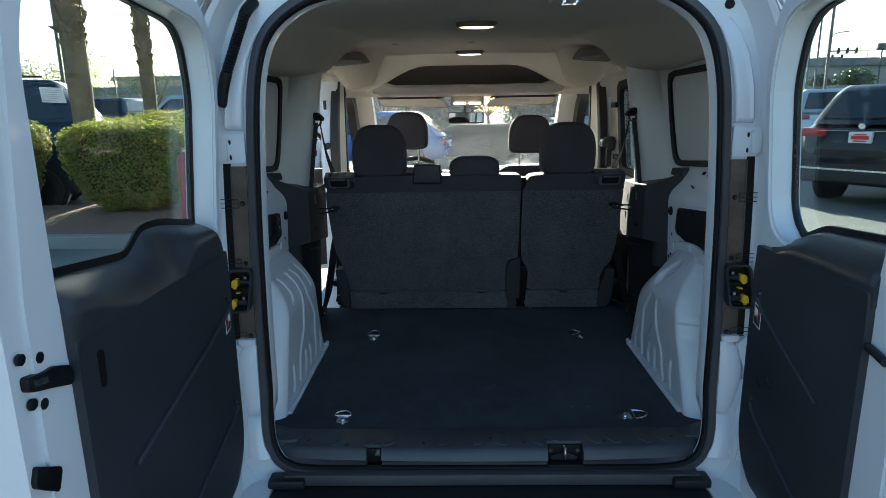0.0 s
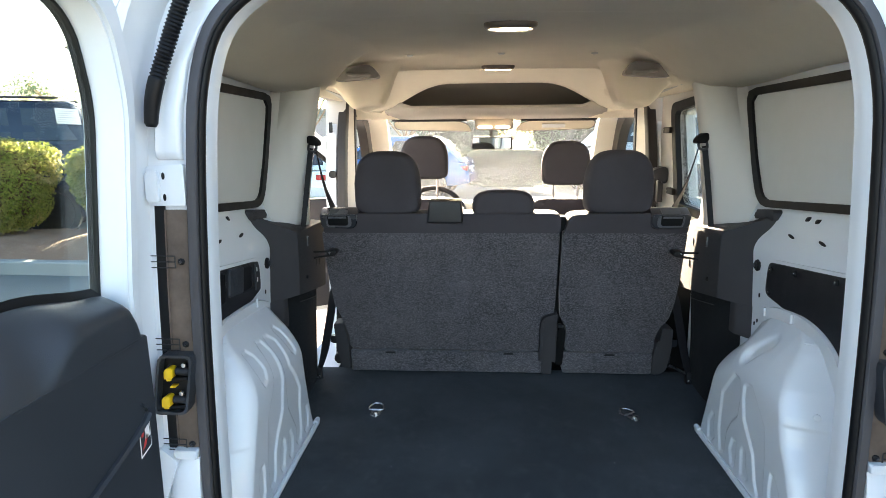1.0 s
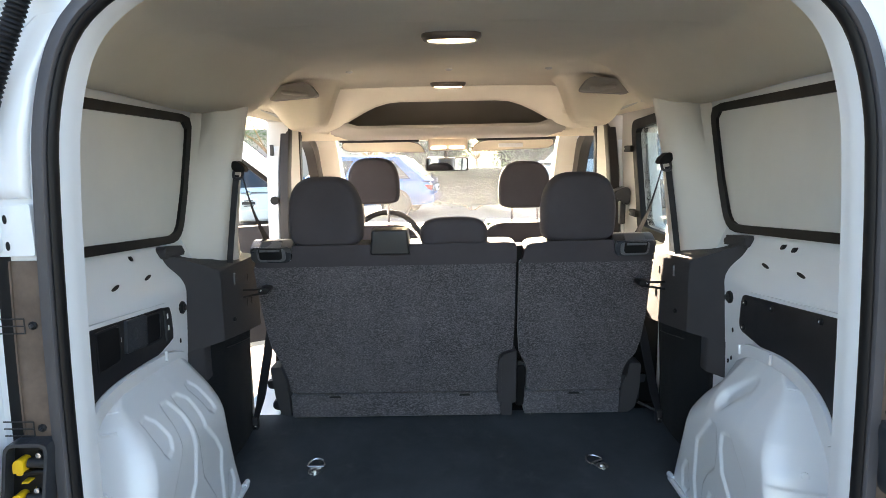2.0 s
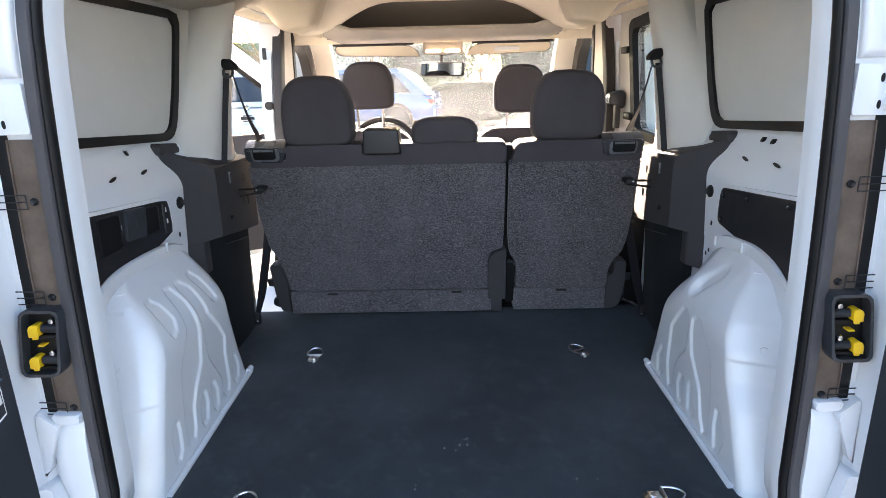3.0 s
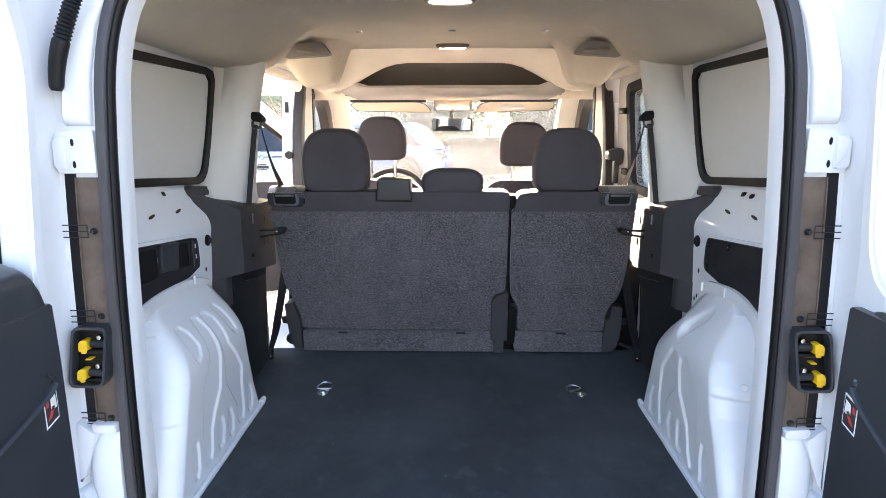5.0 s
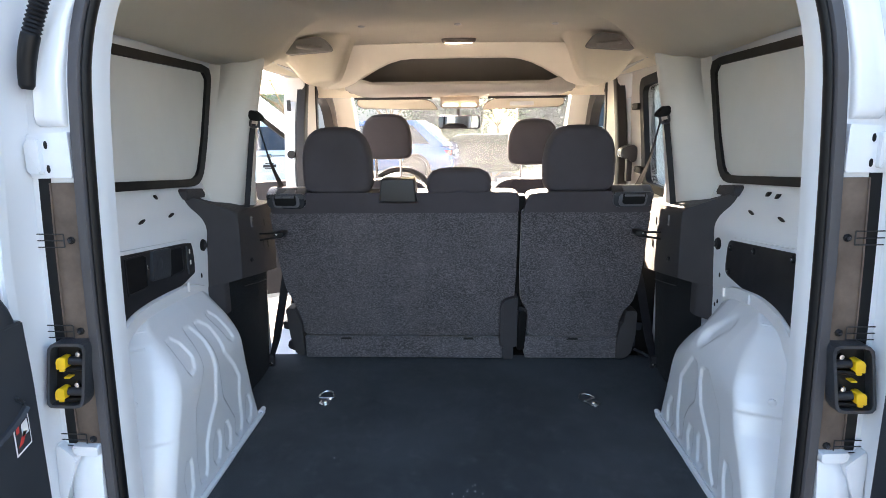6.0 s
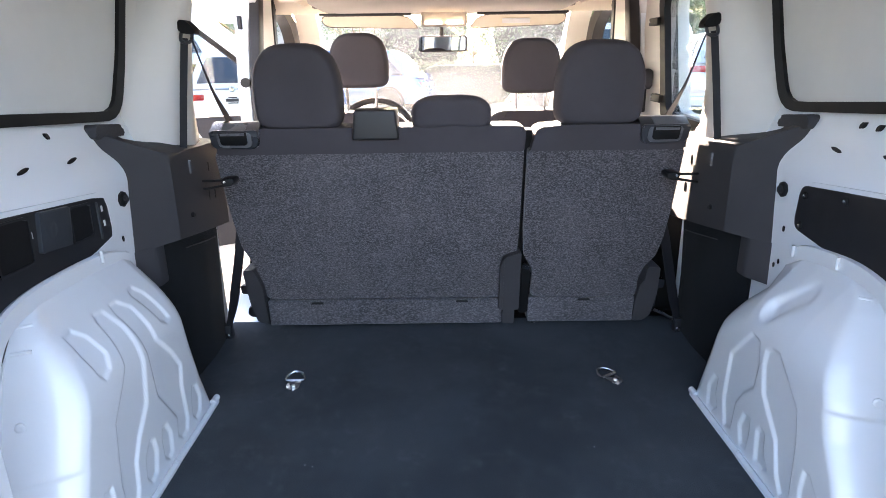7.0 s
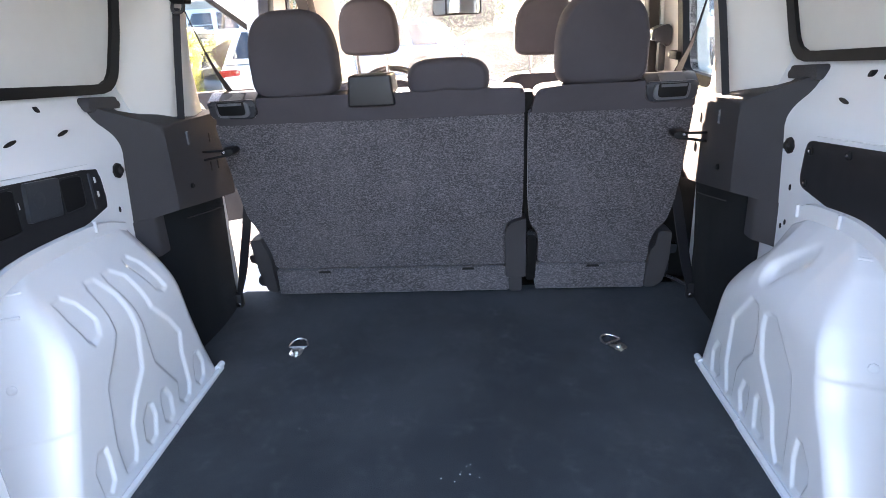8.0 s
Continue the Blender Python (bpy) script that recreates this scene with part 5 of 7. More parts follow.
bm = BM()
prism(bm, [(0.19, 0.66), (0.235, 0.66), (0.225, 1.23), (0.19, 1.23)], back, 0.03, 0.09)
part("split_filler", bm, M["blackrubber"], bench)


def slab(name, pts, d0, d1, mat, parent, r=0.008, bev=0.005, label=""):
    b = BM()
    prism(b, rounded(pts, r, 4), back, d0, d1, bev, 3)
    return part(name, b, mat, parent, label)


slab("hinge_cover", [(-0.628, 0.816), (-0.594, 0.818), (-0.577, 0.755), (-0.579, 0.69), (-0.579, 0.618), (-0.612, 0.626), (-0.624, 0.70)], -0.022, 0.05, M["plastic"], bench, 0.006)
slab("hinge_cover", [(0.150, 0.664), (0.212, 0.662), (0.209, 0.868), (0.172, 0.856), (0.157, 0.846), (0.149, 0.818)], -0.030, 0.04, M["plastic"], bench, 0.006)
slab("hinge_cover_rib", [(0.160, 0.668), (0.163, 0.668), (0.163, 0.842), (0.160, 0.840)], -0.0325, -0.025, M["plastic"], bench, 0.001, 0.0008)
slab("hinge_foot", [(0.162, 0.606), (0.200, 0.606), (0.200, 0.660), (0.160, 0.660)], -0.022, 0.04, M["plastic"], bench, 0.005)
slab("hinge_cover", [(0.598, 0.810), (0.636, 0.806), (0.641, 0.711), (0.632, 0.630), (0.611, 0.609), (0.578, 0.608), (0.578, 0.690), (0.584, 0.751), (0.593, 0.752)], -0.020, 0.05, M["plastic"], bench, 0.006)
slab("split_latch", [(0.214, 0.640), (0.242, 0.640), (0.246, 0.79), (0.238, 0.803), (0.216, 0.803)], -0.008, 0.03, M["blackrubber"], bench)
slab("split_catch", [(0.214, 0.806), (0.238, 0.804), (0.240, 0.812), (0.216, 0.824)], -0.014, 0.01, M["chrome"], bench, 0.003, 0.002)
slab("side_pin", [(-0.650, 0.728), (-0.626, 0.724), (-0.626, 0.757), (-0.650, 0.756)], -0.005, 0.02, M["black"], bench, 0.004, 0.003)
slab("side_knob", [(-0.648, 0.640), (-0.615, 0.632), (-0.615, 0.672), (-0.640, 0.676)], 0.0, 0.04, M["black"], bench, 0.01, 0.006)
slab("side_pin", [(0.642, 0.724), (0.663, 0.724), (0.663, 0.756), (0.642, 0.757)], -0.005, 0.02, M["satin"], bench, 0.004, 0.003)
slab("side_knob", [(0.632, 0.652), (0.650, 0.652), (0.650, 0.686), (0.638, 0.688)], 0.0, 0.03, M["satin"], bench, 0.004, 0.003)
bm = BM()
tube(bm, curve([(0.642, 2.965, 0.650), (0.668, 2.962, 0.640), (0.690, 2.955, 0.628), (0.712, 2.945, 0.632)], 5), 0.0045, 8)
part("anchor_wire", bm, M["satin"], bench)
for s in (-1, 1):
    # the catch release in the bench's shoulder: body, sloping cap, bezel, recess and lever
    h = slab("release_body", [(s * 0.634, 1.198), (s * 0.522, 1.194), (s * 0.509, 1.206), (s * 0.507, 1.242), (s * 0.514, 1.246), (s * 0.634, 1.246)], -0.022, 0.07, M["satin"], bench, 0.010, 0.007, "satin grey release housing")
    slab("release_bezel", [(s * 0.612, 1.201), (s * 0.534, 1.199), (s * 0.524, 1.208), (s * 0.525, 1.240), (s * 0.616, 1.240)], -0.0265, -0.015, M["lever"], h, 0.010, 0.003)
    slab("release_recess", [(s * 0.606, 1.207), (s * 0.541, 1.206), (s * 0.535, 1.212), (s * 0.535, 1.242), (s * 0.608, 1.242)], -0.0280, -0.018, M["blackrubber"], h, 0.006, 0.001)
    cap = [(-0.023, 1.234), (-0.021, 1.241), (0.028, 1.262), (0.056, 1.263), (0.058, 1.248), (0.0, 1.236)]
    bm = BM()
    loft(bm, [[back(x, z, d) for d, z in cap] for x in (s * 0.635, s * 0.632, s * 0.512, s * 0.506)])
    part("release_cap", bm, M["satin"], h)
    bm = BM()
    grip = [(-0.029, 1.232), (-0.030, 1.238), (-0.024, 1.2425), (0.020, 1.2615), (0.024, 1.260), (0.020, 1.254), (-0.020, 1.237)]
    loft(bm, [[back(x, z, d) for d, z in grip] for x in (s * 0.604, s * 0.600, s * 0.545, s * 0.541)])
    part("release_lever", bm, M["lever"], h, "pale satin release lever")
for x in (-0.095, 0.105, 0.265):
    bm = BM()
    box(bm, (x - 0.006, 2.990, 0.598), (x + 0.006, 3.004, 0.607), 0.002)
    screw(bm, (x, 2.989, 0.604), (0, -1, 0), 0.0035, 0.003)
    part("foot_bolt", bm, M["chrome"], bench, "bright steel foot bolt")
# added slab behind the bench: keeps sun off the lower trim, darkens the gap
bm = BM()
prism(bm, rounded([(3.05, 0.60), (3.50, 0.60), (3.50, 1.00), (3.32, 1.055), (3.10, 1.025)], 0.03, 4), lambda u, v, d: (d, u, v), 0.625, 0.752, 0.006)
part("gap_blocker", bm, M["matte"], bench)
# lower added slab on the left, made like the right one
bm = BM()
prism(bm, rounded([(3.05, 0.60), (3.50, 0.60), (3.50, 0.80), (3.10, 0.86)], 0.03, 4), lambda u, v, d: (-d, u, v), 0.60, 0.655, 0.006)
part("gap_blocker", bm, M["matte"], bench)
# seat cushion in front of the back and its dark base
for x0, x1 in ((-0.62, 0.20), (0.22, 0.62)):
    bm = BM()
    box(bm, (x0, 3.06, 0.80), (x1, 3.50, 0.92), 0.03, 3)
    part("seat_cushion", bm, M["vinyl"], bench)
    bm = BM()
    box(bm, (x0 + 0.03, 3.05, 0.595), (x1 - 0.03, 3.42, 0.80), 0.01)
    part("seat_base", bm, M["blackrubber"], bench)


def headrest(name, x0, x1, z0, z1, y, thick, parent, mat, square=0.3, label=""):
    cx, w = (x0 + x1) / 2, (x1 - x0) / 2
    h = z1 - z0
    out = []
    for k in range(40):
        a = 2 * math.pi * k / 40
        c, sn = math.cos(a), math.sin(a)
        e = 0.45 if sn < 0 else 0.62
        u = math.copysign(abs(c) ** e, c)
        v = math.copysign(abs(sn) ** (0.28 if sn < 0 else 0.70), sn)
        taper = 1 - 0.10 * max(0, v) - 0.0 * v
        out.append((cx + w * u * taper, z0 + h * (0.5 + 0.5 * v)))
    bm = BM()
    lean = 0.10
    pillow(bm, out, lambda u, v, d: (u, y + d + lean * (z1 - v), v), -thick / 2, thick / 2, 0.018, 5)
    return part(name, bm, mat, parent, label, sharp=60)


headrest("headrest", -0.518, -0.284, 1.238, 1.462, 2.862, 0.10, bench, M["vinyl"])
headrest("headrest", 0.281, 0.517, 1.240, 1.462, 2.862, 0.10, bench, M["vinyl"])
headrest("centre_headrest", -0.104, 0.112, 1.238, 1.327, 2.862, 0.09, bench, M["vinyl"])
bm = BM()
loft(bm, [[(cx * k - 0.198, 2.845 + d, 1.215 + (0.078 if v else 0) * (1 if d < 0.09 else 0.9)) for cx, v in ((-0.063, 0), (0.063, 0), (0.056, 1), (-0.056, 1))] for k, d in ((0.96, -0.026), (1.0, -0.018), (1.0, 0.06), (0.94, 0.10))])
bmesh.ops.bevel(bm, geom=bm.edges[:], offset=0.006, segments=3, profile=0.6, affect="EDGES")
part("belt_outlet", bm, M["black"], bench, "black plastic belt outlet on the bench top")


# ---- front seats ----
def front_seat(s):
    xc = s * 0.345
    t = thing("front_seat", (xc, 3.75, 0.50), "dark cloth front seat with a raised headrest on steel posts", "car seat", "front seats")
    headrest("headrest", xc - 0.118, xc + 0.118, 1.30 if s < 0 else 1.27, 1.512 if s < 0 else 1.485, 3.74, 0.10, t, M["vinyl"])
    bm = BM()
    out = rounded([(xc - 0.235, 0.62), (xc + 0.235, 0.62), (xc + 0.225, 1.10), (xc + 0.15, 1.205), (xc - 0.15, 1.205), (xc - 0.225, 1.10)], 0.06, 5)
    prism(bm, out, lambda u, v, d: (u, 3.72 + d + (1.2 - v) * 0.28, v), 0.0, 0.12, 0.03, 4)
    part("backrest", bm, M["vinyl"], t)
    bm = BM()
    box(bm, (xc - 0.23, 3.88, 0.68), (xc + 0.23, 4.35, 0.82), 0.03, 3)
    part("seat_cushion", bm, M["vinyl"], t)
    bm = BM()
    box(bm, (xc - 0.2, 3.92, 0.50), (xc + 0.2, 4.3, 0.68), 0.01)
    part("seat_base", bm, M["blackrubber"], t)
    for dx in (-0.055, 0.062):
        bm = BM()
        tube(bm, [(xc + dx, 3.765, 1.19), (xc + dx, 3.75, 1.33)], 0.006, 8)
        part("post", bm, M["chrome"], t, "bright steel post")


front_seat(-1)
front_seat(1)

# ---- cabin front: dashboard, wheel, windscreen, overhead shelf ----
dash = thing("dashboard", (0, 4.6, 0.50), "moulded dashboard under the windscreen, coloured pale to bounce light upwards", "dashboard")
bm = BM()
prof = [(4.36, 0.72), (4.33, 0.98), (4.36, 1.07), (4.42, 1.105), (4.60, 1.09), (4.88, 1.04), (4.88, 0.5), (4.45, 0.5)]
loft(bm, [[(x, y + 0.05 * (abs(x) / 0.7) ** 2, z + (0.03 * math.exp(-((x + 0.33) / 0.16) ** 2) if 1.0 < z and y < 4.5 else 0)) for y, z in prof] for x in [-0.74 + 1.48 * k / 24 for k in range(25)]])
part("dash_body", bm, M["dash"], dash, sharp=60)
for x in (-0.62, -0.08, 0.08, 0.62):
    bm = BM()
    tube(bm, [(x, 4.33, 1.04), (x, 4.37, 1.05)], 0.04, 16, up=(0, 0, 1))
    part("air_vent", bm, M["black"], dash)
paperbm = BM()
box(paperbm, (0.22, 4.38, 1.112), (0.46, 4.52, 1.135), 0.004)
book = thing("booklet", (0.34, 4.45, 1.11), "pale green booklet lying on the dashboard", "booklet")
part("cover", paperbm, surf("pale_green_card", (0.35, 0.45, 0.30), 0.6), book)
wheel = thing("steering_wheel", (-0.335, 4.16, 1.04), "dark steering wheel in front of the driver's seat", "steering wheel")
tilt = pose(-0.335, 4.16, 1.055, 62, 0, 0)
bm = BM()
ring = [tilt @ Vector((0.182 * math.cos(2 * math.pi * k / 36), 0.182 * math.sin(2 * math.pi * k / 36), 0)) for k in range(36)]
sweep(bm, ring, circle(0.015, 10), up=tilt.to_3x3() @ Vector((0, 0, 1)), closed=True)
part("rim", bm, M["black"], wheel)
bm = BM()
prism(bm, rounded([(-0.08, -0.06), (0.08, -0.06), (0.07, 0.05), (-0.07, 0.05)], 0.03), lambda u, v, d: tilt @ Vector((u, v, d)), -0.03, 0.02, 0.008)
part("hub", bm, M["black"], wheel)
for a in (10, 170, 270):
    bm = BM()
    c, sn = math.cos(radians(a)), math.sin(radians(a))
    tube(bm, [tilt @ Vector((0.05 * c, 0.05 * sn, -0.005)), tilt @ Vector((0.178 * c, 0.178 * sn, 0))], 0.012, 8)
    part("spoke", bm, M["black"], wheel)

screen = thing("windscreen", (0, 4.45, 1.08), "dusty windscreen glass catching the sun", "windscreen", kind="structure")
bm = BM()
vs = []
for j in range(9):
    t = j / 8
    row = []
    for i in range(13):
        x = lin(-1, 1, i / 12) * lin(0.76, 0.68, t)
        row.append(bm.verts.new((x, lin(4.93, 4.416, t) - 0.05 * (x / 0.7) ** 2, lin(1.03, 1.665, t))))
    vs.append(row)
for a, b in zip(vs, vs[1:]):
    for i in range(12):
        bm.faces.new((a[i], a[i + 1], b[i + 1], b[i]))
pane = part("pane", bm, M["screen"], screen)
pane.visible_shadow = False

shelf = thing("overhead_shelf", (0, 3.8, 1.60), "pale moulded overhead storage shelf above the windscreen", "shelf")
bm = BM()
rows = []
for k in range(25):
    x = lin(-0.535, 0.535, k / 24)
    e = sm((abs(x) - 0.40) / 0.14)
    top = 1.653 + 0.056 * e
    drop = 0.02 * sm((abs(x) - 0.47) / 0.06)
    rows.append([(x, 3.70 + 0.05 * e, top), (x, 3.69 + 0.05 * e, top - 0.012), (x, 3.70 + 0.05 * e, 1.622 + drop), (x, 3.76, 1.602 + drop), (x, 4.06, 1.592 + drop), (x, 4.10, 1.60 + drop), (x, 4.08, 1.64), (x, 3.75 + 0.05 * e, top - 0.02)])
loft(bm, rows)
part("tray", bm, M["beige"], shelf, sharp=60)
bm = BM()
loft(bm, [[(x, 3.98, 1.62), (x, 3.93, 1.70), (x, 3.84, 1.775), (x, 3.86, 1.79), (x, 4.05, 1.79), (x, 4.05, 1.62)] for x in (-0.56, 0.56)])
part("shelf_back", bm, M["lining"], shelf, "dark grey lining inside the shelf")
bm = BM()
rows = []
for k in range(25):
    x = lin(-0.64, 0.64, k / 24)
    e = sm((abs(x) - 0.20) / 0.38)
    z = 1.757 - 0.125 * e ** 1.3
    y = 3.66 + 0.06 * e
    rows.append([(x, 3.50, liner_z(x, 3.50) + 0.006), (x, 3.50, liner_z(x, 3.50) - 0.001), (x, 3.58 + 0.05 * e, lin(liner_z(x, 3.50), z, 0.30)), (x, y - 0.012, z + 0.004), (x, y, z), (x, y + 0.02, z - 0.005), (x, y + 0.06, z + 0.03), (x, y + 0.06, z + 0.06)])
loft(bm, rows)
part("shelf_lip", bm, M["headliner"], shelf, sharp=60)


def visor(s):
    t = thing("sun_visor", (s * 0.29, 3.99, 1.575), "pale folded-up sun visor under the overhead shelf", "sun visor", "sun visors")
    bm = BM()
    out = rounded([(s * 0.113, 1.533), (s * 0.50, 1.543), (s * 0.525, 1.560), (s * 0.520, 1.586), (s * 0.18, 1.586), (s * 0.135, 1.572)], [0.008, 0.02, 0.015, 0.015, 0.03, 0.03], 4)
    prism(bm, out, lambda u, v, d: (u, d - (v - 1.545) * 0.8, v), 4.01, 4.03, 0.006)
    part("visor_board", bm, M["visor"], t)
    # dark outline in place of the shadow between visor and tray
    bm = BM()
    tube(bm, [(u, 4.008 - (v - 1.545) * 0.8, v) for u, v in out + out[:1]], 0.0018, 6)
    part("shadow_line", bm, M["lampbrown"], t, "thin dark line drawn for the shadow gap at the visor's edge")
    bm = BM()
    tube(bm, [(s * 0.14, 3.965, 1.590), (s * 0.53, 3.965, 1.592)], 0.0055)
    part("pivot_rod", bm, M["black"], t)
    if s > 0:
        bm = BM()
        box(bm, (0.25, 3.980, 1.550), (0.37, 3.992, 1.570), 0.003)
        part("label", bm, M["white"], t, "white paper label")


visor(-1)
visor(1)
con = thing("map_lamp", (0, 3.99, 1.58), "pale map lamp console above the mirror", "ceiling lamp")
bm = BM()
box(bm, (-0.098, 3.94, 1.540), (0.098, 4.05, 1.603), 0.016, 3)
part("housing", bm, M["beige"], con)
for x in (-0.045, 0.045):
    bm = BM()
    box(bm, (x - 0.036, 3.932, 1.548), (x + 0.034, 3.95, 1.560), 0.004)
    part("lens", bm, M["lampglow"], con, "warm glowing lens")
mir = thing("rear_view_mirror", (-0.01, 4.10, 1.49), "black rear-view mirror hanging from the windscreen top", "mirror")
bm = BM()
turned = pose(-0.005, 4.10, 1.471, 0, 0, -8)
box(bm, (-0.110, -0.018, -0.035), (0.110, 0.022, 0.035), 0.012, 3)
bmesh.ops.transform(bm, matrix=turned, verts=bm.verts[:])
part("shell", bm, M["black"], mir)
bm = BM()
prism(bm, rounded([(-0.104, -0.029), (0.104, -0.029), (0.104, 0.029), (-0.104, 0.029)], 0.012), lambda u, v, d: turned @ Vector((u, d, v)), -0.0205, -0.015)
part("mirror_glass", bm, surf("mirror_silver", (0.85, 0.86, 0.86), 0.02, metal=1, var=0.01, bump=0, rvar=0.01), mir)
bm = BM()
tube(bm, [(-0.01, 4.12, 1.49), (-0.01, 4.14, 1.56)], 0.009)
part("stalk", bm, M["black"], mir)


# ---- cabin sides ----
def slabside(name, s, pts, x0, x1, mat, label, category, bev=0.0, parent=None):
    b = BM()
    prism(b, pts, lambda u, v, d: (s * d, u, v), x0, x1, bev, 2)
    ob = part(name, b, mat, parent, label if parent else "")
    return ob if parent else tagged(ob, label, category, kind="structure")


for s in (-1, 1):
    slabside("roof_rail", s, [(3.0, 1.705), (4.30, 1.672), (4.30, 1.76), (3.0, 1.79)], 0.70, 0.83, M["pillar"], "pale trim along the roof rail", "trim", 0.008)
    slabside("centre_pillar", s, [(3.76, 0.45), (3.93, 0.45), (3.97, 1.30), (4.00, 1.69), (3.80, 1.69), (3.74, 1.25)], 0.735, 0.84, M["pillar"], "pale plastic centre pillar trim", "pillar", 0.015)
    if s < 0:
        # added out of view: stops the sun streak on the left cargo floor
        slabside("pillar_sun_block", s, [(3.72, 0.45), (3.95, 0.45), (3.95, 0.88), (3.90, 0.98), (3.76, 0.98), (3.72, 0.90)], 0.650, 0.733, M["pillar"], "unseen block added at the centre pillar to stop low sun", "pillar", 0.012)
    for name, x0, x1, shift, mat, label in (("pillar_seal", 0.731, 0.776, 0.0, "sealdark", "dark brown rubber seal on the centre pillar"), ("door_post", 0.778, 0.83, 0.012, "paint", "white painted door post beside the seal")):
        b = BM()
        loft(b, [[(s * x, y + shift + dy, z) for x, dy in ((x0, 0.004), (x0 + 0.004, -0.004), (x1 - 0.004, -0.004), (x1, 0.004), (x1, 0.05), (x0, 0.05))] for z, y in ((0.45, 3.67), (0.9, 3.68), (1.25, 3.695), (1.45, 3.735), (1.60, 3.785), (1.70, 3.82))])
        tagged(part(name, b, M[mat]), label, "door post" if mat == "paint" else "seal", kind="structure")
    slabside("front_pillar", s, rounded([(4.25, 1.70), (4.38, 1.70), (4.60, 1.48), (4.94, 1.06), (4.78, 1.06), (4.50, 1.45), (4.43, 1.58)], [0.02, 0.02, 0.1, 0.02, 0.02, 0.15, 0.08], 5), 0.625, 0.730, M["pillar"], "pale front pillar trim beside the windscreen", "pillar", 0.02)
    slabside("window_trim", s, [(3.93, 1.10), (3.98, 1.10), (4.04, 1.68), (3.97, 1.68)], 0.738, 0.752, M["pod"], "grey runner on the centre pillar", "trim", 0.003)
    if s < 0:
        d = thing("doorway_seal", (s * 0.78, 4.3, 0.45), "dark rubber seal round the open front doorway", "seal", kind="structure")
    else:
        d = thing("front_door", (s * 0.78, 4.3, 0.45), "closed front door with clear side glass", "door", kind="structure")
        b = BM()
        prism(b, [(3.93, 0.45), (4.95, 0.45), (4.95, 1.06), (4.45, 1.13), (3.96, 1.15)], lambda u, v, dd: (s * dd, u, v), 0.74, 0.85, 0.01)
        part("door_body", b, M["plastic"], d)
    b = BM()
    o = rounded([(3.98, 1.12), (4.74, 1.06), (4.51, 1.45), (4.44, 1.58), (4.23, 1.655), (4.00, 1.665)], [0.03, 0.03, 0.15, 0.12, 0.12, 0.03])
    i = rounded([(4.02, 1.15), (4.62, 1.10), (4.40, 1.43), (4.33, 1.55), (4.17, 1.617), (4.035, 1.627)], [0.03, 0.03, 0.12, 0.10, 0.10, 0.03])
    ringwall(b, o, i, lambda u, v, dd: (s * dd, u, v), 0.732, 0.785, (4.22, 1.36), 80)
    fr = part("window_frame", b, M["sealdark"], d)
    if s > 0:
        b = BM()
        prism(b, i, lambda u, v, dd: (s * dd, u, v), 0.776, 0.780)
        g = part("pane", b, M["clearglass"], d)
        g.visible_shadow = False

# sliding door on the kerb side, closed, with its hinged vent window
sd = thing("sliding_door", (0.78, 3.35, 0.45), "closed sliding door with a black-framed vent window", "door", kind="structure")
place = lambda u, v, d: (d, u, v)
win_o = rounded([(3.0, 1.185), (3.435, 1.190), (3.475, 1.35), (3.565, 1.645), (3.0, 1.675)], [0.04, 0.05, 0, 0.06, 0.04], 6)
win_i = rounded([(3.02, 1.218), (3.385, 1.222), (3.425, 1.35), (3.505, 1.610), (3.02, 1.640)], [0.03, 0.04, 0, 0.045, 0.03], 6)
bm = BM()
ringwall(bm, [(2.93, 0.45), (3.76, 0.45), (3.76, 1.70), (2.93, 1.72)], win_i, place, 0.795, 0.86, (3.28, 1.43), 96)
part("door_shell", bm, M["pillar"], sd)
bm = BM()
ringwall(bm, win_o, win_i, place, 0.772, 0.82, (3.28, 1.43), 96)
part("window_frame", bm, M["matte"], sd)
bm = BM()
prism(bm, win_i, place, 0.812, 0.816)
g = part("pane", bm, M["clearglass"], sd)
g.visible_shadow = False
for y, z in ((3.56, 1.53), (3.47, 1.265)):
    bm = BM()
    box(bm, (0.757, y - 0.045, z - 0.014), (0.785, y + 0.045, z + 0.014), 0.006)
    k = part("window_hinge", bm, M["matte"], sd)
    bm = BM()
    screw(bm, (0.757, y + 0.030, z), (-1, 0, 0), 0.005, 0.003)
    part("screw", bm, M["chrome"], k)
bm = BM()
prism(bm, rounded([(2.97, 0.5), (3.74, 0.5), (3.74, 1.10), (2.97, 1.10)], 0.03), place, 0.755, 0.78, 0.008)
part("door_trim", bm, M["plastic"], sd)

fg = thing("belt_guide", (0.70, 3.62, 1.30), "glossy dark front belt guide on the centre pillar", "belt guide")
bm = BM()
prism(bm, rounded([(0.720, 1.309), (0.760, 1.307), (0.770, 1.286), (0.790, 1.291), (0.791, 1.351), (0.780, 1.367), (0.752, 1.361), (0.720, 1.346)], 0.010, 4), lambda u, v, d: (u, d, v), 3.60, 3.67, 0.010, 3)
part("cover", bm, M["satin"], fg)
bm = BM()
box(bm, (0.752, 3.62, 1.20), (0.778, 3.655, 1.30), 0.006)
part("stem", bm, M["black"], fg)
bm = BM()
box(bm, (0.762, 3.66, 1.335), (0.782, 3.76, 1.36), 0.004)
part("bracket", bm, M["black"], fg)

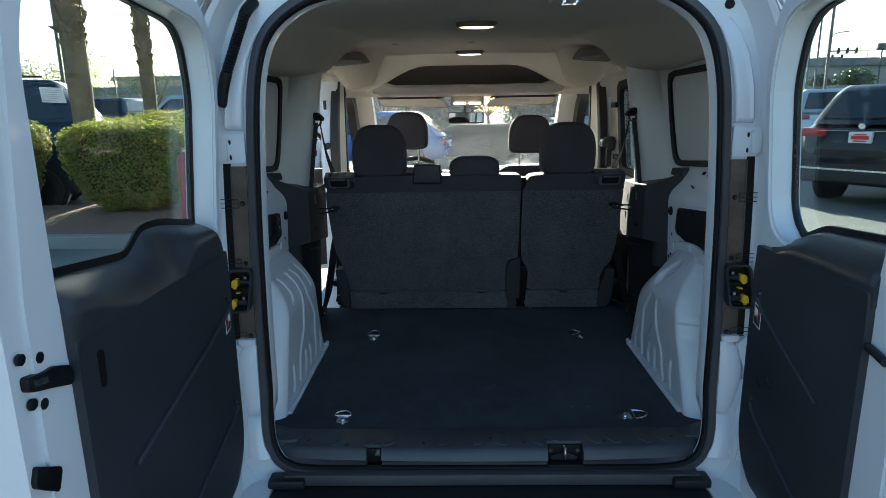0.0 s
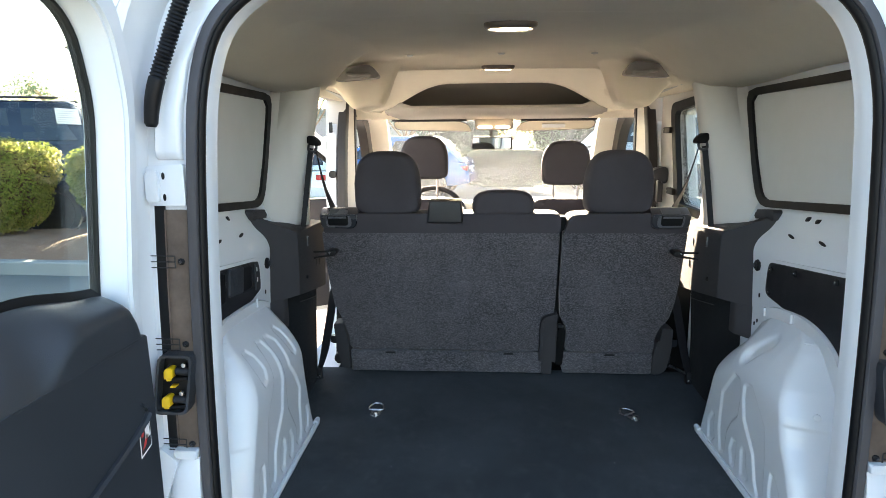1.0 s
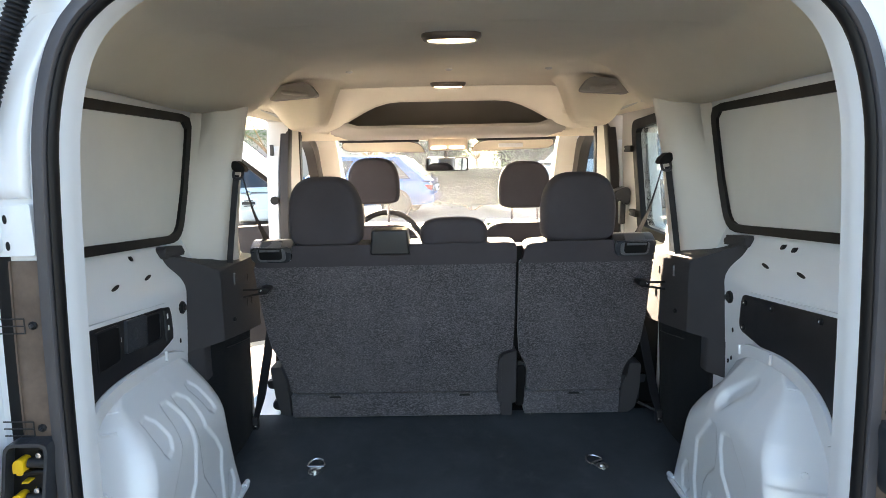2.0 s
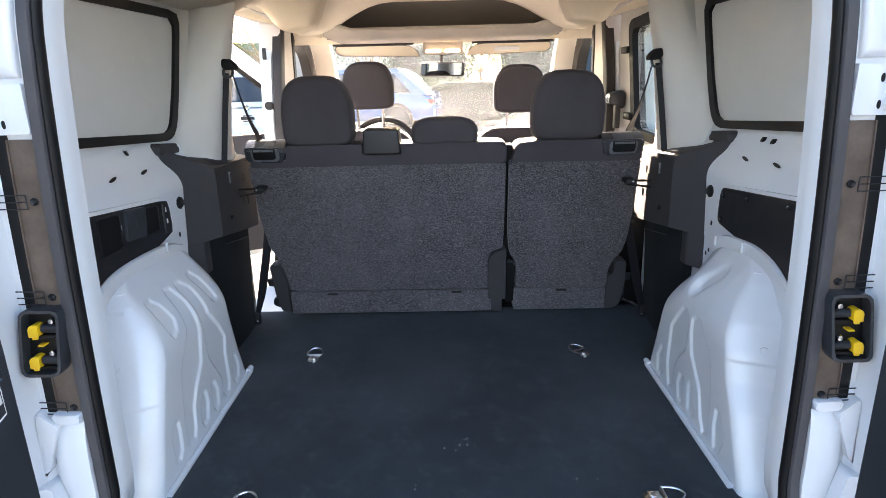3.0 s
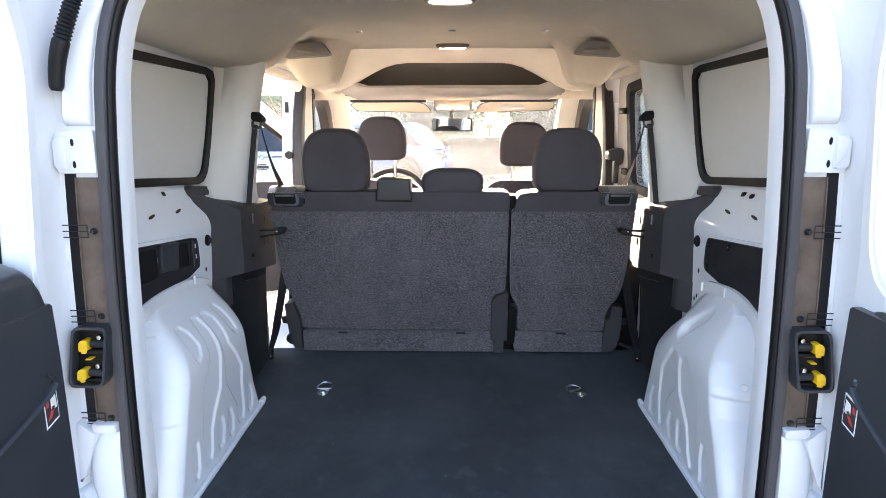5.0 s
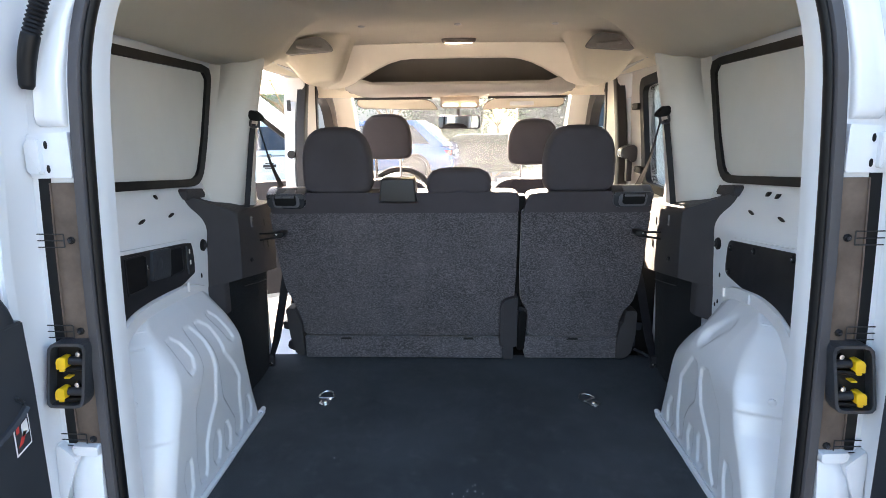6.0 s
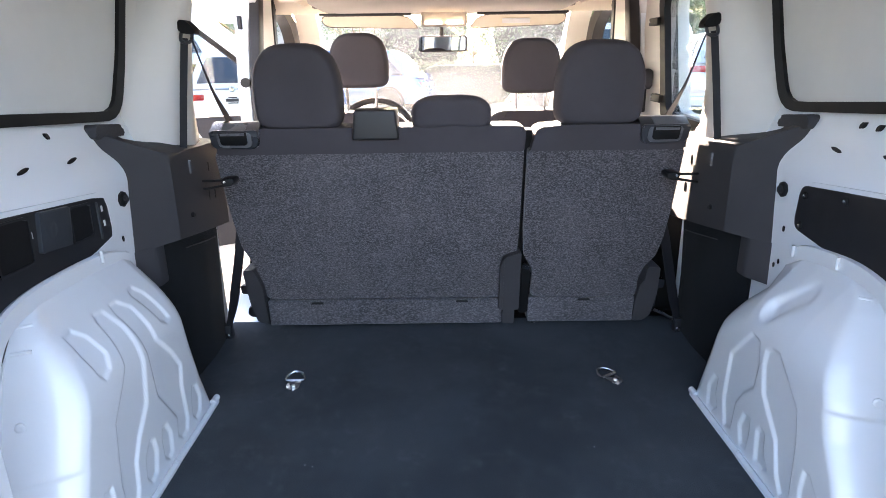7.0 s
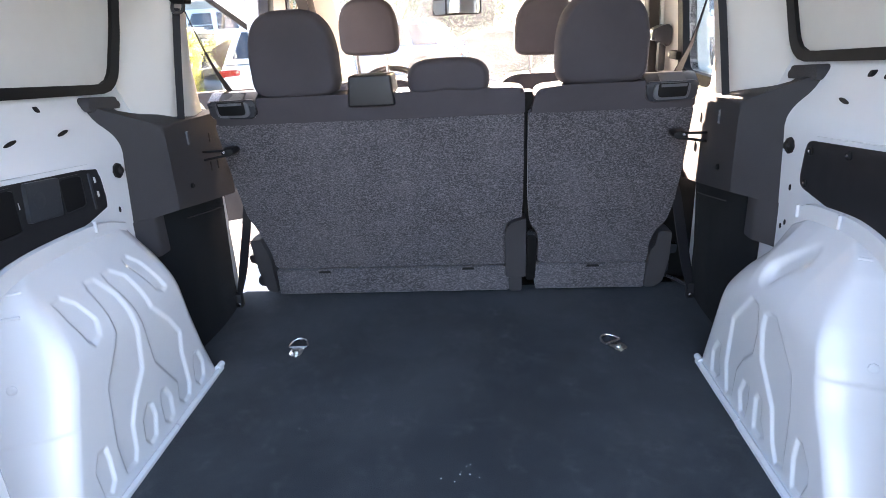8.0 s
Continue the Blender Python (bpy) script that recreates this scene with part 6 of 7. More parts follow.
# open sliding door side: sill step and door edge
st = thing("door_step", (-0.78, 3.35, 0.45), "pale sunlit door step at the open sliding door", "door step", kind="structure")
bm = BM()
box(bm, (-0.86, 3.0, 0.40), (-0.70, 3.75, 0.505), 0.008)
part("step_plate", bm, M["paint"], st)
edge = thing("door_edge_striker", (-0.76, 3.72, 1.25), "round black door bumper stop on the open door frame", "door stop")
bm = BM()
tube(bm, [(-0.79, 3.735, 1.33), (-0.79, 3.70, 1.33)], 0.013, 12, up=(0, 0, 1))
tube(bm, [(-0.79, 3.70, 1.33), (-0.79, 3.685, 1.33)], 0.019, 12, up=(0, 0, 1))
part("stop", bm, M["blackrubber"], edge)
bm = BM()
box(bm, (-0.81, 3.73, 1.53), (-0.795, 3.75, 1.58), 0.003)
part("slot_plate", bm, M["black"], edge)

# nose of the van
nose = thing("bonnet", (0, 5.2, 0.4), "white painted bonnet and front of the van", "bonnet", kind="structure")
bm = BM()
loft(bm, [[(x, y, z - 0.03 * (x / 0.75) ** 2) for y, z in ((4.90, 1.030), (4.98, 1.052), (5.15, 1.048), (5.30, 1.036), (5.42, 1.016), (5.52, 0.97), (5.60, 0.80), (5.64, 0.35), (4.9, 0.35))] for x in [-0.84 + 1.68 * k / 12 for k in range(13)]])
part("bonnet_skin", bm, M["bonnet"], nose)


# ---- rear doors, folded open ----
def rear_door(s, y_in, wide):
    """y_in: the latch edge's y; the hinge edge stands at 1.70."""
    t = thing("door_1" if s < 0 else "door_2", (s * 0.69, 1.70, 0.55), "white open rear van door with charcoal inner trim and clear window", "van door", kind="structure")
    yh = 1.690
    place = lambda u, v, d: (s * (d - 0.08 * max(0, v - 1.27)), u, v)
    o = rounded([(y_in, 0.52), (yh, 0.52), (yh, 1.60), (yh - 0.05, 1.74), (y_in + 0.06, 1.80), (y_in, 1.72)], [0.09, 0.09, 0.05, 0.10, 0.12, 0.08], 6)
    lowz = 1.175 if wide else 1.232
    win = rounded([(y_in + 0.122, 1.185), (yh - 0.028, lowz), (yh - 0.026, 1.56), (yh - 0.075, 1.70), (y_in + 0.115, 1.75), (y_in + 0.076, 1.60)], [0.03, 0.03 if wide else 0.085, 0.04, 0.07, 0.09, 0.05], 6)
    c = ((y_in + yh) / 2, 1.48)
    bm = BM()
    ringwall(bm, o, win, place, 0.652, 0.716, c, 144)
    es = [e for e in bm.edges if len(e.link_faces) == 2 and e.calc_face_angle(0) > 0.9]
    bmesh.ops.bevel(bm, geom=es, offset=0.014, segments=3, profile=0.6, affect="EDGES")
    shell = part("door_shell", bm, M["paint"], t, sharp=50)
    # inner shell bead
    bm = BM()
    o2 = rounded([(y_in + 0.03, 0.58), (yh - 0.006, 0.58), (yh - 0.006, 1.60), (yh - 0.058, 1.72), (y_in + 0.09, 1.77), (y_in + 0.045, 1.70)], [0.09, 0.09, 0.05, 0.10, 0.12, 0.08], 6)
    w2 = rounded([(y_in + 0.115, 1.178), (yh - 0.024, lowz - 0.007), (yh - 0.022, 1.56), (yh - 0.071, 1.704), (y_in + 0.108, 1.754), (y_in + 0.069, 1.60)], [0.03, 0.03 if wide else 0.085, 0.04, 0.07, 0.09, 0.05], 6)
    ringwall(bm, o2, w2, place, 0.646, 0.66, c, 144)
    es = [e for e in bm.edges if len(e.link_faces) == 2 and e.calc_face_angle(0) > 0.9]
    bmesh.ops.bevel(bm, geom=es, offset=0.005, segments=2, profile=0.6, affect="EDGES")
    part("inner_pressing", bm, M["paint"], t, sharp=50)
    bm = BM()
    w3 = rays(win, c, 144)
    w4 = [(c[0] + (u - c[0]) * 0.986, c[1] + (v - c[1]) * 0.982) for u, v in w3]
    ringwall(bm, w3, w4, place, 0.697, 0.712, c, 144)
    part("window_seal", bm, M["blackrubber"], t)
    bm = BM()
    prism(bm, w4, place, 0.700, 0.7045)
    g = part("pane", bm, M["glass"], t)
    g.visible_shadow = False
    # trim panel with its ledge
    y0, y1 = y_in + 0.107, yh - 0.018
    low = 0.60
    pts = rounded([(y0, low + 0.02), (y1 - 0.06, low), (y1, low + 0.10), (y1, 1.10), (y1 - 0.004, 1.196), (y0 + 0.004, 1.196), (y0, 1.15)], [0.03, 0.06, 0.05, 0.02, 0.004, 0.004, 0.02], 5)
    bm = BM()
    prism(bm, pts, lambda u, v, d: (s * d, u, v), 0.631, 0.655, 0.004, 2)
    pan = part("trim_panel", bm, M["doorplastic"], t)

    def sill(u):
        """Height of the trim along the glass: low towards the latch, a hump at the hinge."""
        if not wide:
            return 1.280 - 0.075 * max(0, u - 1.25) - 0.03 * sm((u - 1.50) / 0.12) - 0.05 * sm((u - y1 + 0.045) / 0.045) ** 2
        return 1.288 - 0.10 * min(0.26, max(0, u - 1.06)) + 0.036 * sm((u - 1.335) / 0.085) - 0.028 * sm((u - 1.45) / 0.2) - 0.07 * sm((u - y1 + 0.045) / 0.045) ** 2

    def brow(u):
        """Height of the edge between the sloping top and the upright face."""
        if not wide:
            return 1.222 - 0.03 * sm((u - 1.50) / 0.14) - 0.04 * sm((u - y1 + 0.06) / 0.06) ** 2
        return 1.250 - 0.048 * sm((u - 1.08) / 0.22) + 0.052 * sm((u - 1.42) / 0.10) - 0.07 * sm((u - y1 + 0.06) / 0.06) ** 2

    bm = BM()
    rings = []
    for k in range(49):
        u = lin(y0, y1, k / 48)
        a, b2 = sill(u), brow(u)
        e = 0.006 * sm((u - y1 + 0.02) / 0.02) + 0.006 * sm((y0 + 0.015 - u) / 0.015)
        ring = [(0.650, 1.17), (0.632 + e, 1.17), (0.631 + e, b2 - 0.016), (0.6325 + e, b2 - 0.007), (0.637 + e, b2), (0.645 + e, lin(b2, a, 0.16) + 0.003), (0.660, lin(b2, a, 0.40) + 0.005), (0.678, lin(b2, a, 0.72) + 0.005), (0.692, a - 0.003), (0.6975, a), (0.6975, 1.18)]
        rings.append([(s * x, u, max(z, 1.17)) for x, z in ring])
    loft(bm, rings)
    part("trim_ledge", bm, M["doorplastic"], t, sharp=60)
    bm = BM()
    ys = [lin(y0 - 0.002, y1 - 0.012, k / 40) for k in range(41)]
    sweep(bm, [(s * 0.6965, u, sill(u) + 0.004) for u in ys], [(-0.004, -0.008), (0.004, -0.008), (0.003, 0.007), (-0.002, 0.006)])
    part("ledge_seal", bm, M["blackrubber"], t)
    # pressed steps of the trim panel
    for a, b2 in (((y1 - 0.02, 1.06), (y0 + 0.10, 0.94)), ((y1 - 0.03, 0.80), (y0 + 0.08, 0.68))):
        bm = BM()
        sweep(bm, curve([(s * 0.6295, a[0] - 0.02, a[1] + 0.03), (s * 0.6285, a[0] - 0.05, a[1] - 0.01), (s * 0.6285, b2[0], b2[1])], 6), [(-0.008, -0.003), (0.005, -0.003), (0.002, 0.0012), (-0.004, 0.0014)])
        part("trim_crease", bm, M["doorplastic"], pan)
    # warning sticker near the hinge
    st = thing("warning_sticker", (s * 0.629, 1.632, 1.027), "small black, white and red pictogram sticker on the door trim", "sticker", "door stickers")
    yc, zc = 1.632, 1.032
    P = lambda u, v, d: (s * (0.6296 - d), u, v)
    bm = BM()
    prism(bm, [(yc - 0.016, zc - 0.030), (yc + 0.016, zc - 0.022), (yc + 0.016, zc + 0.030), (yc - 0.016, zc + 0.022)], P, 0.0, 0.0006)
    part("sheet", bm, M["white"], st)
    bm = BM()
    prism(bm, [(yc - 0.014, zc - 0.026), (yc + 0.014, zc - 0.019), (yc + 0.014, zc + 0.026), (yc - 0.014, zc + 0.019)], P, 0.0006, 0.001)
    part("field", bm, M["ink"], st)
    for pts2, mt in (([(yc - 0.002, zc - 0.004), (yc + 0.012, zc - 0.002), (yc + 0.011, zc + 0.020), (yc - 0.001, zc + 0.015)], "white"), ([(yc - 0.011, zc - 0.017), (yc - 0.002, zc - 0.014), (yc + 0.008, zc + 0.002), (yc + 0.001, zc + 0.004)], "inkred"), ([(yc - 0.012, zc + 0.004), (yc - 0.006, zc + 0.005), (yc - 0.006, zc + 0.015), (yc - 0.012, zc + 0.013)], "inkred")):
        bm = BM()
        prism(bm, pts2, P, 0.001, 0.0014)
        part("mark", bm, M[mt], st)
    if wide:
        # latch, bores and stop on the latch side
        bm = BM()
        for u, v in ((y_in + 0.018, 1.209), (y_in + 0.052, 1.198), (y_in + 0.026, 1.142), (y_in + 0.046, 1.133)):
            screw(bm, (s * 0.6465, u, v), (-s, 0, 0), 0.0085, 0.002)
        part("bore_plug", bm, M["blackrubber"], t)
        bm = BM()
        prism(bm, rounded([(y_in + 0.016, 1.184), (y_in + 0.050, 1.178), (y_in + 0.070, 1.178), (y_in + 0.108, 1.163), (y_in + 0.104, 1.135), (y_in + 0.060, 1.150), (y_in + 0.016, 1.163)], 0.007), lambda u, v, d: (s * d, u, v), 0.640, 0.655, 0.003)
        k = part("latch", bm, M["blackrubber"], t)
        bm = BM()
        prism(bm, [(y_in + 0.026, 1.167), (y_in + 0.052, 1.161), (y_in + 0.052, 1.171), (y_in + 0.026, 1.177)], lambda u, v, d: (s * d, u, v), 0.6385, 0.643)
        part("latch_tongue", bm, M["chrome"], k)
        bm = BM()
        prism(bm, rounded([(y_in + 0.004, 1.040), (y_in + 0.012, 1.058), (y_in + 0.058, 1.030), (y_in + 0.044, 0.998), (y_in + 0.004, 1.030)], 0.005), lambda u, v, d: (s * d, u, v), 0.644, 0.655, 0.002)
        part("bump_stop", bm, M["blackrubber"], t)
        bm = BM()
        prism(bm, rounded([(y0 + 0.045, 1.105), (y0 + 0.058, 1.105), (y0 + 0.060, 1.165), (y0 + 0.045, 1.165)], 0.005), lambda u, v, d: (s * d, u, v), 0.6285, 0.64, 0.002)
        part("pull_recess", bm, M["blackrubber"], pan)
    else:
        bm = BM()
        tube(bm, [(s * 0.64, y0 - 0.005, 1.10), (s * 0.632, y0 - 0.06, 1.095)], 0.008, 10)
        part("latch_rod", bm, M["black"], t)
        bm = BM()
        screw(bm, (s * 0.6465, y0 - 0.045, 1.19), (-s, 0, 0), 0.010, 0.002)
        part("bore_plug", bm, M["blackrubber"], t)


rear_door(-1, 0.965, True)
rear_door(1, 1.165, False)

# ---- front side door, standing open beyond the sliding door's opening ----
od = thing("front_side_door", (-0.84, 4.62, 0.5), "open white front side door with a sloping window frame", "van door")
OA = radians(60)
leaf = lambda u, v, d: (-0.84 - math.sin(OA) * u + math.cos(OA) * d, 4.62 - math.cos(OA) * u - math.sin(OA) * d, v)
bm = BM()
sweep_out = [(0.02, 1.317), (0.471, 1.70), (1.02, 1.70), (1.08, 1.12), (1.035, 1.12), (0.98, 1.655), (0.542, 1.655), (0.06, 1.25)]
prism(bm, sweep_out, leaf, -0.03, 0.03, 0.006)
part("window_frame", bm, M["paint"], od)
bm = BM()
k0, k1 = 0.06, 0.542
prism(bm, [(k0, 1.20 + 0.84 * k0), (k1, 1.20 + 0.84 * k1), (k1 + 0.01, 1.20 + 0.84 * k1 - 0.022), (k0, 1.20 + 0.84 * k0 - 0.028)], leaf, -0.022, 0.024, 0.003)
part("glass_seal", bm, M["blackrubber"], od)
bm = BM()
prism(bm, [(0.05, 1.12), (0.05, 1.20 + 0.84 * 0.05), (k1, 1.655), (0.98, 1.655), (1.035, 1.12)], leaf, -0.003, 0.003)
pane = part("pane", bm, M["clearglass"], od)
pane.visible_shadow = False
bm = BM()
prism(bm, rounded([(0.0, 0.42), (1.06, 0.42), (1.085, 0.75), (1.08, 1.13), (0.0, 1.13)], 0.02), leaf, -0.05, 0.03, 0.01)
part("door_shell", bm, M["paint"], od)
bm = BM()
prism(bm, rounded([(0.03, 0.46), (1.02, 0.46), (1.04, 0.75), (1.04, 1.138), (0.03, 1.138)], 0.03), leaf, 0.03, 0.07, 0.015)
part("door_trim", bm, M["plastic"], od)
bm = BM()
box(bm, (-0.85, 4.60, 0.55), (-0.80, 4.66, 0.63), 0.006)
box(bm, (-0.85, 4.60, 0.90), (-0.80, 4.66, 0.98), 0.006)
part("hinge", bm, M["paint"], od)
# ---- car park and planting ----
bm = BM()
box(bm, (-600, -600, -0.3), (600, 600, 0.0))
tagged(part("ground", bm, M["asphalt"]), "dark asphalt car park reaching to the horizon", "ground", kind="structure")

bed = thing("planting_bed", (-7, 9, 0), "raised planting bed of pale desert gravel behind a concrete kerb", "planting bed", kind="structure")
bm = BM()
outline = rounded([(-8.8, 7.42), (-3.6, 7.15), (-2.9, 8.3), (-3.4, 11.0), (-5.1, 11.0), (-5.4, 9.62), (-8.8, 8.3)], [0.2, 0.6, 0.6, 0.4, 0.3, 0.1, 0.2], 6)
prism(bm, outline, lambda u, v, d: (u, v, d), -0.05, 0.12)
part("soil", bm, M["gravel"], bed)
bm = BM()
c0 = (-6.0, 8.35)
grow = lambda k: [(c0[0] + (u - c0[0]) * k[0], c0[1] + (v - c0[1]) * k[1]) for u, v in outline]
rings = [[(u, v, 0.12) for u, v in grow((0.995, 0.97))], [(u, v, 0.20) for u, v in grow((0.9, 0.75))], [(u, v, 0.26) for u, v in grow((0.75, 0.45))]]
loft(bm, rings)
part("mound", bm, M["gravel"], bed)
bm = BM()
prof = [(-0.075, -0.02), (0.075, -0.02), (0.072, 0.13), (0.055, 0.152), (-0.06, 0.152), (-0.075, 0.135)]
path = [(u, v, 0) for u, v in outline]
sweep(bm, path, [(-a, b) for a, b in prof], closed=True)
part("kerb", bm, M["concrete"], bed, "weathered grey concrete kerb")
stones = thing("gravel_stones", (-5, 8, 0.15), "loose pale stones over the planting bed", "gravel", kind="stuff")
bm = BM()
rng = random.Random(11)
verts, faces = [], []
for k in range(5200):
    x, y = rng.uniform(-7.5, -3.4), rng.uniform(7.35, 9.2)
    if y < 7.45 + (-3.6 - x) * 0.05:
        continue
    r = rng.uniform(0.008, 0.024)
    z = 0.128 + max(0, min(1, (y - 7.5) / 0.9)) * 0.08
    b0 = len(verts)
    a = rng.uniform(0, 6.28)
    for i in range(4):
        verts.append((x + r * math.cos(a + i * 1.57) * rng.uniform(0.7, 1.3), y + r * math.sin(a + i * 1.57) * rng.uniform(0.7, 1.3), z))
    verts.append((x, y, z + r * rng.uniform(0.6, 1.1)))
    faces += [(b0, b0 + 1, b0 + 4), (b0 + 1, b0 + 2, b0 + 4), (b0 + 2, b0 + 3, b0 + 4), (b0 + 3, b0, b0 + 4)]
bm.free()
me = bpy.data.meshes.new("stones")
me.from_pydata(verts, [], faces)
stone_mat, nt, ln, b = nodes_of("mixed_stones")
rnd = nt.new("ShaderNodeNewGeometry").outputs["Random Per Island"]
ln.new(mixed(nt, ln, rnd, (0.12, 0.065, 0.045), (0.48, 0.33, 0.23)), b.inputs["Base Color"])
b.inputs["Roughness"].default_value = 0.9
me.materials.append(stone_mat)
ob = new("stones", me)
ob.parent = stones
ob.matrix_parent_inverse = Matrix.Translation(-stones.location)


def leaves(name, spots, size, mat, parent, seed, lift=0.5):
    """Many small folded leaves; spots gives a place and an outward way."""
    r = random.Random(seed)
    vs, fs = [], []
    for p, n in spots:
        n = (Vector(n) + Vector((r.uniform(-1, 1), r.uniform(-1, 1), r.uniform(-0.6, 1))) * 0.8).normalized()
        t = n.cross(Vector((r.uniform(-1, 1), r.uniform(-1, 1), r.uniform(-1, 1)))).normalized()
        b2 = n.cross(t)
        s = size * r.uniform(0.6, 1.3)
        p = Vector(p)
        k = len(vs)
        vs += [p - t * s * 0.5, p + b2 * s * 0.32 + n * s * 0.12, p + t * s * 0.5, p - b2 * s * 0.32 + n * s * 0.12]
        fs += [(k, k + 1, k + 2), (k, k + 2, k + 3)]
    m = bpy.data.meshes.new(name)
    m.from_pydata([tuple(v - parent.location) for v in vs], [], fs)
    m.materials.append(mat)
    o = new(name, m)
    o.parent = parent
    return tagged(o, kind="stuff")


def hedge(x, y, z, w, dpt, h, seed, n=9000, leaf="leaf", size=0.034):
    t = thing("hedge", (x, y, z), "clipped green hedge, sunlit on top, on the gravel bed", "hedge", "clipped hedges")
    r = random.Random(seed)
    noise_off = Vector((seed * 3.1, 0, 0))
    spots = []
    for k in range(n):
        a, b2, c = r.uniform(-1, 1), r.uniform(-1, 1), r.uniform(-1, 1)
        m = max(abs(a), abs(b2), abs(c))
        q = r.uniform(0.86, 1.02)
        p = Vector((a / m, b2 / m, c / m))
        e = 4.5
        l = (abs(p.x) ** e + abs(p.y) ** e + abs(p.z) ** e) ** (1 / e)
        p = p / l
        bump = 1 + 0.10 * noise.noise(p * 2.2 + noise_off) + 0.05 * noise.noise(p * 6 + noise_off)
        taper = 0.74 + 0.26 * sm((p.z + 1.1) / 1.7)
        pos = Vector((x + p.x * w / 2 * bump * q * taper, y + p.y * dpt / 2 * bump * q * taper, z + h * 0.54 + p.z * h * 0.46 * bump * q))
        spots.append((pos, Vector((p.x ** 3, p.y ** 3, p.z ** 3 + 0.3))))
    leaves("foliage", spots, size, M[leaf], t, seed)
    bm = BM()
    rings = []
    for k in range(7):
        v = -1 + 2 * k / 6
        q = 0.80 * (1 - abs(v) ** 5 * 0.35) * (0.74 + 0.26 * sm((v + 1.1) / 1.7))
        rings.append([(x + w / 2 * q * math.copysign(abs(ca) ** 0.5, ca), y + dpt / 2 * q * math.copysign(abs(sa) ** 0.5, sa), z + h * 0.52 + v * h * 0.40) for ca, sa in circle(1, 18)])
    loft(bm, rings)
    part("inner_twigs", bm, surf("brown_twigs", (0.13, 0.075, 0.04) if leaf == "leaf" else (0.03, 0.036, 0.022), 0.95, fine=40, bump=0.8, depth=0.02), t)
    for k in range(4):
        bm = BM()
        a = r.uniform(0, 6.28)
        tube(bm, [(x + 0.05 * math.cos(a), y + 0.05 * math.sin(a), z - 0.02), (x + w * 0.25 * math.cos(a), y + dpt * 0.3 * math.sin(a), z + h * 0.4)], 0.02, 6)
        part("stem", bm, M["bark"], t)


hedge(-4.40, 8.42, 0.20, 1.58, 1.05, 1.24, 1, 24000, "leaf", 0.040)
hedge(-6.68, 8.52, 0.20, 1.85, 1.05, 1.30, 2, 24000, "leaf", 0.040)
hedge(-4.75, 10.35, 0.15, 1.45, 0.9, 1.42, 3, 14000)


def palm(x, y, h, r0, seed, clad):
    t = thing("palm_tree", (x, y, 0.1), "tall palm with a rough trunk clad in old leaf stubs", "palm tree", "palm trees")
    r = random.Random(seed)
    bm = BM()
    rings = []
    for k in range(25):
        z = 0.1 + h * k / 24
        q = r0 * (1.05 - 0.18 * k / 24) * (1.25 if k == 0 else 1) * (1 + 0.03 * math.sin(k * 2.3))
        rings.append([(x + a * q * (1 + 0.03 * math.sin(7 * i + k)), y + b2 * q, z) for i, (a, b2) in enumerate(circle(1, 16))])
    loft(bm, rings)
    part("trunk", bm, M["bark"], t)
    vs, fs = [], []
    zz = clad
    k = 0
    while zz < h:
        a = k * 2.4 + r.uniform(-0.5, 0.5)
        q = r0 * (1.05 - 0.18 * zz / h) * (1 + 0.18 * sm((zz - clad) / 0.5))
        c, s2 = math.cos(a), math.sin(a)
        w = r.uniform(0.02, 0.05)
        out = r.uniform(0.0, 0.045) if r.random() < 0.92 else r.uniform(0.06, 0.12)
        up = r.uniform(0.05, 0.16)
        b0 = len(vs)
        ex, ey = -s2, c
        twist = r.uniform(-0.03, 0.03)
        for du, rr, dz in ((-w, q * 0.93, 0), (w, q * 0.93, 0), (w * 0.4 + twist, q + out, up), (-w * 0.4 + twist, q + out * 1.1, up * 0.9), (0, q * 0.88, up * 1.2)):
            vs.append((c * rr + ex * du, s2 * rr + ey * du, zz + dz - 0.1))
        fs += [(b0, b0 + 1, b0 + 2, b0 + 3), (b0, b0 + 3, b0 + 4), (b0 + 1, b0 + 4, b0 + 2), (b0 + 3, b0 + 2, b0 + 4)]
        zz += 0.011
        k += 1
    m = bpy.data.meshes.new("leaf_stubs")
    m.from_pydata(vs, [], fs)
    m.materials.append(M["bark"])
    o = new("leaf_stubs", m)
    o.parent = t
    tagged(o, kind="stuff")
    vs, fs = [], []
    for f in range(26):
        a = f * 2.399
        el = r.uniform(-0.5, 1.1)
        d = Vector((math.cos(a) * math.cos(el), math.sin(a) * math.cos(el), math.sin(el)))
        side = d.cross(Vector((0, 0, 1))).normalized()
        top = Vector((0, 0, h))
        for j in range(14):
            p = top + d * (0.5 + 0.13 * j) + Vector((0, 0, -0.012 * j * j))
            for sg in (-1, 1):
                b0 = len(vs)
                q = p + side * sg * 0.45 * math.sin(0.25 + j / 14 * 2.6) + Vector((0, 0, -0.12)) + d * 0.2
                vs += [p - d * 0.03, p + d * 0.03, q]
                fs.append((b0, b0 + 1, b0 + 2))
    m = bpy.data.meshes.new("crown")
    m.from_pydata([tuple(v) for v in vs], [], fs)
    m.materials.append(M["treeleaf"])
    o = new("crown", m)
    o.parent = t


palm(-5.545, 9.36, 7.0, 0.158, 1, 2.36)
palm(-7.30, 15.0, 8.0, 0.155, 2, 2.55)


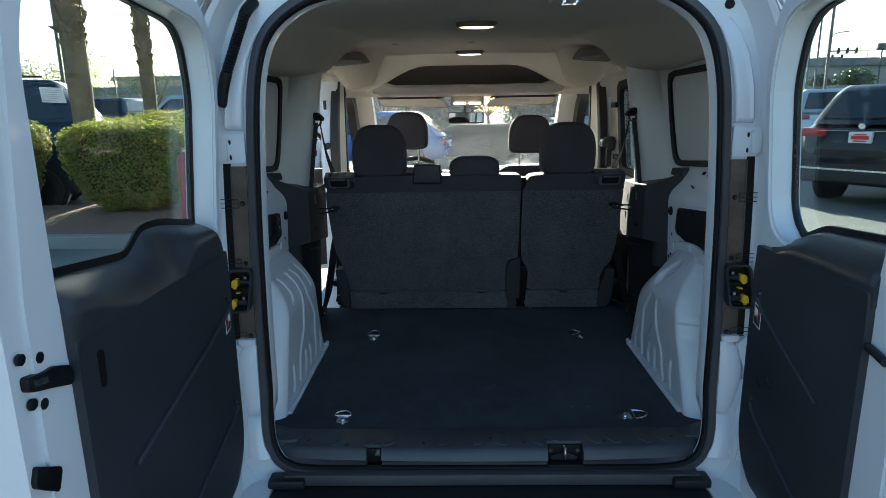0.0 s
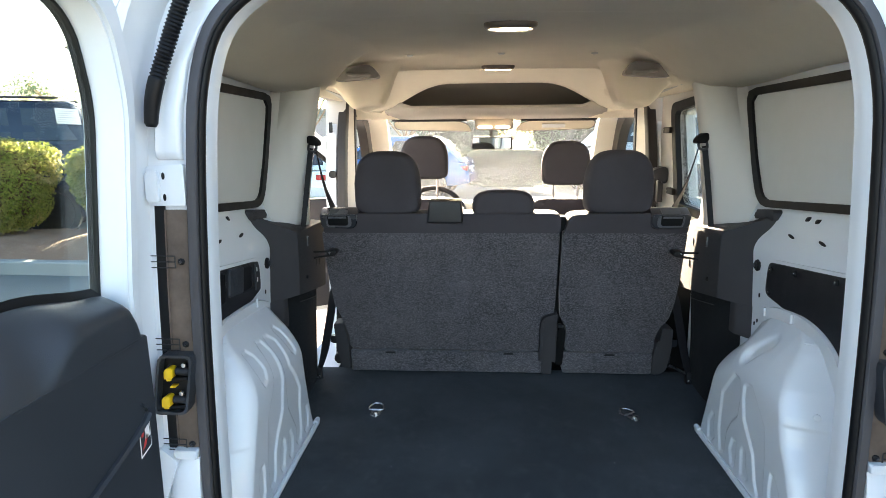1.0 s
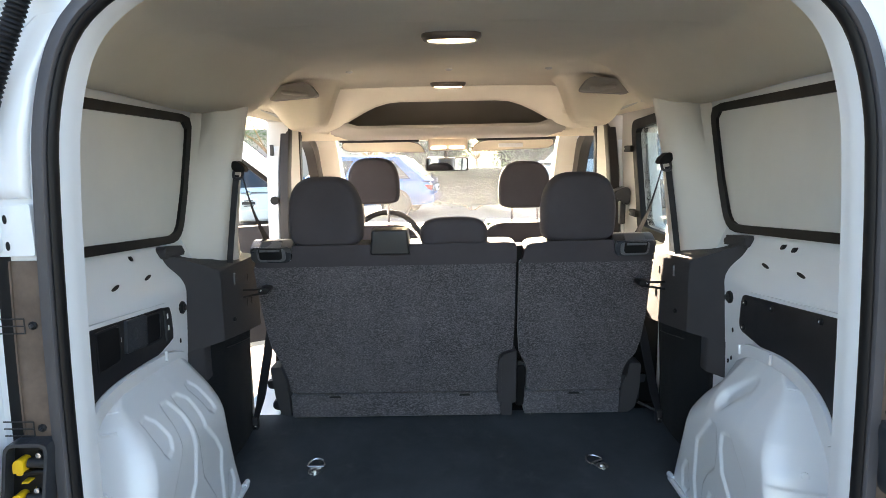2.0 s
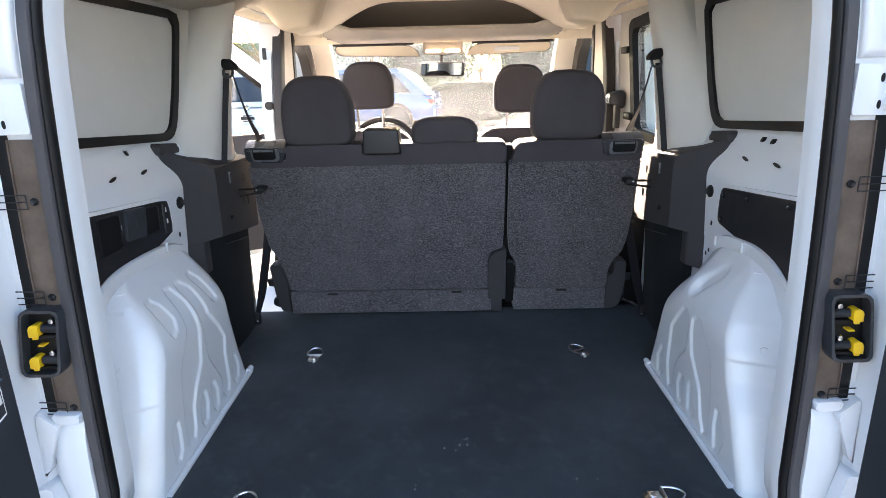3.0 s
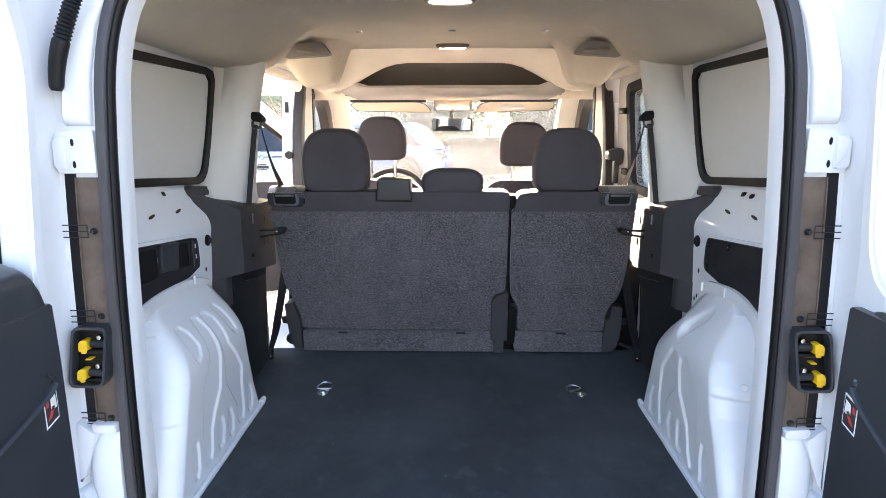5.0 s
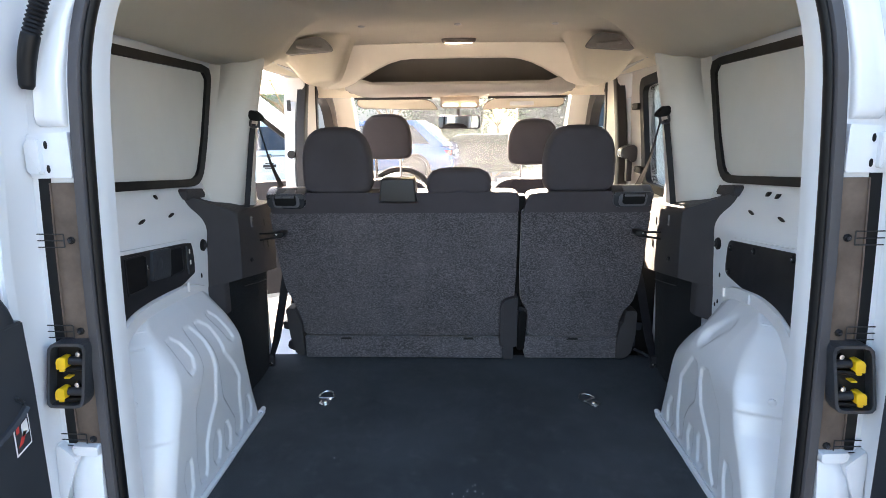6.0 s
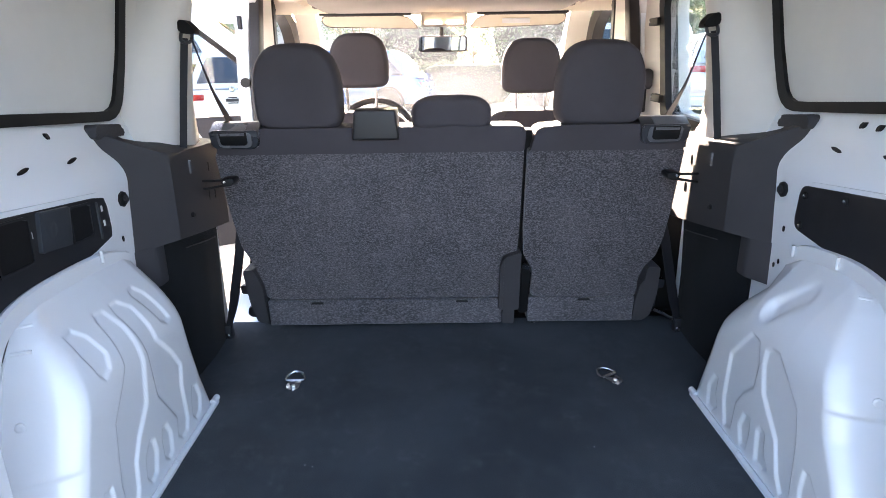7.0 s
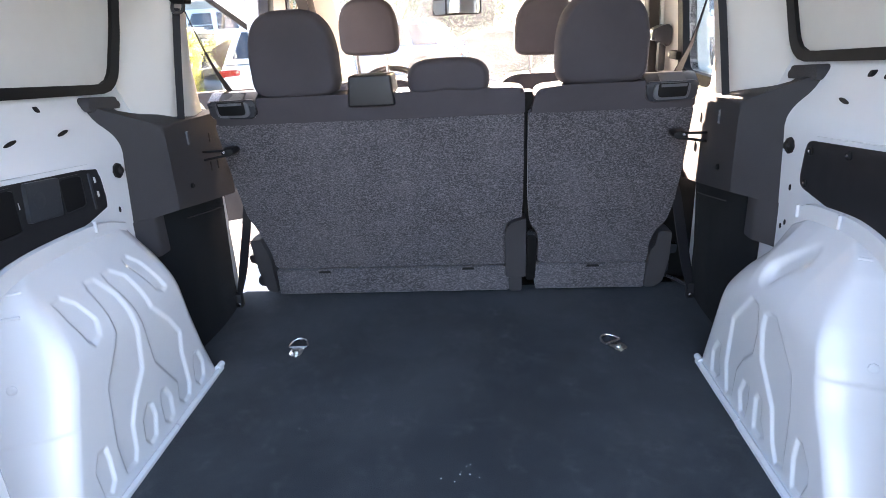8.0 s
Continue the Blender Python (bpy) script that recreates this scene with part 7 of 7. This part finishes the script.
def tree(x, y, h, w, seed, n=6500, leaf=0.075):
    t = thing("tree", (x, y, 0), "small desert tree with a thin green crown", "tree", "background trees")
    r = random.Random(seed)
    bm = BM()
    rings = [[(x + a * q * 0.6 + dx, y + b2 * q * 0.6, z) for a, b2 in circle(1, 9)] for z, q, dx in ((0, 0.16, 0), (h * 0.2, 0.12, 0.05), (h * 0.4, 0.09, 0.0), (h * 0.6, 0.05, 0.1))]
    loft(bm, rings)
    part("trunk", bm, M["bark"], t)
    spots = []
    for k in range(7):
        a = k * 0.9 + r.uniform(-0.3, 0.3)
        end = Vector((x + math.cos(a) * w * 0.33, y + math.sin(a) * w * 0.33, h * r.uniform(0.6, 0.88)))
        bm = BM()
        tube(bm, curve([(x, y, h * 0.36), (x + math.cos(a) * w * 0.14, y + math.sin(a) * w * 0.14, h * 0.52), end], 4), 0.035, 6)
        part("limb", bm, M["bark"], t)
        for i in range(n // 7):
            v = Vector((r.gauss(0, 1), r.gauss(0, 1), r.gauss(0, 0.7)))
            spots.append((end + v * w * 0.13, v.normalized()))
    leaves("crown", spots, leaf, M["treeleaf"], t, seed)


for k, (x, y, h, w) in enumerate(((-17.5, 27, 4.6, 5.0), (-14.2, 29, 3.9, 3.6), (-21, 26, 5.0, 5.5), (-8.5, 31, 4.4, 4.6), (-3.2, 28, 3.6, 4), (1.5, 29, 3.4, 4), (5.5, 27, 3.8, 4), (9.5, 26, 4.2, 4), (-14.5, 23.5, 2.9, 2.6))):
    tree(x, y, h, w, 20 + k, 1800 if k in (1, 8) else 6500)


# ---- parked cars ----
def car(base, turn, L, W, H, paint, label, style="suv", lamp=True, roofrack=False, dark_trim=True):
    """A parked car with its nose towards +y before it is turned."""
    t = thing("car", (0, 0, 0), label, "car", "parked cars")
    hw = W / 2
    belt = {"suv": 0.69, "van": 0.58, "hatch": 0.60, "pickup": 0.80}[style] * H
    yr, yf = -L / 2, L / 2
    hood = belt * {"suv": 0.97, "van": 0.92, "hatch": 0.90, "pickup": 1.0}[style]
    cols = [(yr, 0.90, 0.42, 0.70), (yr + 0.06, 0.97, 0.34, 0.93), (yr + 0.35, 1.0, 0.30, 1.0), (-0.1 * L, 1.0, 0.28, 1.0), (0.18 * L, 1.0, 0.28, 1.0), (0.30 * L, 0.99, 0.29, hood / belt), (yf - 0.22, 0.95, 0.30, hood / belt * 0.95), (yf - 0.05, 0.88, 0.34, hood / belt * 0.80), (yf, 0.80, 0.40, hood / belt * 0.55)]
    rings = []
    for y, kw, z0, kz in cols:
        w, z1 = hw * kw, belt * kz
        rings.append([(-w * 0.90, y, z0), (w * 0.90, y, z0), (w * 0.985, y, z0 + 0.10), (w, y, lin(z0, z1, 0.45)), (w * 0.985, y, z1 - 0.10), (w * 0.93, y, z1 - 0.01), (w * 0.75, y, z1 + 0.012), (-w * 0.75, y, z1 + 0.012), (-w * 0.93, y, z1 - 0.01), (-w * 0.985, y, z1 - 0.10), (-w, y, lin(z0, z1, 0.45)), (-w * 0.985, y, z0 + 0.10)])
    bm = BM()
    loft(bm, rings)
    part("body", bm, paint, t, sharp=45)
    # cabin
    r0, r1, f0, f1 = {"suv": (yr + 0.10, yr + 0.55, 0.26 * L, 0.10 * L), "van": (yr + 0.06, yr + 0.28, 0.34 * L, 0.15 * L), "hatch": (yr + 0.08, yr + 0.85, 0.27 * L, 0.05 * L), "pickup": (yr + 1.85, yr + 2.0, 0.22 * L, 0.10 * L)}[style]
    wb, wr = hw * 0.92, hw * 0.72
    zb, zr = belt - 0.02, H

    def cab(u, v, k):
        """u: along from rear to front; v: up; k: side."""
        y = lin(lin(r0, r1, v), lin(f0, f1, v), u)
        return Vector((k * lin(wb, wr, v ** 1.3), y, lin(zb, zr - 0.02, v)))

    bm = BM()
    rings = []
    for v in (0, 0.3, 0.6, 0.85, 0.95, 1.0):
        q = 0.985 if v == 0.95 else 0.93 if v == 1.0 else 1
        ring = []
        for u, k in ((0.0, -0.80), (0.0, 0.80), (0.03, 0.97), (0.25, 1), (0.7, 1), (0.97, 0.97), (1.0, 0.8), (1.0, -0.8), (0.97, -0.97), (0.7, -1), (0.25, -1), (0.03, -0.97)):
            p = cab(0.5 + (u - 0.5) * q, v, k * q)
            p.z += 0.02 if v == 1.0 else 0
            ring.append(p)
        rings.append(ring)
    loft(bm, rings)
    part("cabin", bm, paint, t, sharp=45)

    def quad(name, pts, mat, grow=0.006, parent=t, label2=""):
        vv = [Vector(p) for p in pts]
        n = (vv[1] - vv[0]).cross(vv[2] - vv[0]).normalized()
        c = sum(vv, Vector()) / len(vv)
        if n.dot(c - Vector((0, (r0 + f0) / 2, (zb + zr) / 2))) < 0:
            n = -n
        bm2 = BM()
        loft(bm2, [[p - n * 0.02 for p in vv], [p + n * grow for p in vv]])
        return part(name, bm2, mat, parent, label2)

    quad("rear_window", [cab(0, 0.14, -0.78), cab(0, 0.14, 0.78), cab(0, 0.86, 0.78), cab(0, 0.86, -0.78)], M["tint"], 0.012)
    quad("windscreen", [cab(1, 0.06, -0.78), cab(1, 0.06, 0.78), cab(1, 0.90, 0.78), cab(1, 0.90, -0.78)], M["tint"], 0.012)
    cuts = {"suv": (0.10, 0.30, 0.34, 0.60, 0.64, 0.92), "van": (0.06, 0.30, 0.34, 0.60, 0.64, 0.92), "hatch": (0.12, 0.30, 0.33, 0.60, 0.64, 0.92), "pickup": (0.06, 0.40, 0.44, 0.90)}[style]
    for s in (-1, 1):
        for a, b in zip(cuts[::2], cuts[1::2]):
            quad("side_window", [cab(a, 0.10, s), cab(b, 0.10, s), cab(b - 0.01, 0.84, s), cab(a + 0.02, 0.84, s)], M["tint"], 0.008)
        # wheels
        for y in (yr + 0.20 * L, yf - 0.18 * L):
            R = 0.33 if style in ("hatch", "van") else 0.39
            wl = new("wheel")
            wl.parent = t
            wl.location = (s * (hw - 0.10), y, R)
            wl.empty_display_size = 0.05
            bm = BM()
            rr = []
            for q, dx in ((0.62, -0.10), (0.92, -0.11), (1.0, -0.08), (1.0, 0.08), (0.92, 0.115), (0.66, 0.105), (0.62, 0.06)):
                rr.append([(s * (hw - 0.10 + dx), y + a * R * q, R + b2 * R * q) for a, b2 in circle(1, 24)])
            loft(bm, rr, caps=False)
            tyre = part("tyre", bm, M["tyre"], wl)
            bm = BM()
            for k in range(10):
                a = k * math.pi / 5
                box(bm, (s * (hw - 0.035), y - 0.012, R), (s * (hw - 0.01), y + 0.012, R + R * 0.62), 0.0)
                bmesh.ops.rotate(bm, cent=(0, y, R), matrix=Matrix.Rotation(math.pi / 5, 3, "X"), verts=bm.verts)
            rr = [[(s * (hw - dx), y + a * R * q, R + b2 * R * q) for a, b2 in circle(1, 24)] for q, dx in ((0.64, 0.10), (0.64, 0.02), (0.58, 0.02), (0.56, 0.10))]
            loft(bm, rr, caps=False)
            part("rim", bm, M["rim"], wl)
            bm = BM()
            prism(bm, [(y + a * R * 1.14, R * 1.02 + b2 * R * 1.14) for a, b2 in circle(1, 24)], lambda u, v, d: (s * d, u, v), hw * 0.80, hw * 1.003)
            part("wheel_housing", bm, M["blackrubber"], t)
        # lamps
        bm = BM()
        zt = belt * {"suv": 0.955, "van": 1.05, "hatch": 0.90, "pickup": 0.80}[style]
        box(bm, (s * hw * 0.55, yr + 0.01, zt - 0.15), (s * hw * 0.965, yr + 0.22, zt - 0.02), 0.03)
        part("tail_lamp", bm, M["red"], t, "red tail lamp")
        bm = BM()
        box(bm, (s * hw * 0.50, yf - 0.22, hood * 0.70), (s * hw * 0.88, yf - 0.03, hood * 0.82), 0.03)
        part("headlamp", bm, M["lens"], t)
        bm = BM()
        box(bm, (s * (hw + 0.0), 0.21 * L, belt + 0.02), (s * (hw + 0.18), 0.21 * L + 0.09, belt + 0.17), 0.03, 3)
        part("door_mirror", bm, paint if not dark_trim else M["black"], t)
        if roofrack:
            bm = BM()
            tube(bm, [(s * wr * 0.9, r1 + 0.2, H + 0.05), (s * wr * 0.9, f1 - 0.1, H + 0.05)], 0.018)
            part("roof_rail", bm, M["black"], t)
        for yy in (-0.03 * L, -0.22 * L):
            bm = BM()
            box(bm, (s * (hw - 0.01), yy, belt - 0.16), (s * (hw + 0.015), yy + 0.18, belt - 0.135), 0.008)
            part("door_handle", bm, paint, t)
    bm = BM()
    box(bm, (-hw * 0.92, yr - 0.03, 0.36), (hw * 0.92, yr + 0.2, 0.56), 0.04, 3)
    part("rear_bumper", bm, M["black"] if dark_trim else paint, t)
    bm = BM()
    box(bm, (-hw * 0.86, yf - 0.25, 0.34), (hw * 0.86, yf + 0.02, 0.52), 0.05, 3)
    part("front_bumper", bm, M["black"] if dark_trim else paint, t)
    if dark_trim:
        bm = BM()
        box(bm, (-hw * 0.66, yr - 0.012, belt * 0.905), (hw * 0.66, yr + 0.1, belt * 0.915), 0.008)
        part("chrome_strip", bm, M["chrome"], t)
        bm = BM()
        box(bm, (-hw * 0.94, yr - 0.036, 0.545), (hw * 0.94, yr + 0.1, 0.575), 0.006)
        part("chrome_strip", bm, M["chrome"], t)
        bm = BM()
        box(bm, (-hw * 0.72, yr - 0.004, belt * 0.60), (hw * 0.72, yr + 0.1, belt * 0.70), 0.03)
        part("bumper_recess", bm, M["black"], t)
    pl = BM()
    zp = belt * (0.835 if style == "suv" else 0.76)
    box(pl, (-0.155, yr - 0.018, zp - 0.078), (0.155, yr + 0.06, zp + 0.078), 0.006)
    plate = part("number_plate", pl, M["white"], t, "white plate with dark bars")
    for z, w2, h2 in ((0.045, 0.08, 0.010), (0.0, 0.12, 0.028), (-0.05, 0.09, 0.010)):
        bm = BM()
        box(bm, (-w2, yr - 0.021, zp + z - h2), (w2, yr - 0.017, zp + z + h2))
        part("bar", bm, M["inkred"] if style == "suv" else M["ink"], plate)
    bm = BM()
    screw(bm, (0, yr + 0.01, belt * 0.965), (0, -1, 0), 0.05, 0.02)
    part("badge", bm, M["chrome"], t)
    if style in ("suv", "van"):
        bm = BM()
        tube(bm, [tuple(cab(0, 0.16, 0.05) + Vector((0, -0.02, 0))), tuple(cab(0, 0.22, 0.5) + Vector((0, -0.02, 0)))], 0.012)
        part("wiper", bm, M["black"], t)
    t.matrix_world = pose(base[0], base[1], base[2] if len(base) > 2 else 0, 0, 0, turn)
    return t, lambda a, b, c: t.matrix_world @ Vector((a, b, c))


CP = {k: surf(k + "_car_paint", c, 0.14, var=0.05, wide=1.5, fine=500, bump=0.03, depth=0.0003, coat=0.35, spec=0.35, metal=m) for k, c, m in (("black", (0.010, 0.012, 0.016), 0.0), ("navy", (0.018, 0.026, 0.045), 0.1), ("white", (0.72, 0.73, 0.74), 0.0), ("silver", (0.50, 0.52, 0.54), 0.3), ("grey", (0.20, 0.21, 0.23), 0.2), ("red", (0.40, 0.015, 0.02), 0.0), ("blue", (0.06, 0.16, 0.40), 0.1))}

car((7.9, 10.62), -58, 4.9, 1.80, 1.80, CP["black"], "black sport utility car with a red and white plate", "suv")
car((10.9, 19.0), -24, 4.8, 1.95, 1.93, CP["silver"], "silver sport utility car parked behind the black one", "suv", dark_trim=False)
truck, at = car((-8.4, 9.98), 113, 5.0, 2.02, 2.08, CP["navy"], "dark navy sport utility car, paper notice in its window", "suv", roofrack=True)
paper = thing("window_paper", at(-0.9, -1.9, 1.8), "white printed notice in the dark car's side window", "notice")


def Q(u, v, d):
    """u: metres ahead of the car's tail; v: height; d: out from its side glass."""
    k = (v - 1.415) / 0.645
    return at(-lin(0.929, 0.727, k ** 1.3) - 0.010 - d, -2.5 + u, v)


u0, u1 = 0.44, 0.77
bm = BM()
prism(bm, [(u1, 1.735), (u0, 1.715), (u0 + 0.05, 1.95), (u1 + 0.03, 1.97)], Q, 0.0, 0.004)
part("sheet", bm, M["white"], paper)
for k in range(6):
    bm = BM()
    z = 1.93 - k * 0.032
    e = u0 + 0.07 + 0.03 * (k % 3)
    prism(bm, [(u1 - 0.01, z), (e, z - 0.014), (e, z - 0.022), (u1 - 0.01, z - 0.008)], Q, 0.004, 0.006)
    part("line", bm, surf("grey_print", (0.45, 0.45, 0.46), 0.8), paper)
car((-9.7, 17.8), 90, 5.2, 1.95, 1.98, CP["navy"], "dark navy pickup parked beyond the planting bed", "pickup")
car((-9.3, 22.0), 90, 4.9, 1.95, 2.15, CP["silver"], "silver high-roofed car parked beyond the pickup", "suv", dark_trim=False)
car((-3.95, 14.4), 8, 4.4, 1.76, 1.50, CP["white"], "white hatchback parked ahead, seen from behind", "hatch", dark_trim=False)
car((-8.3, 24.8), -35, 4.4, 1.8, 1.45, CP["red"], "red car parked far off", "hatch", dark_trim=False)
car((6.35, 15.4), -15, 4.7, 1.95, 1.74, CP["silver"], "silver sport utility car parked ahead, seen from behind", "suv", dark_trim=False)
car((4.5, 19.0), 88, 5.0, 2.0, 2.12, CP["white"], "white minivan parked side-on beyond the silver car", "van", dark_trim=False)
car((-2.4, 16.8), 82, 4.5, 1.8, 1.5, CP["blue"], "blue car parked ahead, seen through the windscreen", "hatch", dark_trim=False)
hedge(0.75, 17.4, 0.0, 3.4, 1.2, 1.22, 9, 9000, "treeleaf")
for k, (x, y, w, h) in enumerate(((-0.6, 23.6, 3.4, 2.5), (3.3, 23.2, 3.6, 2.9), (7.4, 24.0, 4.0, 3.2))):
    hedge(x, y, 0.0, w, 1.8, h, 30 + k, 9000, "treeleaf", 0.085)

# hedge seen past the open side door
hedge(-5.4, 17.2, 0.0, 3.2, 1.0, 1.35, 7, 5000)
hedge(-8.6, 15.2, 0.0, 3.0, 1.2, 1.5, 8, 5000)

# ---- distance ----
far = thing("boundary_wall", (-20, 46, 0), "tan retaining wall with a pale concrete parapet beyond the car park", "wall", kind="structure")
bm = BM()
box(bm, (-70, 46, -0.1), (-3, 46.4, 2.95), 0.03)
part("wall_run", bm, M["wall"], far)
bm = BM()
box(bm, (-70, 45.85, 2.95), (-3, 46.47, 3.55), 0.03)
part("parapet", bm, M["concrete"], far)
shed = thing("distant_building", (-25, 55, 0), "low tan building with a flat roof in the distance", "building")
bm = BM()
box(bm, (-28, 52, 0), (-22, 62, 4.3), 0.05)
part("wall", bm, M["wall"], shed)
bm = BM()
box(bm, (-28.3, 51.7, 4.3), (-21.7, 62.3, 4.65), 0.05)
part("roof", bm, M["concrete"], shed)
for k in range(3):
    bm = BM()
    box(bm, (-27.4 + 1.9 * k, 51.95, 1.0), (-26.4 + 1.9 * k, 52.05, 2.6), 0.02)
    part("window", bm, M["tint"], shed)

over = thing("overpass", (35, 50, 0), "pale concrete overpass with a railing beyond the car park", "overpass", kind="structure")
bm = BM()
box(bm, (6, 50, -0.1), (120, 62, 4.4))
part("embankment", bm, M["wall"], over)
bm = BM()
box(bm, (6, 49.7, 4.4), (120, 50.2, 5.0), 0.05)
part("parapet", bm, M["concrete"], over)
for k in range(24):
    bm = BM()
    tube(bm, [(8 + 3 * k, 50, 4.98), (8 + 3 * k, 50, 5.55)], 0.025, 6, up=(0, 1, 0))
    part("rail_post", bm, M["pole"], over)
bm = BM()
tube(bm, [(6, 50, 5.55), (100, 50, 5.55)], 0.025, 6)
part("rail", bm, M["pole"], over)
car((29.7, 53, 3.7), 90, 4.6, 1.8, 1.55, CP["grey"], "grey car on the overpass, far off", "hatch")
car((33.9, 54, 3.7), 90, 4.6, 1.8, 1.55, CP["black"], "dark car on the overpass, far off", "hatch")


def pole(x, y, h, r=0.07, lean=(0, 0), name="lamp_post", label="tall thin dark pole against the sky"):
    t = thing(name, (x, y, 0), label, "pole", "poles along the road")
    bm = BM()
    tube(bm, [(x, y, -0.05), (x + lean[0] * 0.5, y, h * 0.5), (x + lean[0], y + lean[1], h)], r, 8, up=(0, 1, 0))
    part("shaft", bm, M["pole"], t)
    return t


pole(-12.75, 20.5, 11, 0.055)
pole(-12.62, 20.5, 11, 0.04)
pole(-14.05, 26, 3.4, 0.03)
pole(-8.52, 19.8, 9.0, 0.06)
pole(14.21, 26, 14, 0.036)
pole(14.55, 26.0, 14, 0.036)
pole(16.15, 28, 16, 0.06)
sig = pole(55.2, 95, 12.4, 0.14, name="traffic_signal", label="traffic signal mast with hanging lights beyond the overpass")
for x0, x1, z, heads in ((55.2, 59.4, 9.1, (56.6, 57.9, 59.2)), (55.2, 57.4, 8.15, (55.8, 57.2))):
    bm = BM()
    tube(bm, [(x0, 95, z), (x1, 95, z + 0.1)], 0.08, 8)
    part("mast_arm", bm, M["pole"], sig)
    for x in heads:
        bm = BM()
        box(bm, (x - 0.16, 94.7, z - 0.35), (x + 0.16, 95.1, z + 0.5), 0.04)
        part("signal_head", bm, M["black"], sig)
bm = BM()
tube(bm, curve([(55.2, 95, 10.6), (56.0, 95, 11.6), (58.0, 95, 11.9)], 5), 0.07, 8)
part("lamp_arm", bm, M["pole"], sig)
lp = pole(32.4, 49, 5.7, 0.05)
bm = BM()
box(bm, (32.0, 48.8, 5.5), (32.8, 49.2, 5.95), 0.08)
part("lamp_head", bm, M["pole"], lp)
# low fan palms by the overpass
for k, (x, y, r0) in enumerate(((20.5, 33, 1.0), (19.3, 34, 0.6))):
    t = thing("fan_palm", (x, y, 0), "low bushy fan palm by the road", "palm tree", "fan palms")
    bm = BM()
    tube(bm, [(x, y, 0), (x, y, 2.4)], 0.2, 8, up=(0, 1, 0))
    part("trunk", bm, M["bark"], t)
    rr = random.Random(40 + k)
    spots = []
    for i in range(1500):
        v = Vector((rr.gauss(0, 1), rr.gauss(0, 1), abs(rr.gauss(0, 0.8)))).normalized()
        spots.append((Vector((x, y, 2.5)) + v * r0 * rr.uniform(0.3, 1.0), v))
    leaves("crown", spots, 0.16, M["treeleaf"], t, 60 + k)
